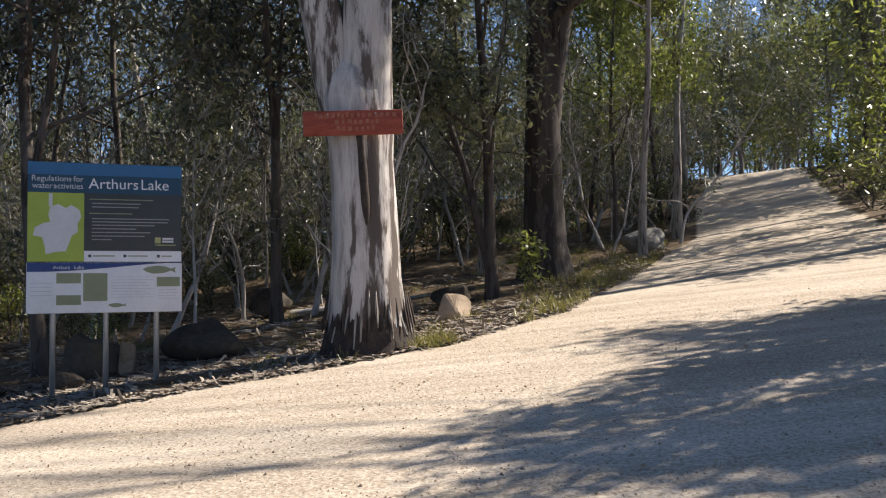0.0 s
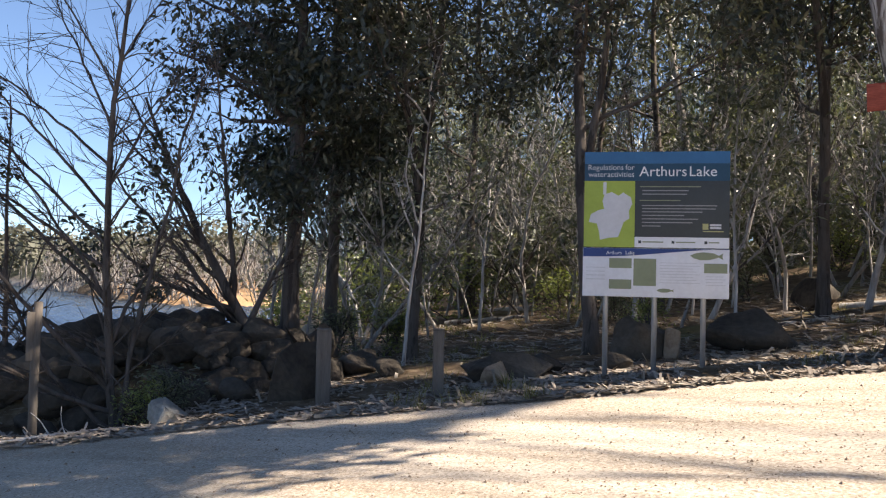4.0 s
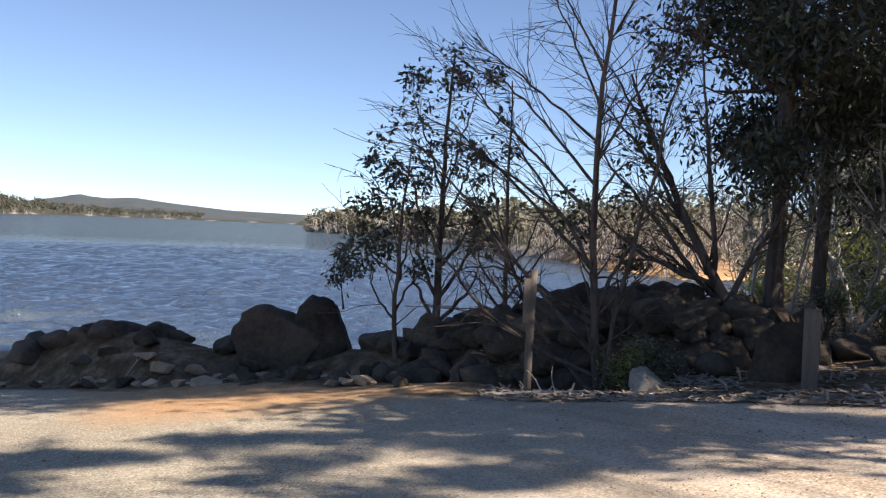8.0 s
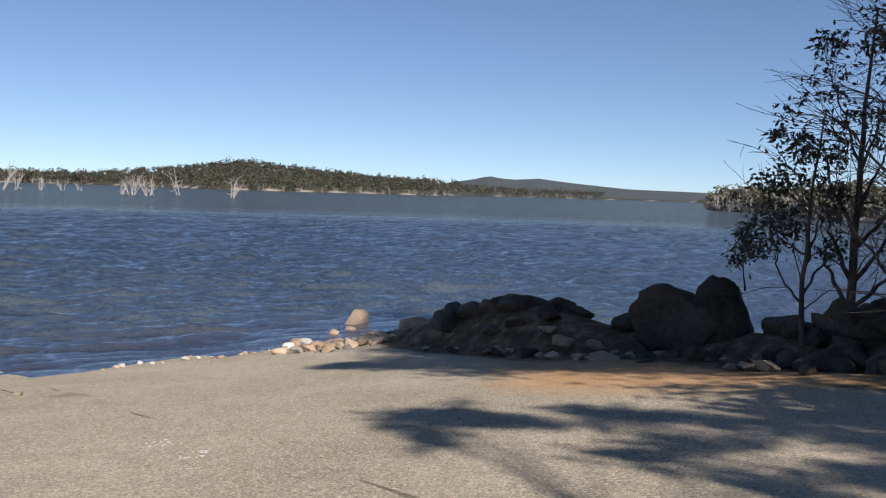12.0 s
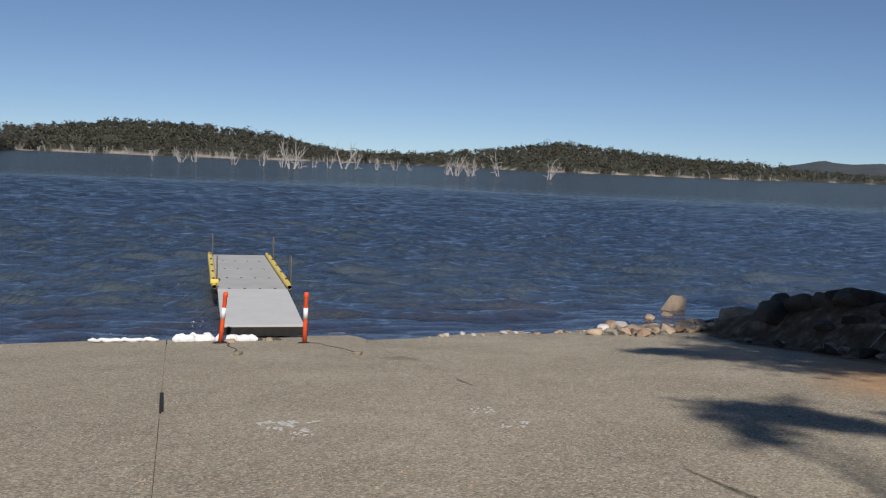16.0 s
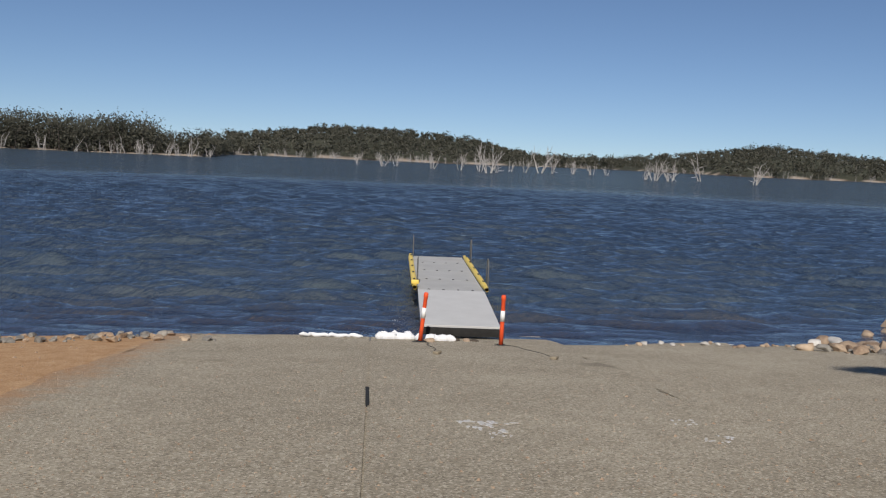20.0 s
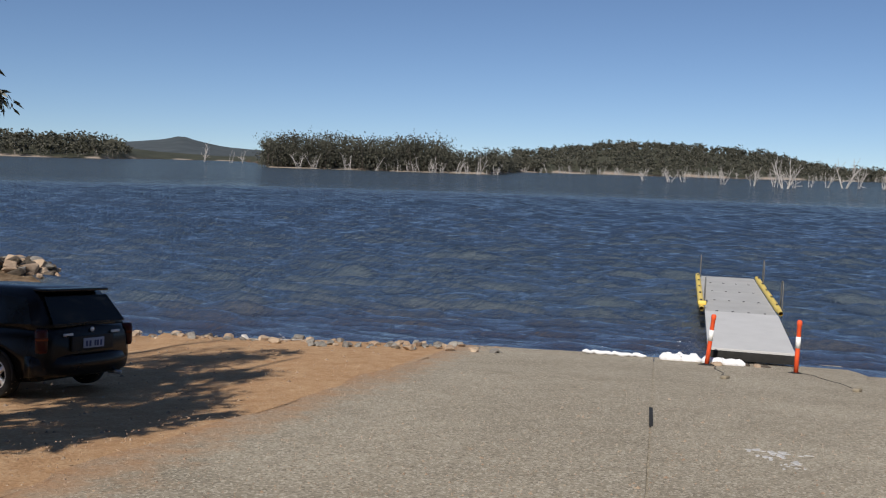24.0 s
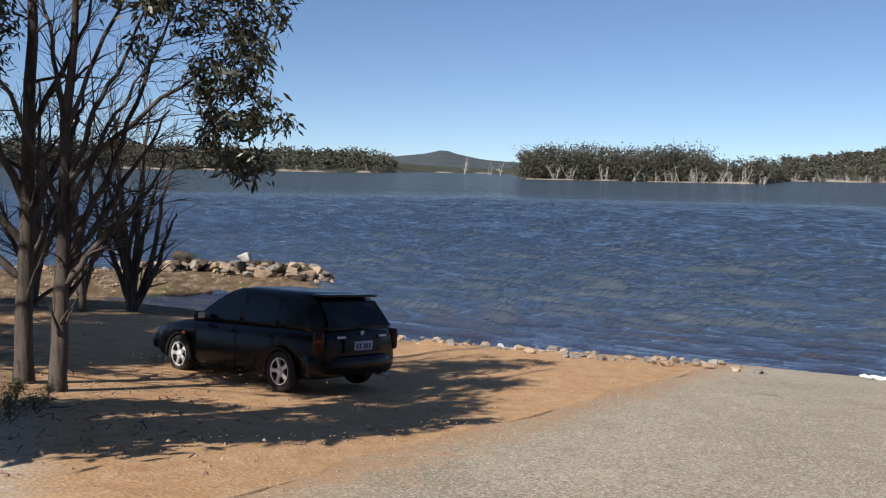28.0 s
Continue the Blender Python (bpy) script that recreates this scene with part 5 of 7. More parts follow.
for az, d, s in ((92.2, 27.0, 0.3), (93.2, 26.2, 0.35), (95.5, 24.2, 0.42)):
    rock(az, d, (s * 1.3, s, s * 0.8), int(az * 10), ROCK_WARM, "small wet stone in the shallows", 0, 0.2, "stone", "stone", "cobbles at the water's edge", z=-0.06, sub=2)
# rubble along the water behind the car, and the spit
for k in range(140):
    az = rng.uniform(131.5, 158)
    d = float(np.interp(az, (133, 142, 150, 156, 159), (20.3, 20.2, 20.9, 22.0, 23.4))) + rng.uniform(-1.3, 0.45)
    s = rng.uniform(0.06, 0.22) * (1.0 if k % 3 else 0.6)
    angular(az, d, (s * 1.5, s, s * 0.8), 500 + k, (ROCK_PALE if k % 23 == 0 else ROCK_LICHEN if k % 2 else ROCK_WARM), "broken stone of the lake edge", rng.uniform(0, 180), 0.2, "stone", "stone", "rubble along the water")
for k in range(250):
    u = (k % 48 + rng.uniform()) / 48
    az = 159.6 + (13 if k < 140 else 19) * u
    d = float(np.interp(az, (159.5, 163, 168, 173), (32.2, 33.0, 33.6, 34.2))) + rng.uniform(-1.2, 0.8)
    s = rng.uniform(0.25, 0.62) * (1.0 if k < 48 else 0.8 if k < 140 else 0.5)
    p = around(az, d)
    angular(az, d, (s * 1.4, s * 1.1, s * 0.8), 700 + k, (ROCK_WARM, ROCK_LICHEN, ROCK, ROCK_WARM, ROCK_LICHEN, ROCK)[k % 6], "angular tan boulder of the stony spit", rng.uniform(0, 180), 0.2, "spit_rock", "rock", group="boulders of the spit", z=max(height(p.x, p.y), 0.0) + (0.18 if 48 < k < 140 else 0.0))
rock(165.0, 33.2, (0.7, 0.6, 0.55), 799, ROCK_PALE, "white boulder on the stony spit", 0, z=0.75, sub=3)
rock(168.6, 33.8, (1.0, 0.8, 0.6), 798, ROCK, "broad tan boulder on the stony spit", 0, z=0.75, sub=3)
# stones round the clearing
angular(-0.6, 15.3, (0.75, 0.5, 0.58), 801, ROCK_WARM, "pale wedge-shaped stone beside the gum tree", 20)
rock(-0.7, 17.2, (0.95, 0.8, 0.62), 802, ROCK, "dark lichen-spotted boulder at the road edge", 0, sub=3)
rock(-12.3, 24.6, (1.45, 1.1, 1.0), 803, ROCK_LICHEN, "lichened boulder on the grassy verge", 0, sub=3)
rock(-14.6, 33, (1.0, 0.9, 0.75), 804, ROCK_PALE, "pale boulder among low bushes", 0, sub=3)
rock(14.6, 13.9, (1.35, 1.0, 0.85), 805, ROCK, "dark boulder in the forest shade behind the sign", 0, sub=3)
rock(21.2, 13.5, (1.15, 0.8, 0.9), 806, ROCK, "dark boulder with one sunlit face behind the sign", 0, sub=3)
# the boulder's sunlit right face, put in as a separate pale stone
angular(19.2, 13.3, (0.26, 0.4, 0.62), 816, ROCK_WARM, "upright pale stone standing for the boulder's sunlit face", 0)
angular(42.2, 12.7, (0.85, 0.6, 1.15), 807, ROCK, "leaning pointed stone slab beside a post", 0)
# white stone in grey ROCK_LICHEN: its shade is put into the colour
angular(49.4, 12.5, (0.62, 0.42, 0.5), 808, ROCK_LICHEN, "white flat-faced stone at the road edge", 10)
rock(40.4, 19.2, (0.85, 0.7, 1.1), 809, ROCK_WARM, "pale upright boulder in the bush", 0, sub=3)
for az, d, s in ((30.4, 12.9, 0.7), (27.0, 12.9, 0.55), (64.6, 14.2, 0.3), (55.5, 14.6, 0.7), (10.5, 20, 1.1), (22.6, 12.7, 0.5), (46.5, 14.3, 0.8), (38, 15, 0.8), (36.2, 14.2, 0.6)):
    rock(az, d, (s * 1.3, s, s * 0.75), int(az * 31), ROCK, "grey boulder half sunk in leaf litter", az * 7, sub=3)
angular(28.3, 12.6, (1.0, 0.6, 0.5), 817, ROCK, "flat-topped grey stone at the track entrance", 15)
angular(29.8, 12.4, (0.5, 0.4, 0.4), 818, ROCK_WARM, "broken stone at the track entrance", 40)


# ---- posts ----
TIMBER = mottled("weathered_timber", (0.085, 0.068, 0.055), (0.20, 0.172, 0.145), 3, 30, 0.9, 0.5, 0.01, stretch=(3, 3, 0.3))


def short_post(az, d, w, h):
    g = ground_at(az, d)
    e = thing("timber_post", g, az, "short square weathered timber post at the track entrance", "post", "posts at the track entrance")
    part("shaft", box((w, w, h + 0.3), (0, 0, h / 2 - 0.15), 0.015), TIMBER, e)
    part("cap", box((w * 1.02, w * 1.02, 0.03), (0, 0, h + 0.012), 0.008), TIMBER, e)


short_post(40.5, 12.1, 0.19, 0.95)
short_post(33.5, 11.7, 0.14, 0.82)
g = ground_at(56.8, 12.9)
e = thing("marker_pole", g, 56.8, "tall grey timber marker pole with a short board", "pole")
part("pole", pipe([(0, 0, -0.3), (0.0, 0, 0.5), (0.01, 0, 1.2), (0.03, 0, 1.72)], 0.055, 12), TIMBER, e)
part("board", box((0.10, 0.03, 0.62), (-0.055, -0.03, 1.28), 0.008), TIMBER, e)

# ---- odds and ends at the ramp ----
FABRIC = mottled("white_geotextile", (0.62, 0.63, 0.64), (0.86, 0.87, 0.88), 4, 30, 0.9, 0.5, 0.02)
for az0, d0, az1, d1, r in ((122.7, 20.15, 120.3, 20.2, 0.14), (120.2, 20.05, 117.7, 19.95, 0.11), (127.5, 20.3, 123.6, 20.3, 0.05)):
    a, b = around(az0, d0), around(az1, d1)
    n = 22
    pts = [(a.x + (b.x - a.x) * k / n, a.y + (b.y - a.y) * k / n + 0.05 * math.sin(k * 0.9), height(a.x + (b.x - a.x) * k / n, a.y + (b.y - a.y) * k / n) + 0.11 + 0.015 * math.sin(k * 1.7)) for k in range(n + 1)]
    rad = [r * (0.25 if k in (0, n) else 0.8 + 0.12 * math.sin(k * 0.9 + az0) + 0.1 * math.sin(k * 2.3)) for k in range(n + 1)]
    ob = part("fabric_sleeve", quads_mesh("fabric_sleeve", *tube(pts, rad, 12)), FABRIC)
    tagged(ob, "white sand-filled fabric sleeve lying at the waterline", "sandbag", "sleeves at the waterline")
for k, (az, d) in enumerate(((118.3, 20.0), (117.6, 20.0), (116.9, 19.95), (116.4, 20.05), (119.3, 19.6))):
    rock(az, d, (0.34, 0.24, 0.2), 850 + k, ROCK if k % 2 else ROCK_WARM, "stone weighing down the fabric sleeve", k * 40, 0.2, "stone", "stone", "stones at the jetty foot", sub=2)


def flat_patch(name, az, d, rx, ry, seed, mat, label, category, lift=0.018, on_plane=True, kind="", bits=1):
    """A thin irregular patch lying on the ramp."""
    r = random.Random(seed)
    c = around(az, d)
    bm = bmesh.new()
    for b in range(bits):
        ox, oy = (r.uniform(-rx, rx), r.uniform(-ry, ry)) if bits > 1 else (0, 0)
        sx, sy = (rx * r.uniform(0.05, 0.2), ry * r.uniform(0.06, 0.24)) if bits > 1 else (rx, ry)
        pts = []
        for k in range(18):
            a = 2 * math.pi * k / 18
            q = r.uniform(0.55, 1.15)
            lx, ly = ox + math.cos(a) * sx * q, oy + math.sin(a) * sy * q
            w = Matrix.Rotation(radians(az), 3, "Z") @ Vector((lx, ly, 0)) + c
            pts.append(bm.verts.new((w.x, w.y, (2.45 + 0.095 * w.x + 0.072 * w.y if on_plane else 0) + lift)))
        f = bm.faces.new(pts)
        if f.normal.z < 0:
            f.normal_flip()
        up = bmesh.ops.extrude_face_region(bm, geom=[f])
        for v in up["geom"]:
            if isinstance(v, bmesh.types.BMVert):
                v.co.z += 0.003
    bmesh.ops.recalc_face_normals(bm, faces=bm.faces)
    return tagged(part(name, bm, mat, smooth=False), label, category, kind=kind)


SPLASH = mottled("white_splash", (0.42, 0.41, 0.39), (0.68, 0.67, 0.66), 10, 60, 0.9, 0.2, 0.003)
WET = mottled("damp_concrete", (0.21, 0.178, 0.127), (0.31, 0.265, 0.19), 3, 60, 0.7, 0.4, 0.006)
for k, (az, d, rx, ry, bits) in enumerate(((114.9, 8.95, 0.12, 0.16, 16), (115.7, 9.4, 0.30, 0.34, 22), (101.6, 9.44, 0.14, 0.2, 16), (103.5, 10.3, 0.16, 0.25, 10))):
    flat_patch("white_splash", az, d, rx, ry, 40 + k, SPLASH, "dried white splash on the concrete ramp", "stain", bits=bits, kind="stuff")
for k, (az, d, rx, ry) in enumerate(((126.6, 15.1, 0.22, 0.14), (132.7, 15.3, 0.25, 0.14))):
    flat_patch("damp_patch", az, d, rx, ry, 50 + k, WET, "dark damp patch on the ramp", "stain", 0.0175 + 0.0006 * k)
a, b = around(123.27, 10.6), around(123.25, 12.2)
sl = part("drain_slot", box((0.05, (b - a).length, 0.02), (0, 0, 0), 0.004), RUBBER)
mid = (a + b) / 2
sl.matrix_basis = Matrix.Translation((mid.x, mid.y, 2.45 + 0.095 * mid.x + 0.072 * mid.y + 0.012)) @ Matrix.Rotation(radians(123.26), 4, "Z") @ Matrix.Rotation(-math.atan(0.119), 4, "X")
tagged(sl, "dark open slot in the ramp joint", "drain", kind="structure")
FOAM = mottled("lake_foam", (0.55, 0.56, 0.55), (0.85, 0.86, 0.86), 6, 50, 0.8, 0.4, 0.01)
for k, (az, d, rx, ry) in enumerate(((124.5, 20.35, 0.5, 0.07), (126.2, 20.5, 0.35, 0.05), (128, 20.4, 0.4, 0.04), (126.8, 21.4, 0.2, 0.06), (121.3, 22.6, 0.15, 0.3), (131, 20.6, 0.4, 0.03), (107, 20.9, 0.5, 0.03), (101, 22.6, 0.4, 0.04))):
    flat_patch("foam", az, d, rx, ry, 60 + k, FOAM, "white lake foam washed against the ramp", "foam", 0.012, False, "stuff", bits=14)
for az, d, az2, d2 in ((119.6, 19.3, 118.8, 16.9), (114.4, 19.1, 111.4, 16.6)):
    a, b = around(az, d), around(az2, d2)
    e = thing("tether", (0, 0, 0), 0, "thin dark rope tied to a small pale concrete weight", "rope", "tethers on the ramp")
    pts = [(a.x + (b.x - a.x) * k / 14, a.y + (b.y - a.y) * k / 14 + 0.06 * math.sin(k * 0.8), height(a.x + (b.x - a.x) * k / 14, a.y + (b.y - a.y) * k / 14) + 0.06) for k in range(15)]
    part("rope", pipe(pts, 0.006, 6), RUBBER, e)
    part("weight", box((0.16, 0.11, 0.06), (b.x, b.y, height(b.x, b.y) + 0.05), 0.015), WET, e)


# ---- trees that stand alone or near ----
def stand(name, az, d, label, bark, leafy, seed, turn=0.0, dz=0.0, scale=1.0, **shape):
    p = ground_at(az, d)
    return tree(name, tree_meshes(seed, **shape), az, d, bark, leafy, label, turn, scale, z=p.z + dz)


stand("sapling", 68.2, 17.5, "small leafy gum sapling rooted on a boulder", GUM_DARK, LEAF_SHADED, 61, dz=1.05, tall=1.05, r=0.018, first=0.4, limbs=6, reach=0.35, twigs=4, leaves=7, leaf=0.11, clump=0.09, fine=2)


def swept_tree(name, az, d, label, bark, seed, tall, r, stems, leaf_spots=(), twigs=16, leafy=LEAF_SHADED, dz=0.0, twig_len=0.9, leaf=0.12, per=90, category="tree", wide=0.42, arch=-0.02):
    """A slender many-stemmed tree seen broadside from the road: stems as (start share on the first stem, end across, end up, bow), sweeping fine twigs, and hanging leaf clumps as (across, up, size)."""
    rng = np.random.default_rng(seed)
    g = ground_at(az, d)
    e = thing(name, (g.x, g.y, g.z + dz), az, label, category)
    thick, fine, first = [], [], None
    for k, (share, ex, ez, bow) in enumerate(stems):
        if first is None:
            a, r0 = np.array([0.0, 0.0, -0.3]), r
        else:
            q = share * (len(first) - 1)
            i = min(int(q), len(first) - 2)
            a, r0 = first[i] + (first[i + 1] - first[i]) * (q - i), max(r * (1 - share) * 0.62, 0.012)
        b = np.array([ex, rng.normal() * 0.35, ez])
        m = (a + b) / 2 + np.array([bow, rng.normal() * 0.15, 0.16 * float(np.linalg.norm(b - a)) if k > 3 else -abs(bow) * 0.3])
        t = np.linspace(0, 1, 15)[:, None]
        p = a * (1 - t) ** 2 + 2 * m * t * (1 - t) + b * t ** 2 + np.cumsum(rng.normal(size=(15, 3)), axis=0) * (0.02 if k == 0 else 0.034) * t ** 0.3
        if first is None:
            first = p
        rad = r0 * (1 - 0.85 * t[:, 0]) + 0.004
        if k == 0:
            rad[0] *= 1.4
        (thick if k < 3 else fine).append(tube(p, rad, 8 if k < 3 else 5))
        n = int(twigs * np.linalg.norm(b - a) / 3)
        for w in range(n):
            u = rng.uniform(0.18, 1.0)
            i = min(int(u * 14), 13)
            way = p[i + 1] - p[i]
            way /= np.linalg.norm(way)
            side = rng.normal(size=3) * 0.42
            side[0] += 0.25 * np.sign(ex)
            tp, tr = grow(rng, p[i], way + side, twig_len * rng.uniform(0.5, 1.5), max(rad[i] * 0.35, 0.006), 0.003, 7, 0.13, arch)
            fine.append(tube(tp, tr, 4))
            for f in range(3):
                v = rng.integers(1, 6)
                fw = tp[v + 1] - tp[v]
                fp, fr = grow(rng, tp[v], fw / np.linalg.norm(fw) + rng.normal(size=3) * 0.4, twig_len * rng.uniform(0.25, 0.6), 0.005, 0.002, 4, 0.12, 0.0)
                fine.append(tube(fp, fr, 3))
    spots = []
    for x, z, size in leaf_spots:
        for c in range(max(2, int(size * 14))):
            o = np.array([x, 0, z]) + rng.normal(size=3) * size * np.array([0.5, 0.5, 0.5])
            near = first[np.argmin(np.abs(first - o).sum(1))]
            tp, tr = grow(rng, o * 0.75 + near * 0.25, o - near + np.array([0, 0, 0.1]), float(np.linalg.norm(o - near)) * 0.3 + 0.1, 0.008, 0.003, 4, 0.15, 0.0)
            fine.append(tube(tp, tr, 3))
            spots.append(tp[-1] + rng.normal(size=(per // 6, 3)) * 0.10)
    part("trunk", quads_mesh("trunk", *join_tubes(thick)), bark, e)
    part("branch_frame", quads_mesh("branch_frame", *join_tubes(fine)), bark, e)
    if spots:
        part("crown", quads_mesh("crown", *leaf_quads(rng, np.concatenate(spots), leaf, 0.8, wide)), leafy, e, smooth=False)
    return e


swept_tree("slender_gum_tree", 64.8, 16.4, "slender dark gum tree with dense dull leaves on the bank", GUM_DARK, 62, 4.1, 0.05,
           ((0, 0.05, 3.9, -0.15), (0.45, -0.7, 2.7, -0.15), (0.4, 0.35, 2.9, 0.1), (0.25, -0.75, 1.75, -0.3), (0.28, 0.35, 1.9, 0.2), (0.6, -0.4, 3.3, -0.1)),
           ((-0.05, 3.55, 0.34), (-0.3, 3.1, 0.42), (0.15, 3.1, 0.36), (-0.55, 2.7, 0.42), (0.1, 2.6, 0.4), (-0.3, 2.3, 0.42), (-0.75, 1.75, 0.3), (0.15, 2.0, 0.34), (-0.55, 1.95, 0.34), (0.25, 1.55, 0.22), (-0.25, 1.7, 0.3)), 6, per=260, leaf=0.11)
swept_tree("slender_gum_tree", 62.4, 16.5, "slender dark gum tree with thin leafy top on the bank", GUM_DARK, 63, 5.4, 0.08,
           ((0, 0.05, 5.3, -0.12), (0.3, 0.75, 3.0, 0.2), (0.35, -0.5, 3.3, -0.2), (0.12, 0.8, 1.5, 0.3), (0.1, -0.55, 1.3, -0.25), (0.5, 0.7, 4.6, 0.1), (0.55, -0.55, 4.5, -0.1), (0.4, 0.55, 3.5, 0.1), (0.2, 0.6, 2.2, 0.25), (0.2, -0.6, 2.4, -0.2)),
           ((-0.35, 4.75, 0.36), (0.05, 4.95, 0.34), (-0.4, 4.3, 0.3), (0.25, 4.45, 0.3), (0.72, 4.75, 0.26), (-0.3, 3.95, 0.2), (0.05, 3.35, 0.36), (0.4, 3.2, 0.28), (-0.2, 2.9, 0.2), (0.65, 1.75, 0.24), (0.5, 2.5, 0.22)), 8, per=230, leaf=0.11, twig_len=0.6)
swept_tree("slender_gum_tree", 58.3, 15.6, "thin crooked gum tree with few leaves on the bank", GUM_DARK, 64, 4.3, 0.045,
           ((0, -0.1, 4.2, 0.15), (0.35, -0.5, 3.0, -0.1), (0.3, 0.5, 2.7, 0.15), (0.2, -0.75, 1.9, -0.2), (0.2, 0.75, 1.8, 0.2), (0.12, -0.8, 1.2, -0.2), (0.12, 0.6, 1.2, 0.2)),
           ((-0.55, 1.95, 0.26), (-0.3, 2.2, 0.18), (-0.15, 3.6, 0.15)), 10, per=100, leaf=0.13, twig_len=0.6)
swept_tree("bare_tree", 52.2, 13.7, "wide bare-branched tree with sweeping fine twigs and few leaves", GUM_DARK, 65, 7.6, 0.066,
           ((0, 0.1, 7.4, -0.55), (0.06, -1.85, 3.5, -0.75), (0.06, 0.75, 5.4, -0.2), (0.1, -2.7, 2.5, -0.6), (0.14, -2.6, 3.3, -0.4), (0.3, -2.9, 4.4, -0.2), (0.4, -2.4, 4.9, -0.3), (0.36, -2.5, 4.0, -0.2), (0.46, -2.1, 5.1, -0.25), (0.54, -2.0, 5.2, -0.15), (0.6, -1.0, 6.4, -0.25), (0.3, -1.6, 3.9, -0.15),
            (0.5, 0.9, 5.6, 0.1), (0.7, 0.6, 6.9, 0.1), (0.22, 0.7, 3.2, 0.1), (0.2, -2.2, 2.0, -0.2), (0.66, -1.2, 7.0, -0.1)),
           ((-1.8, 3.4, 0.3), (-0.35, 2.6, 0.3), (0.15, 2.0, 0.22), (-0.55, 2.9, 0.16), (0.35, 4.1, 0.24), (0.3, 2.9, 0.2), (0.55, 4.6, 0.3), (0.3, 3.5, 0.22)), 19, per=200, leaf=0.11, twig_len=1.05)
swept_tree("bare_tree", 43.6, 15.4, "low bare tree with arching twigs", GUM_DARK, 67, 4.4, 0.10,
           ((0, -1.9, 4.1, -0.3), (0.1, -2.6, 3.0, -0.2), (0.25, -1.0, 4.6, 0.2), (0.2, -2.9, 1.9, -0.3), (0.4, -2.9, 3.6, -0.1), (0.55, -2.6, 4.6, 0.0), (0.3, -2.0, 2.2, -0.3), (0.15, -1.6, 1.3, -0.3), (0.15, 0.6, 2.6, 0.2)),
           (), 17, twig_len=1.0)
BIG = dict(tall=14.0, r=0.125, first=0.24, limbs=14, reach=0.24, twigs=8, leaves=17, leaf=0.17, clump=0.32, droop=0.9, lift=-0.02, up=0.5, sway=0.05)
big1, big2 = tree_meshes(71, **BIG), tree_meshes(72, **{**BIG, "first": 0.3, "tall": 12.5, "forks": ((0.3, 0.3, 0.1, 0.5),)})
for k, (az, d, sc, tr) in enumerate(((35.0, 16.4, 0.95, 250), (31.0, 26, 1.1, 200), (23.9, 14.4, 0.95, 320), (19.5, 22.0, 0.9, 100), (10.4, 18.2, 0.95, 75), (15.5, 27.0, 1.1, 140))):
    tree("gum_tree", big1 if k % 2 else big2, az, d, GUM_GREY if k == 2 else GUM_DARK, LEAF_SHADED, "tall gum tree with a dense dark hanging crown", tr, sc, group="tall gums behind the sign")
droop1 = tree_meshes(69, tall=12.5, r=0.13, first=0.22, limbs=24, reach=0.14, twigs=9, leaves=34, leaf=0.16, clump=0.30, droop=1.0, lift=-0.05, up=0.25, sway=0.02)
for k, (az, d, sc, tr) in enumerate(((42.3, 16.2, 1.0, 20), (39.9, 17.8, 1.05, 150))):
    tree("gum_tree", droop1, az, d, GUM_DARK, LEAF_SHADED, "gum tree with a heavy dark crown hanging low", tr, sc, group="low-hanging gums by the bank")
swept_tree("gum_tree", 42.6, 15.4, "dark gum tree with crooked limbs reaching over the bank", GUM_BLACK, 70, 9.0, 0.14,
           ((0, 0.1, 9.5, 0.1), (0.45, -1.9, 4.9, 0.1), (0.5, -2.0, 5.9, 0.25), (0.42, -1.4, 3.7, 0.2), (0.6, -1.7, 6.9, 0.1), (0.4, -1.2, 4.4, -0.1), (0.7, -1.2, 7.4, 0.2)),
           ((-1.35, 4.75, 0.42), (-1.75, 4.45, 0.4), (-1.0, 4.9, 0.3), (-1.5, 4.2, 0.3), (-0.6, 4.2, 0.4), (-0.7, 5.0, 0.4), (-0.6, 6.2, 0.5), (-1.9, 5.0, 0.15)), 5, per=150, leaf=0.12)
# the dark twin-stemmed gum, and thin trees beside it
stand("dark_gum_tree", -6.5, 20.6, "thick dark gum tree with a forked trunk", GUM_BLACK, LEAF_DARK, 73, sway=0.012, tall=16, r=0.5, first=0.35, limbs=11, reach=0.3, twigs=7, leaves=20, leaf=0.2, clump=0.45, forks=((0.2, 0.12, 0.1, 0.7),), sides=16)
stand("gum_tree", -3.2, 17.6, "slim dark gum tree at the road edge", GUM_BLACK, LEAF_DARK, 75, tall=11, r=0.13, first=0.2, limbs=13, reach=0.26, twigs=7, leaves=18, leaf=0.17, clump=0.3, forks=((0.12, -0.25, 0.1, 0.6),))
LIT = dict(tall=10.5, r=0.08, first=0.25, limbs=13, reach=0.23, twigs=7, leaves=24, leaf=0.16, clump=0.32, droop=0.8)
lit1 = tree_meshes(76, **LIT)
for az, d, sc, tr in ((-11.0, 27, 1.0, 0), (-13.6, 33, 1.1, 120), (-9.2, 31, 1.15, 220), (-12.4, 40, 1.2, 40)):
    tree("young_gum_tree", lit1, az, d, GUM_DARK, LEAF_LIGHT, "young gum tree with fresh yellow-green leaves", tr, sc, group="young gums by the road")
stand("regrowth_shoot", -6.0, 17.8, "fresh green regrowth shoots at a trunk", GUM_DARK, LEAF_LIGHT, 77, tall=1.3, r=0.015, first=0.3, limbs=7, reach=0.4, twigs=3, leaves=7, leaf=0.15, clump=0.1, fine=1)
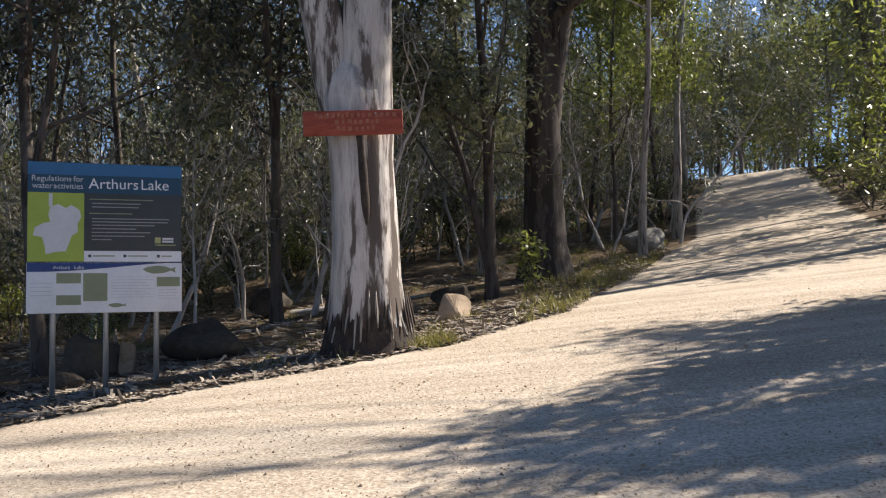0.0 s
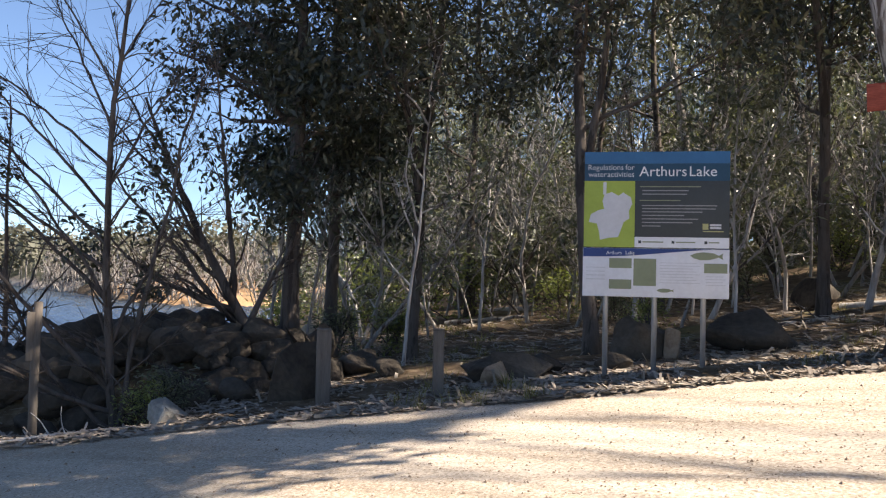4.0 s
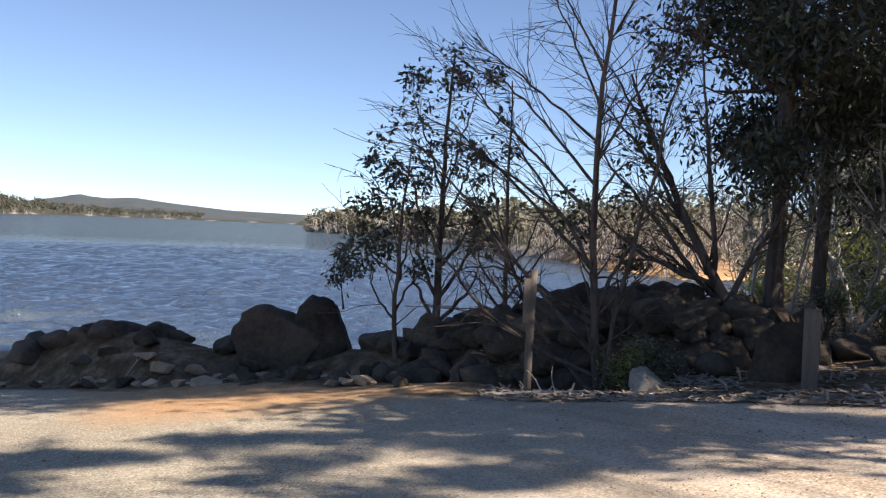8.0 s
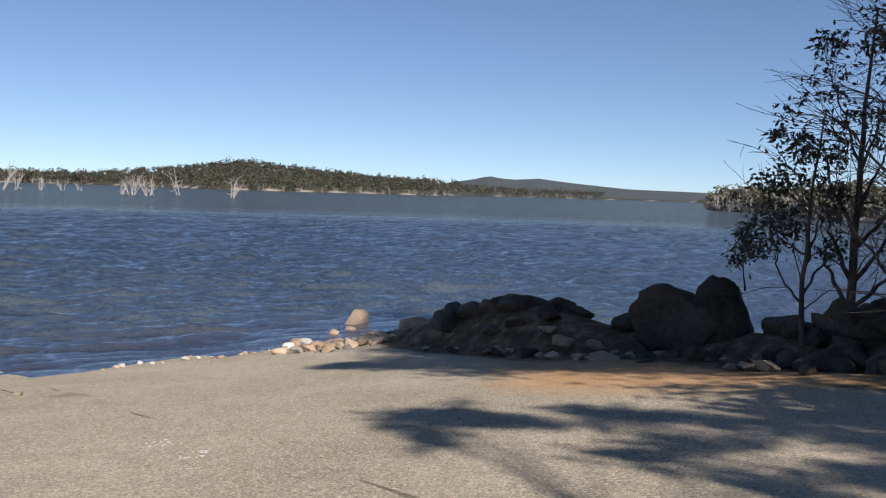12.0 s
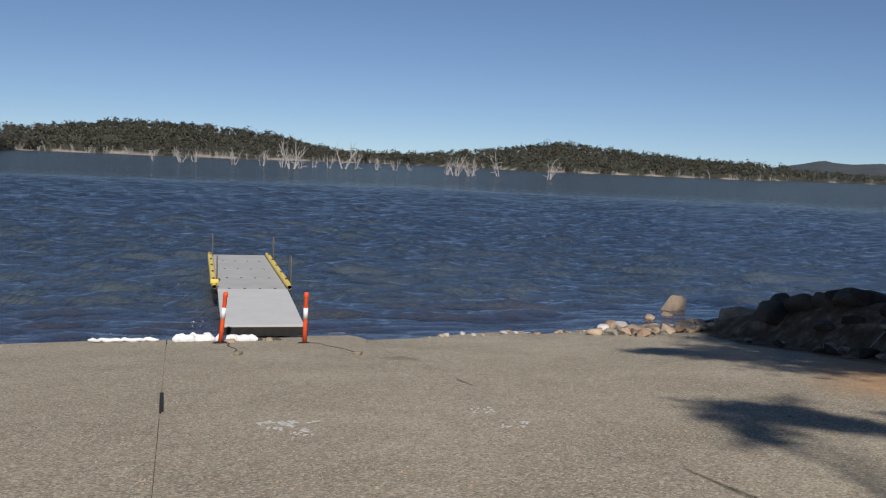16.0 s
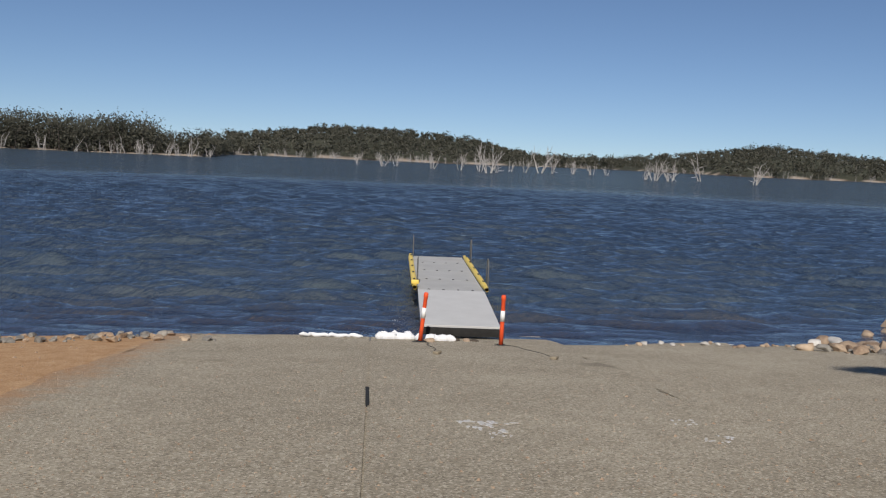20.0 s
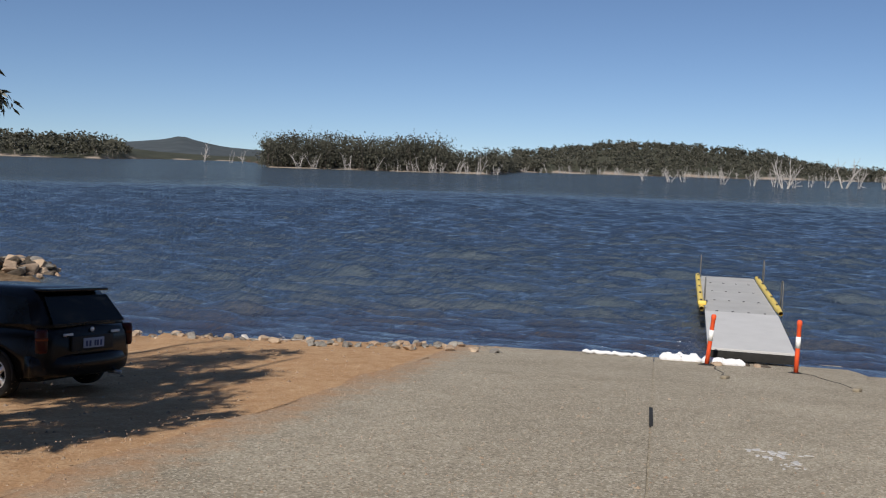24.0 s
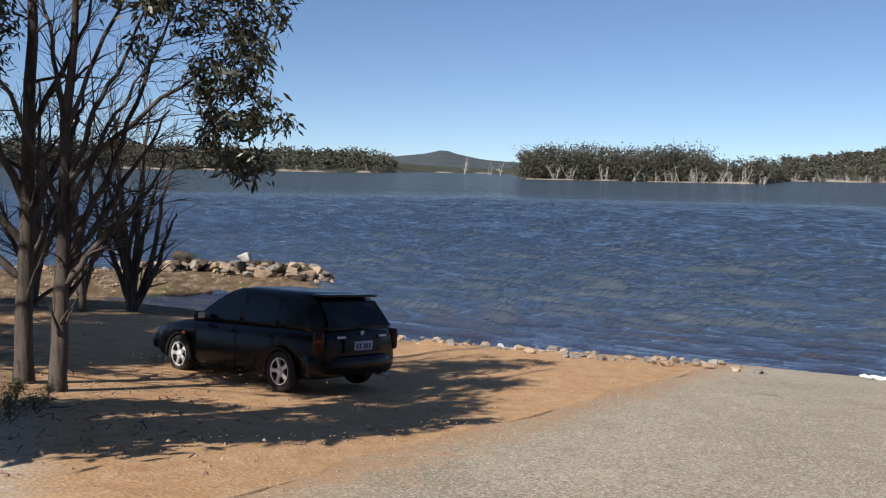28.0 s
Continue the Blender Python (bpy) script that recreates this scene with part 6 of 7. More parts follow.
# by the car, with the shade on the trunks put into near-black bark
swept_tree("gum_tree", 178.1, 12.8, "dark slim gum tree beside the parked car", GUM_BLACK, 81, 8.0, 0.12,
           ((0, 0.25, 8.0, 0.0), (0.3, -0.9, 5.2, -0.1), (0.4, 0.9, 5.6, 0.1), (0.25, -1.2, 3.6, -0.2), (0.3, 0.8, 4.0, 0.2), (0.2, -1.0, 2.6, -0.2), (0.2, 0.6, 2.9, 0.15)),
           ((-0.3, 4.2, 0.5), (-0.5, 3.6, 0.4), (-0.2, 4.8, 0.5), (0.2, 5.4, 0.5), (-0.5, 5.5, 0.5)), 12, per=200, leaf=0.14, wide=0.24)
swept_tree("gum_tree", 176.4, 12.2, "dark gum tree with drooping leaves leaning beside the parked car", GUM_BLACK, 82, 7.0, 0.115,
           ((0, 0.42, 6.2, -0.05), (0.3, 1.6, 5.2, 0.12), (0.3, 1.85, 3.55, 0.12), (0.28, 1.6, 2.9, 0.2), (0.42, 1.35, 4.9, 0.1), (0.36, 1.1, 4.2, 0.05), (0.5, 0.1, 5.8, -0.2), (0.4, -0.7, 4.6, -0.2), (0.24, 1.0, 2.3, 0.2), (0.55, 1.2, 5.6, 0.1), (0.45, 2.1, 4.4, 0.15)),
           ((1.75, 4.75, 0.42), (2.2, 4.65, 0.4), (2.35, 5.05, 0.34), (1.45, 5.1, 0.42), (2.3, 4.15, 0.36), (2.0, 4.25, 0.34), (2.35, 3.6, 0.38), (2.1, 3.35, 0.34), (2.45, 3.2, 0.34), (1.9, 2.9, 0.28), (2.25, 2.75, 0.26), (1.75, 5.3, 0.4), (1.1, 5.3, 0.3), (2.6, 5.3, 0.3), (1.6, 3.75, 0.2), (0.8, 5.0, 0.45), (0.3, 5.2, 0.45), (-0.5, 4.9, 0.45), (1.2, 4.6, 0.3)), 14, per=420, leaf=0.15, twig_len=0.8, wide=0.26)
stand("gum_tree", 189.5, 16.5, "dark gum tree with drooping leaves near the water", GUM_DARK, LEAF_SHADED, 83, tall=9.5, r=0.15, first=0.2, limbs=12, reach=0.3, twigs=7, leaves=16, leaf=0.19, clump=0.3)
swept_tree("bare_tree", 171.7, 25.0, "many-stemmed bare tree on the stony shore", GUM_BLACK, 85, 5.2, 0.16,
           ((0, -0.4, 5.0, 0.0), (0.05, 0.3, 5.4, -0.1), (0.05, 1.1, 4.4, 0.1), (0.05, -1.1, 4.0, -0.2), (0.1, 0.7, 3.6, 0.1), (0.3, -0.9, 4.4, -0.1), (0.3, 0.1, 4.9, 0.1), (0.04, 0.9, 2.6, 0.3), (0.2, -0.7, 2.9, -0.2)), (), 13, twig_len=1.0)
swept_tree("bare_tree", 174.6, 24.0, "bare grey tree on the stony shore", GUM_DARK, 86, 5.4, 0.11,
           ((0, -0.3, 5.4, 0.1), (0.1, -1.2, 4.6, -0.1), (0.1, 0.9, 4.8, 0.1), (0.2, -1.0, 3.4, -0.2), (0.2, 1.1, 3.4, 0.2), (0.3, 0.3, 5.0, 0.2)), ((-0.3, 4.6, 0.5), (0.5, 4.2, 0.4)), 16, per=100, twig_len=1.0)
swept_tree("bare_tree", 177.3, 25.0, "bare grey tree on the stony shore", GUM_DARK, 87, 5.8, 0.12,
           ((0, 0.3, 5.8, 0.1), (0.1, -1.2, 5.0, -0.1), (0.1, 1.1, 4.6, 0.1), (0.2, -1.2, 3.2, -0.2), (0.2, 1.3, 3.2, 0.2), (0.3, 0.6, 5.2, 0.2)), ((-0.3, 4.6, 0.6), (0.5, 3.8, 0.5)), 16, per=100, twig_len=1.0)

# ---- the forest ----
KINDS = [tree_meshes(90 + k, tall=13.0, r=0.09 + 0.015 * k, first=(0.38, 0.45, 0.32, 0.5)[k], limbs=(11, 10, 12, 9)[k], reach=0.23, twigs=7, leaves=14, leaf=0.21, clump=0.40, droop=0.9, fine=2, wide=0.27, sides=7) for k in range(4)]
placed = []


def scatter(n, az0, az1, d0, d1, gap, rng, tries=40, keep=None):
    """Places in a sector, no two nearer than gap."""
    out = []
    for k in range(n):
        for t in range(tries):
            az, d = rng.uniform(az0, az1), math.sqrt(rng.uniform(d0 * d0, d1 * d1))
            p = around(az, d)
            if road_mask(np.array([p.x]), np.array([p.y]))[0] > 0.02 or (keep and not keep(az, d)):
                continue
            if all((p.x - q.x) ** 2 + (p.y - q.y) ** 2 > gap * gap for q in placed):
                placed.append(p)
                out.append((az, d))
                break
    return out


def wood_only(az, d):
    return not (25 < az < 36 and d < 24) and d < float(table(NEAR, az)) - 2 and not (8 < az < 28 and d < 17)


rng = np.random.default_rng(33)
for k, (az, d) in enumerate(scatter(22, -28, 36, 22, 38, 3.2, rng, keep=wood_only) + scatter(120, -30, 38, 38, 95, 4.0, rng, keep=wood_only)):
    light = rng.uniform() < 0.16
    tree("gum_tree", KINDS[k % 4], az, d, (GUM_GREY, GUM_DARK, GUM_GREY, GUM_PALE if d > 40 else GUM_DARK)[rng.integers(0, 4)], LEAF_LIGHT if light else LEAF_DARK,
         "gum tree with fresh green leaves in the forest" if light else "gum tree with dull green leaves in the forest", rng.uniform(0, 360), rng.uniform(0.75, 1.35), group="gum trees in the forest")
# across the road and behind, where the long shadows come from
SUNWARD = (around(SUN_TURN, 1.0) + Vector((0, 0, math.tan(radians(SUN_UP))))).normalized()


def shade_gum(az, d, tall, r, shade, seed, label, leafy=LEAF_DARK, wobble=1.0, per=360, group="", lean=(0.0, 0.0)):
    """A tall gum whose leaf clumps hang where their shade falls on the ground: shade as (az, distance, size)."""
    rng = np.random.default_rng(seed)
    base = ground_at(az, d)
    e = thing("tall_gum_tree", base, 0, label, "tree", group)
    tp, tr = grow(rng, (0, 0, -0.3), (lean[0], lean[1], 1), tall, r, r * 0.12, 18, 0.012, 0.0)
    limbs, spots = [], []
    flat = Vector((SUNWARD.x, SUNWARD.y)).normalized()
    for a, q, size in shade:
        g = ground_at(a, q)
        k = (base.xy - g.xy).dot(flat) + rng.normal() * wobble
        c = np.array(g + SUNWARD * (max(k, 1.0) / SUNWARD.xy.length) - base)
        i = int(np.clip(np.searchsorted(tp[:, 2], c[2] - 1.2 - 0.5 * np.hypot(*c[:2])), 3, 16))
        way = c - tp[i]
        p, rad = grow(rng, tp[i], way + np.array([0, 0, 0.3]), float(np.linalg.norm(way)), max(tr[i] * 0.3, 0.02), 0.012, 8, 0.05, 0.0)
        limbs.append(tube(p, rad, 6))
        for t in range(7):
            o = c + rng.normal(size=3) * size * 0.48
            w, wr = grow(rng, p[-2], o - p[-2], float(np.linalg.norm(o - p[-2])), 0.02, 0.004, 4, 0.1, 0)
            limbs.append(tube(w, wr, 4))
            spots.append(o + rng.normal(size=(int(per * size * size / 2) + 4, 3)) * size * 0.34)
    part("trunk", quads_mesh("trunk", *tube(tp, tr, 12)), GUM_GREY, e)
    part("branch_frame", quads_mesh("branch_frame", *join_tubes(limbs)), GUM_GREY, e)
    part("crown", quads_mesh("crown", *leaf_quads(rng, np.concatenate(spots), 0.24, 0.5, 0.42)), leafy, e, smooth=False)


shade_gum(-65.0, 11.0, 14.5, 0.12, ((88.4, 11.1, 0.5), (85.6, 11.2, 0.4), (83.4, 10.6, 0.4), (86.6, 9.6, 0.40), (81.1, 10.2, 0.35), (73.7, 8.4, 0.4), (70.9, 9.2, 0.45), (74.6, 10.6, 0.4), (77.7, 11.2, 0.35), (68.4, 10.0, 0.4), (71.5, 10.7, 0.4), (66.1, 7.4, 0.4)),
          301, "tall leaning gum tree with a high open crown across the road", group="tall gums across the road", lean=(-0.13, 0.27))
shade_gum(-64.0, 14.0, 15.0, 0.12, ((62.6, 7.9, 0.40), (58.3, 7.8, 0.4), (61.2, 9.3, 0.45), (56.8, 8.8, 0.4), (53.0, 8.1, 0.4), (64.5, 10.7, 0.45), (59.0, 10.4, 0.45), (54.4, 10.1, 0.5), (49.7, 9.2, 0.45), (46.3, 9.8, 0.5), (41, 9.4, 0.5), (38, 9.8, 0.4)),
          302, "tall leaning gum tree with a high open crown across the road", group="tall gums across the road", lean=(-0.15, 0.36))
shade_gum(-58.0, 18.0, 17.5, 0.12, ((40.8, 10.2, 0.30), (37.8, 9.8, 0.35), (34.9, 9.9, 0.30), (31.9, 10.2, 0.30), (29.4, 10.6, 0.30), (44.3, 10.0, 0.35), (47.0, 10.6, 0.35), (51.2, 10.2, 0.35), (57.3, 11.0, 0.35), (60.6, 11.1, 0.35), (63.5, 12.4, 0.40), (26.5, 10.9, 0.3), (42, 11.3, 0.45), (37, 11.2, 0.45), (32.5, 11.3, 0.4)),
          305, "tall leaning gum tree with a high open crown across the road", group="tall gums across the road", lean=(-0.155, 0.335))
# unseen tree, added upsun to shade the boulders, posts and verge
shade_gum(-37.0, 28.0, 25.0, 0.3, ((15.0, 13.9, 0.7), (21.0, 13.4, 0.7), (18.0, 13.2, 0.6), (25.0, 13.2, 0.6), (28.0, 12.9, 0.5), (31.0, 12.9, 0.5), (12.0, 13.9, 0.5), (34.0, 12.4, 0.5), (23.0, 14.6, 0.6), (17.5, 15.2, 0.6), (37.5, 12.8, 0.6), (40.5, 12.9, 0.6), (43.0, 13.4, 0.6), (46.0, 13.6, 0.6), (49.5, 13.2, 0.6), (52.5, 13.8, 0.6), (56.8, 13.6, 0.6), (60.0, 14.2, 0.6)),
          306, "unseen tall gum tree beyond the road, added to shade the verge", group="tall gums across the road")
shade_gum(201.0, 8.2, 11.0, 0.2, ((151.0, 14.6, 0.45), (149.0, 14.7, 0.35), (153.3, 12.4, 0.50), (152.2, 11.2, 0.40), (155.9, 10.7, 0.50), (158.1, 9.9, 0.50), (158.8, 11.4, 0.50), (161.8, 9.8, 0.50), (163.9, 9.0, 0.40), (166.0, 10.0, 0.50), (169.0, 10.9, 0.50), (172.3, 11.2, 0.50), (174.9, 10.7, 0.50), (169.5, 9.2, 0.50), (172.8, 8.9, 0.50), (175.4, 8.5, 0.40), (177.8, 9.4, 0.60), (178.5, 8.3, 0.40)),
          303, "leafy gum tree shading the parked car", LEAF_SHADED, 0.5, 560, "gums shading the car")
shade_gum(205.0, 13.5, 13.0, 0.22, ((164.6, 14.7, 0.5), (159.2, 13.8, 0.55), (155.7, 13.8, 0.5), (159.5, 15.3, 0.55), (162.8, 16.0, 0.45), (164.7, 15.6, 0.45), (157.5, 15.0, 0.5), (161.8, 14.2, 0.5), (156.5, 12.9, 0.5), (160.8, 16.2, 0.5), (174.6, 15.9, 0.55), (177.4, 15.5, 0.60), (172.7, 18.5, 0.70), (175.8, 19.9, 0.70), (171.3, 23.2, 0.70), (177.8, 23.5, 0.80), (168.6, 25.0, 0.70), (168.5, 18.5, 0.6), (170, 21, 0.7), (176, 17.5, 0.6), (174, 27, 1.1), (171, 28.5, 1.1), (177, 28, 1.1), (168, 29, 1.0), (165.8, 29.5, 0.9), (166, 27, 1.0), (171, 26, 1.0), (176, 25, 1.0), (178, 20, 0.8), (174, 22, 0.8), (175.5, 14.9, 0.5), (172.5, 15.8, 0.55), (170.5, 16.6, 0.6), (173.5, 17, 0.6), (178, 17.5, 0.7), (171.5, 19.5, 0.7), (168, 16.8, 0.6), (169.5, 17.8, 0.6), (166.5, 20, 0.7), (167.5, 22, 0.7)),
          304, "leafy gum tree shading the parked car", LEAF_SHADED, 0.5, 560, "gums shading the car")
for k, (az, d) in enumerate(scatter(20, -100, -38, 27, 60, 4, rng) + scatter(16, 202, 258, 14, 40, 5, rng)):
    tree("gum_tree", KINDS[k % 4], az, d, GUM_GREY, LEAF_DARK, "gum tree with dull green leaves in the forest", rng.uniform(0, 360), rng.uniform(0.6, 0.9), group="gum trees in the forest")

SHADE = tree_meshes(97, tall=9.0, r=0.13, first=0.2, limbs=17, reach=0.27, twigs=7, leaves=30, leaf=0.24, clump=0.36, fine=2, wide=0.36, up=0.6)
for az, d, sc, tr in ((-39.5, 14.6, 0.72, 0), (-47, 15.6, 0.95, 90), (-42, 18.6, 0.95, 200), (-45.5, 12.7, 0.62, 300)):
    tree("gum_tree", SHADE, az, d, GUM_GREY, LEAF_DARK, "dense low gum tree beside the road", tr, sc, group="dense gums beside the road")

# the dark wood that closes the road beyond its crest and along its far side
for k, (az, d) in enumerate(scatter(34, -31, -13, 66, 105, 3.5, rng) + scatter(20, -33, -24.5, 27, 62, 3.0, rng)):
    tree("gum_tree", KINDS[k % 4], az, d, (GUM_GREY, GUM_DARK)[k % 2], LEAF_DARK, "dull green gum tree in the wood beyond the road", rng.uniform(0, 360), rng.uniform(0.85, 1.3), group="gum trees in the forest")

# small bushy gums that close the view between the trunks, and small trees on the right-hand verge
LOW = [tree_meshes(100 + k, tall=5.0, r=0.06, first=0.06, limbs=14, reach=0.30, twigs=6, leaves=9, leaf=0.15, clump=0.28, droop=0.6, fine=2, wide=0.32, sides=5, up=0.8) for k in range(2)]
for k, (az, d) in enumerate(scatter(95, -21, 38, 28, 80, 2.2, rng, keep=wood_only)):
    tree("young_gum_tree", LOW[k % 2], az, d, GUM_GREY, LEAF_LIGHT if k % 4 == 0 else LEAF_DARK, "bushy young gum tree in the forest", rng.uniform(0, 360), rng.uniform(0.7, 1.5), group="young gums in the forest")
for k, (az, d, sc) in enumerate(((-27.6, 29, 1.7), (-26, 36, 1.9), (-24.8, 44, 1.6), (-29, 40, 2.0), (-31.5, 25, 1.5), (-23.2, 52, 2.2), (-21, 66, 2.0), (-19.5, 70, 2.1), (-18, 68, 2.0), (-16.8, 64, 1.9), (-22.4, 60, 2.2), (-20.2, 76, 2.4), (-17.2, 78, 2.4))):
    tree("young_gum_tree", LOW[k % 2], az, d, GUM_GREY, LEAF_DARK, "bushy young gum tree beside the road", k * 70, sc, group="young gums beside the road")

# crooked pale-limbed young gums, and a deep belt of bushy ones behind
CROOKED = [tree_meshes(130 + k, tall=6.5, r=0.055, first=0.16, limbs=9, reach=0.34, twigs=6, leaves=(0, 3, 6)[k], leaf=0.17, clump=0.2, droop=0.9, fine=2, sides=6, lean=((0.3, 0.1), (-0.25, 0.2), (0.1, -0.2))[k], wander=0.26, sway=0.13, up=0.9) for k in range(3)]
for k, (az, d) in enumerate(scatter(130, -15, 39, 16.5, 42, 1.3, rng, keep=lambda a, b: not (-15 < a < 3 and b < 24) and b < float(table(NEAR, a)) - 1 and not (25 < a < 36 and b < 22) and not (7 < a < 27 and b < 16.5))):
    tree("young_gum_tree", CROOKED[k % 3], az, d, (GUM_PALE, GUM_GREY, DEAD_WOOD)[k % 3], LEAF_LIGHT if k % 5 == 0 else LEAF_DARK, "crooked pale-limbed young gum tree in the undergrowth", rng.uniform(0, 360), rng.uniform(0.6, 1.25), group="crooked gums in the undergrowth")
for k, (az, d) in enumerate(scatter(120, -22, 36, 55, 105, 2.4, rng, keep=wood_only)):
    tree("young_gum_tree", LOW[k % 2], az, d, GUM_GREY, LEAF_DARK, "bushy young gum tree deep in the forest", rng.uniform(0, 360), rng.uniform(1.2, 2.4), group="young gums in the forest")

# thin bare stems and bushes under the trees
STICKS = [tree_meshes(110 + k, tall=5.2, r=0.032, first=0.22, limbs=9, reach=0.30, twigs=5, leaves=(0, 0, 3)[k], leaf=0.16, clump=0.16, fine=1, sides=5, lean=((0.2, 0.1), (-0.3, 0.1), (0.05, -0.1))[k], wander=0.16, up=1.2) for k in range(3)]
placed = []
for k, (az, d) in enumerate(scatter(210, -16, 44, 14.5, 48, 1.1, rng, keep=lambda a, b: not (-15 < a < 3 and b < 27) and b < float(table(NEAR, a)) - 1 and not (26 < a < 35 and b < 20) and not (7 < a < 27 and b < 15))):
    tree("sapling", STICKS[k % 3], az, d, (GUM_GREY, GUM_GREY, GUM_PALE)[k % 3], LEAF_DARK, "thin pale bare sapling in the undergrowth", rng.uniform(0, 360), rng.uniform(0.7, 1.5), group="saplings in the undergrowth")
BUSH = [tree_meshes(120 + k, tall=1.0, r=0.02, first=0.08, limbs=10, reach=0.7, twigs=5, leaves=10, leaf=0.09, clump=0.12, fine=1, sides=4, up=0.9, droop=-0.1) for k in range(2)]
placed = []
for k, (az, d) in enumerate(scatter(110, -30, 44, 15.5, 48, 1.2, rng, keep=lambda a, b: not (-15 < a < 4 and b < 28) and b < float(table(NEAR, a)) - 1 and not (27 < a < 34 and b < 18) and not (7 < a < 27 and b < 15.5))):
    tree("bush", BUSH[k % 2], az, d, GUM_DARK, LEAF_LIGHT if k % 7 == 0 else LEAF_DARK, "low leafy bush on the forest floor", rng.uniform(0, 360), rng.uniform(0.6, 1.5) * (1.0 if d < 24 else 1.7), "bush", "bushes on the forest floor")
for az, d, sc in ((-25.5, 30, 1.8), (-24, 36, 1.8), (-27, 27, 1.5), (-15.2, 31, 1.4), (-22.6, 41, 1.6), (36.5, 17.5, 0.9), (35.6, 17.8, 0.8), (50.5, 12.9, 0.6), (49.8, 13.2, 0.8)):
    tree("bush", BUSH[int(az) % 2], az, d, GUM_DARK, LEAF_LIGHT, "low leafy bush beside the road", az * 9, sc, "bush", "bushes on the forest floor")

for az, d, sc in ((178.6, 10.6, 0.3), (177.6, 10.2, 0.22), (176.9, 11.0, 0.22), (179.0, 9.6, 0.3)):
    tree("bush", BUSH[int(az) % 2], az, d, GUM_DARK, LEAF_SHADED, "low dark scrub under the trees by the car", az * 9, sc, "bush", "scrub by the car")


# ---- far shores ----
def far_stand(rng, spots, tall, leaves, leaf, spread, n=5, low=0.5):
    """Joined canopy and trunks of many far trees."""
    lv, tubes = [], []
    for (x, y, z) in spots:
        h = tall * rng.choice((0.55, 0.75, 0.9, 1.0, 1.25)) * rng.uniform(0.85, 1.1)
        c = np.stack([rng.normal(size=n) * h * 0.16, rng.normal(size=n) * h * 0.16, h * rng.uniform(low, 0.98, n)], 1)
        pts = np.repeat(c, leaves // n, axis=0) + rng.normal(size=(leaves // n * n, 3)) * h * spread * np.array([1, 1, 0.7])
        lv.append(pts + np.array([x, y, z]))
        p = np.array([[x, y, z - 0.5], [x + rng.normal() * 0.3, y + rng.normal() * 0.3, z + h * 0.45], [x + c[0, 0], y + c[0, 1], z + h * 0.8]])
        tubes.append(tube(p, [h * 0.012, h * 0.009, h * 0.004], 3))
    return leaf_quads(rng, np.concatenate(lv), leaf, 0.1, 0.75), join_tubes(tubes)


def far_forest(name, label, spots, tall, leaves, leaf, spread=0.085, bark=GUM_GREY, seed=1, leafy=LEAF_FAR, n=5, low=0.5):
    r = np.random.default_rng(seed)
    (v, q), (tv, tq) = far_stand(r, spots, tall, leaves, leaf, spread, n, low)
    e = thing(name, (0, 0, 0), 0, label, "forest", kind="stuff")
    part("canopy", quads_mesh("canopy", v, q), leafy, e, smooth=False)
    part("trunks", quads_mesh("trunks", tv, tq), bark, e)


def shore_spots(rng, n, az0, az1, depth, lift=0.0, near_bias=1.0):
    az = rng.uniform(az0, az1, n)
    off = rng.uniform(0, 1, n) ** near_bias * depth + 4
    d = table(FAR, az) + off
    x, y = -np.sin(np.radians(az)) * d, np.cos(np.radians(az)) * d
    z = land(x, y)[0] + soft_noise(x, y, 170, 3) * 5 * np.clip((off - 60) / 200, 0, 1)
    return np.stack([x, y, z + lift], 1)


rf = np.random.default_rng(44)
far_forest("peninsula_forest", "dull green gum forest on the low peninsula", np.concatenate([shore_spots(rf, 200, 136.5, 147.6, 25), shore_spots(rf, 260, 136.5, 147.6, 90)]), 15.0, 160, 1.0, 0.10, GUM_DARK, 2, n=10, low=0.12)
far_forest("peninsula_end_forest", "lower gum forest at the end of the peninsula", shore_spots(rf, 170, 131.8, 137.0, 70), 10.5, 120, 1.0, 0.11, GUM_DARK, 22, n=9, low=0.12)
far_forest("shore_forest", "low forest where the peninsula joins the hill", shore_spots(rf, 90, 130.6, 133.6, 60), 9.5, 60, 1.5, bark=GUM_DARK, seed=12)
far_forest("hill_forest", "dark green forest on the hill across the lake", np.concatenate([shore_spots(rf, 1500, 87, 108.5, 520), shore_spots(rf, 1700, 110, 132.5, 520)]), 9.5, 30, 2.3, 0.13, seed=3)
far_forest("low_shore_forest", "low forest along the far shore", np.concatenate([shore_spots(rf, 900, 155.5, 180, 200), shore_spots(rf, 200, 108, 112, 200), shore_spots(rf, 330, 76.5, 88, 300)]), 14.0, 30, 2.8, 0.11, seed=4)
far_forest("point_forest", "gum forest on the point across the bay", np.concatenate([shore_spots(rf, 330, 57, 70.0, 60), shore_spots(rf, 120, 64, 70.1, 18)]), 7.5, 40, 1.3, seed=5, leafy=LEAF_FAR_LIT)
far_forest("bay_forest", "grey-green forest behind the bay", shore_spots(rf, 320, 37, 58, 90, near_bias=0.8), 6.5, 40, 0.75, 0.10, GUM_GREY, seed=6, leafy=LEAF_FAR_LIT)


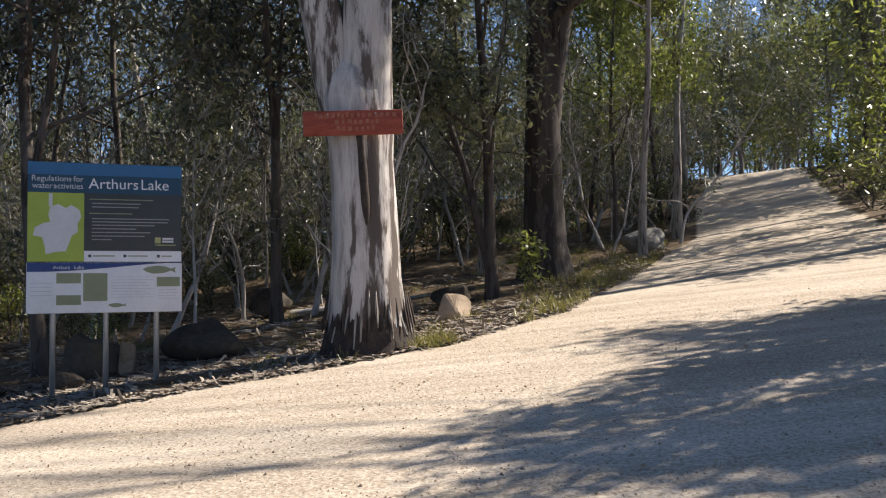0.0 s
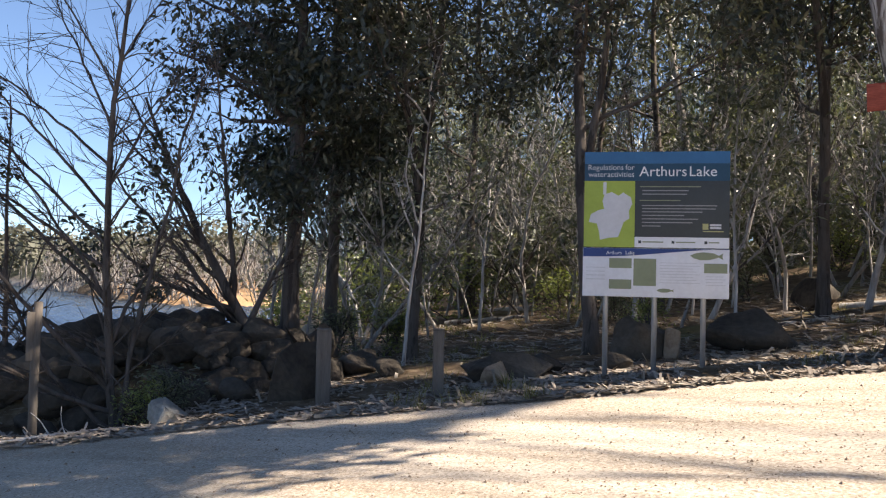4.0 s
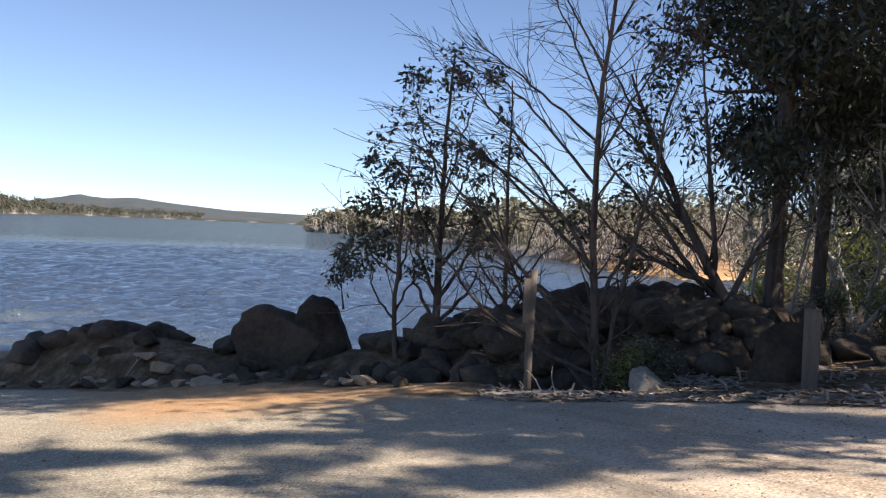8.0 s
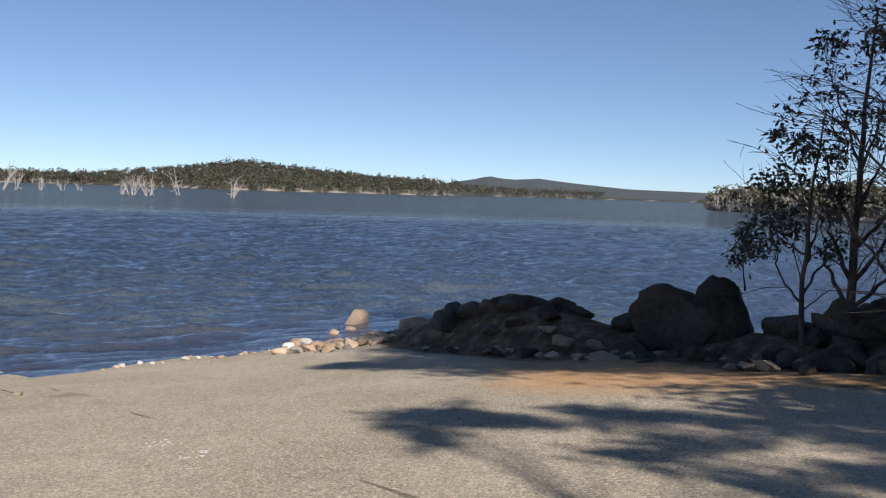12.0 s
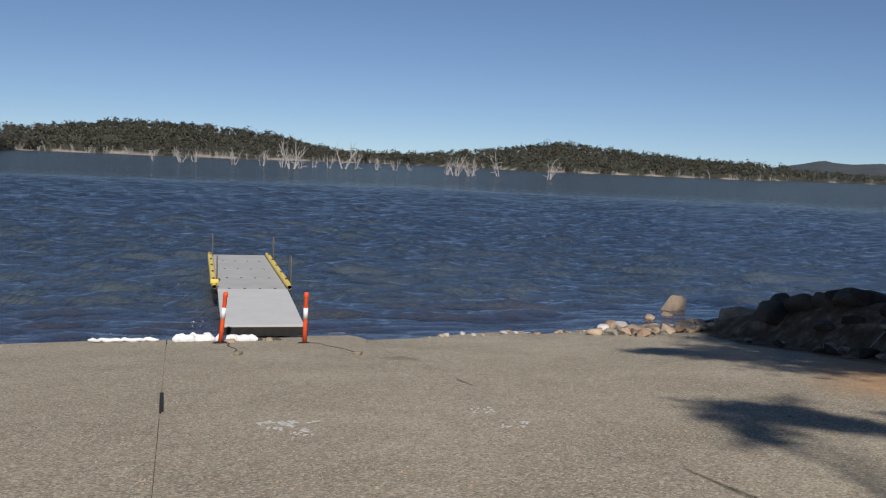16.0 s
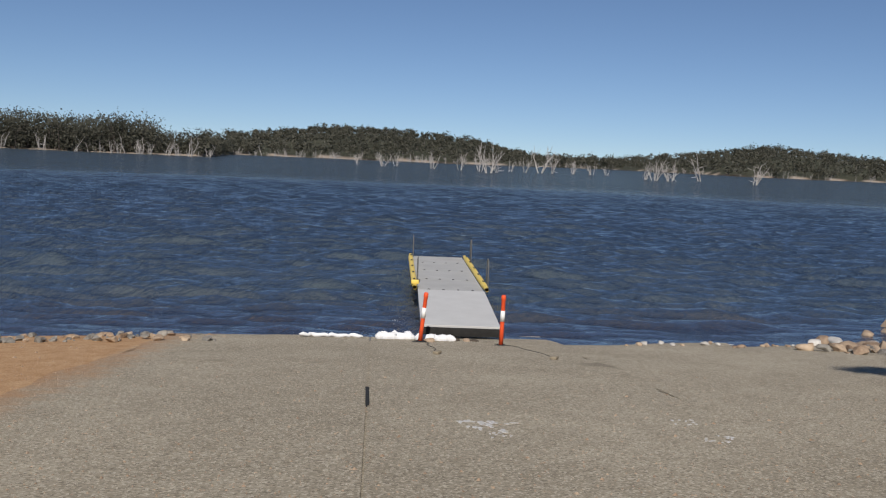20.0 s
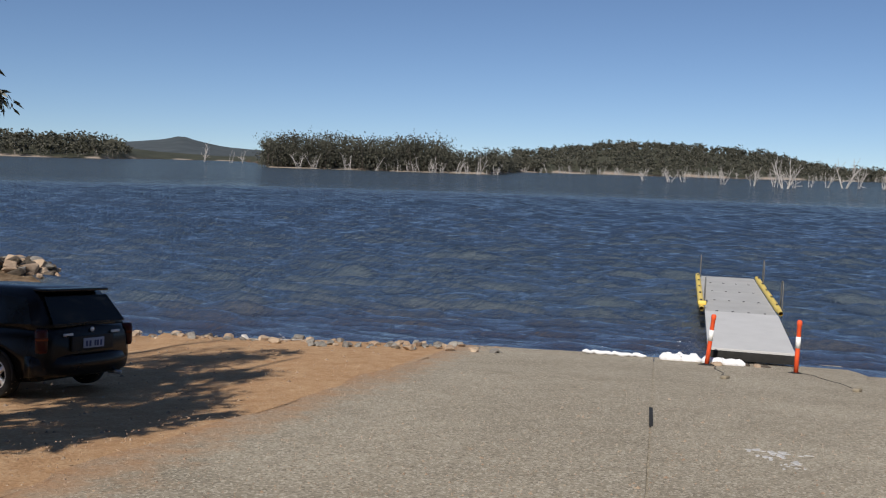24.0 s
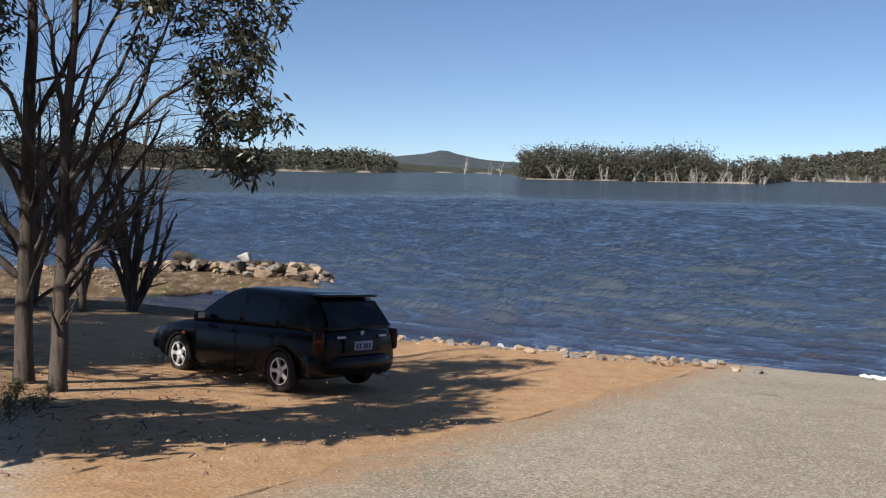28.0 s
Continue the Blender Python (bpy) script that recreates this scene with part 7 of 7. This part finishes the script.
def bare_stand(rng, tall, stems):
    """Wood of a drowned, leafless tree."""
    t = []
    for s in range(stems):
        a = rng.uniform(0, 6.28)
        p, r = grow(rng, (math.cos(a) * 0.06 * tall * (stems > 1), math.sin(a) * 0.06 * tall * (stems > 1), -1.0), (math.cos(a) * 0.3, math.sin(a) * 0.3, 1), tall * rng.uniform(0.6, 1.0), tall * 0.021, tall * 0.006, 7, 0.10, 0.03)
        t.append(tube(p, r, 5))
        for b in range(5):
            j = rng.integers(2, 7)
            q, qr = grow(rng, p[j], rng.normal(size=3) * 0.7 + np.array([0, 0, 0.8]), tall * rng.uniform(0.2, 0.4), r[j] * 0.7, tall * 0.004, 4, 0.16, 0.05)
            t.append(tube(q, qr, 4))
    return join_tubes(t)


rd = np.random.default_rng(55)
for az, d, h, n in ((99.7, 330, 9, 4), (102.75, 370, 12, 2), (104.6, 330, 9, 5), (105.5, 330, 10, 6), (106.1, 335, 7, 4), (115.75, 330, 12, 6), (115.2, 350, 8, 3), (116.3, 360, 8, 3), (112.6, 400, 14, 4), (111.9, 410, 13, 2), (113.5, 400, 9, 3),
                    (117.6, 380, 9, 4), (119.3, 380, 9, 4), (121.6, 430, 9, 3), (122.4, 400, 9, 4), (124.0, 400, 7, 4), (110.5, 420, 8, 4), (109.3, 430, 7, 4), (108.4, 440, 6, 4), (114.4, 390, 7, 3), (151.2, 1000, 22, 3), (148.9, 900, 18, 2), (149.6, 950, 14, 2)):
    ob = part("drowned_tree", quads_mesh("drowned_tree", *bare_stand(rd, h, n)), DEAD_WOOD)
    p = around(az, d)
    ob.matrix_basis = pose(p.x, p.y, 0, 0, 0, rd.uniform(0, 360))
    tagged(ob, "bleached drowned tree standing in the lake", "dead tree", "drowned trees in the lake")


def dead_fringe(name, label, spots, tall, seed, bark=DEAD_WOOD):
    r = np.random.default_rng(seed)
    vs = []
    for x, y, z in spots:
        v, q = bare_stand(r, tall * r.uniform(0.5, 1.2), int(r.integers(1, 4)))
        vs.append((v + np.array([x, y, z]), q))
    tagged(part(name, quads_mesh(name, *join_tubes(vs)), bark), label, "dead trees", kind="stuff")


def fringe_spots(rng, n, az0, az1, o0, o1):
    az = rng.uniform(az0, az1, n)
    d = table(FAR, az) + rng.uniform(o0, o1, n)
    x, y = -np.sin(np.radians(az)) * d, np.cos(np.radians(az)) * d
    return np.stack([x, y, np.maximum(land(x, y)[0], 0)], 1)


dead_fringe("dead_fringe", "bleached dead trees along the far shore", np.concatenate([fringe_spots(rd, 45, 127, 137.5, -30, 4), fringe_spots(rd, 16, 137, 147, -8, 6), fringe_spots(rd, 90, 109, 127, -60, 10), fringe_spots(rd, 60, 77, 106, -30, 10), fringe_spots(rd, 30, 60, 70, -5, 4)]), 10, 56)
dead_fringe("bay_dead_trees", "grey dead tree trunks crowding the bay shore", fringe_spots(rd, 300, 37.5, 56, 1, 55), 7.0, 57, GUM_GREY)


# ---- loose litter, grass and gravel ----
def strips(name, label, spots, size, wide, mat, rng, category, flat=0.12, rise=0.02):
    n = len(spots)
    ax = rng.normal(size=(n, 3))
    ax[:, 2] *= flat
    ax /= np.linalg.norm(ax, axis=1)[:, None]
    sd = np.cross(ax, np.array([0, 0, 1.0]) + rng.normal(size=(n, 3)) * 0.3)
    sd /= np.linalg.norm(sd, axis=1)[:, None]
    ln = size * rng.uniform(0.3, 1.6, n)[:, None]
    wd = wide * rng.uniform(0.5, 1.5, n)[:, None]
    c = spots + np.array([0, 0, rise])
    v = np.stack([c - ax * ln - sd * wd, c + ax * ln - sd * wd * 0.6, c + ax * ln + sd * wd * 0.6, c - ax * ln + sd * wd], 1).reshape(-1, 3)
    tagged(part(name, quads_mesh(name, v, np.arange(4 * n).reshape(n, 4)), mat, smooth=False), label, category, kind="stuff")


def verge_spots(rng, n, az0, az1, d0, d1, keep_off=0.35):
    az, k = rng.uniform(az0, az1, n), rng.uniform(0, 1, n)
    d = d0 + (d1 - d0) * k ** 1.5
    edge = table(ROAD_EDGE, az)
    d = np.where((az > -14) & (az < 60), edge + (d - d0) - 0.3, d)
    x, y = -np.sin(np.radians(az)) * d, np.cos(np.radians(az)) * d
    return np.stack([x, y, land(x, y)[0]], 1)


rl = np.random.default_rng(66)
BARK_LITTER = mottled("dry_bark_litter", (0.16, 0.12, 0.09), (0.46, 0.40, 0.33), 8, 60, 0.9, 0.3, 0.004)
strips("bark_litter", "pale peeled bark strips and dry leaves along the road edge", verge_spots(rl, 7500, -13, 30, 0, 3.2), 0.13, 0.017, BARK_LITTER, rl, "litter")
strips("leaf_litter", "dry gum leaves and twigs under the trees", np.concatenate([verge_spots(rl, 4200, 26, 62, 0, 4.0), verge_spots(rl, 11000, -14, 40, 1, 15)]), 0.11, 0.018, BARK_LITTER, rl, "litter")
az = rl.uniform(168, 190, 800)
d = rl.uniform(7.5, 15, 800)
sp = np.stack([-np.sin(np.radians(az)) * d, np.cos(np.radians(az)) * d], 1)
strips("twig_litter", "dry twigs and leaves under the trees by the car", np.concatenate([sp, land(sp[:, 0], sp[:, 1])[0][:, None]], 1), 0.05, 0.007, GUM_DARK, rl, "litter", rise=0.05)
GRASS = leaf_material("dry_tussock", (0.09, 0.09, 0.025), (0.30, 0.27, 0.11), 0.3)


def tufts(name, label, spots, rng, tall=0.17, blades=14):
    b = np.repeat(spots, blades, axis=0)
    n = len(b)
    root = b + np.concatenate([rng.normal(size=(n, 2)) * 0.06, np.zeros((n, 1))], 1)
    lean = np.concatenate([rng.normal(size=(n, 2)) * 0.5, np.ones((n, 1))], 1)
    lean /= np.linalg.norm(lean, axis=1)[:, None]
    h = tall * rng.uniform(0.4, 1.3, n)[:, None]
    sd = np.concatenate([rng.normal(size=(n, 2)), np.zeros((n, 1))], 1)
    sd /= np.linalg.norm(sd, axis=1)[:, None]
    v = np.stack([root - sd * 0.008, root + sd * 0.008, root + lean * h + sd * 0.002, root + lean * h - sd * 0.002], 1).reshape(-1, 3)
    tagged(part(name, quads_mesh(name, v, np.arange(4 * n).reshape(n, 4)), GRASS, smooth=False), label, "grass", kind="stuff")


tufts("grass", "dry yellow-green tussock grass on the verge", np.concatenate([verge_spots(rl, 330, -13.9, -5, 2.0, 13), verge_spots(rl, 70, -6, 12, 3, 14), verge_spots(rl, 70, 27, 36, 5, 18), verge_spots(rl, 40, -0.5, 2.2, 0.0, 0.8)]), rl)
# loose gravel on the road and ramp
pg = np.array([[1, 0, 0], [0, 1, 0], [-1, 0, 0], [0, -1, 0], [0, 0, 0.8]], float)
n = 15000
az, d = rl.uniform(-27, 175, n), 4.5 + 11 * rl.uniform(0, 1, n) ** 1.4
x, y = -np.sin(np.radians(az)) * d, np.cos(np.radians(az)) * d
ok = (road_mask(x, y) > 0.5)
x, y = x[ok], y[ok]
z = np.maximum(land(x, y)[0], 2.45 + 0.095 * x + 0.072 * y + np.where(np.degrees(np.arctan2(-x, y)) % 360 > 92, 0.016, 0))
s = rl.uniform(0.005, 0.014, len(x)) * np.where(rl.uniform(size=len(x)) < 0.05, 2.0, 1.0)
an = rl.uniform(0, 6.28, len(x))
rot = np.stack([np.cos(an), -np.sin(an), np.sin(an), np.cos(an)], 1).reshape(-1, 2, 2)
v = np.einsum("nij,kj->nki", rot, pg[:, :2] * np.array([1.0, 0.7]))
v = np.concatenate([v, np.broadcast_to(pg[:, 2][None, :, None], (len(x), 5, 1))], 2) * s[:, None, None] + np.stack([x, y, z], 1)[:, None, :]
f = (np.arange(len(x))[:, None, None] * 5 + np.array([[0, 1, 4], [1, 2, 4], [2, 3, 4], [3, 0, 4]])[None]).reshape(-1, 3)
tagged(part("gravel", mesh_of("gravel", v.reshape(-1, 3).tolist(), f.tolist()), ROCK_WARM, smooth=False), "loose stones on the road and ramp", "gravel", kind="stuff")

n = 900
az, d = rl.uniform(140, 182, n), 7 + 15 * rl.uniform(0, 1, n)
d = np.where(rl.uniform(size=n) < 0.35, rl.uniform(29.5, 33.5, n), d)
az = np.where(d > 29, rl.uniform(161, 180, n), az)
x, y = -np.sin(np.radians(az)) * d, np.cos(np.radians(az)) * d
z = land(x, y)[0]
ok = (z > 0.05) & ((0.649 * (x + 1.65) - (y + 6.3) > 0.8) | (d > 29))
x, y, z = x[ok], y[ok], z[ok]
s = rl.uniform(0.012, 0.045, len(x)) * np.where(np.hypot(x, y) > 29, 2.4, 1.0)
v = np.einsum("nij,kj->nki", rot[:len(x)], pg[:, :2] * np.array([1.0, 0.7]))
v = np.concatenate([v, np.broadcast_to(pg[:, 2][None, :, None], (len(x), 5, 1))], 2) * s[:, None, None] + np.stack([x, y, z], 1)[:, None, :]
f = (np.arange(len(x))[:, None, None] * 5 + np.array([[0, 1, 4], [1, 2, 4], [2, 3, 4], [3, 0, 4]])[None]).reshape(-1, 3)
tagged(part("pebbles", mesh_of("pebbles", v.reshape(-1, 3).tolist(), f.tolist()), ROCK_WARM, smooth=False), "small stones strewn over the orange earth", "gravel", kind="stuff")


# fallen wood
def log(az, d, ln, r, turn, mat, label, lift=0.0, bend=0.1, seed=1):
    rr = np.random.default_rng(seed)
    c = ground_at(az, d)
    pts = []
    for k in range(8):
        u = (k / 7 - 0.5) * ln
        x, y = c.x + math.cos(radians(turn)) * u, c.y + math.sin(radians(turn)) * u
        pts.append((x, y + rr.normal() * bend * 0.2, height(x, y) + r * 0.6 + lift + rr.normal() * bend * 0.1))
    tubes = [tube(pts, [r * (1 - 0.5 * k / 7) for k in range(8)], 7)]
    for b in range(3):
        q, qr = grow(rr, pts[3 + b], rr.normal(size=3) * np.array([1, 1, 0.5]) + np.array([0, 0, 0.3]), ln * 0.25, r * 0.4, r * 0.1, 4, 0.2, 0)
        tubes.append(tube(q, qr, 4))
    tagged(part("fallen_branch", quads_mesh("fallen_branch", *join_tubes(tubes)), mat), label, "branch", "fallen branches")


for k, (az, d, ln, r, turn) in enumerate(((55.5, 12.6, 1.5, 0.03, 60), (56.8, 12.5, 0.9, 0.02, 150), (76, 17.0, 1.3, 0.025, 30), (80, 18.6, 0.8, 0.02, 100), (84.5, 23.6, 1.6, 0.05, 10), (30, 24, 2.2, 0.08, 20), (29, 27, 2.5, 0.1, 160), (14.5, 12.3, 1.0, 0.02, 170), (18, 11.6, 0.9, 0.015, 10), (9, 12.6, 1.6, 0.035, 150), (5, 19, 3.0, 0.08, 10), (12, 17, 2.2, 0.05, 40), (147, 20.2, 1.2, 0.02, 150), (177.5, 10.6, 1.0, 0.02, 30), (180, 10.6, 1.0, 0.015, 100))):
    log(az, d, ln, r, turn, DEAD_WOOD if k % 2 == 0 else GUM_GREY, "dry fallen branch on the ground", seed=k)
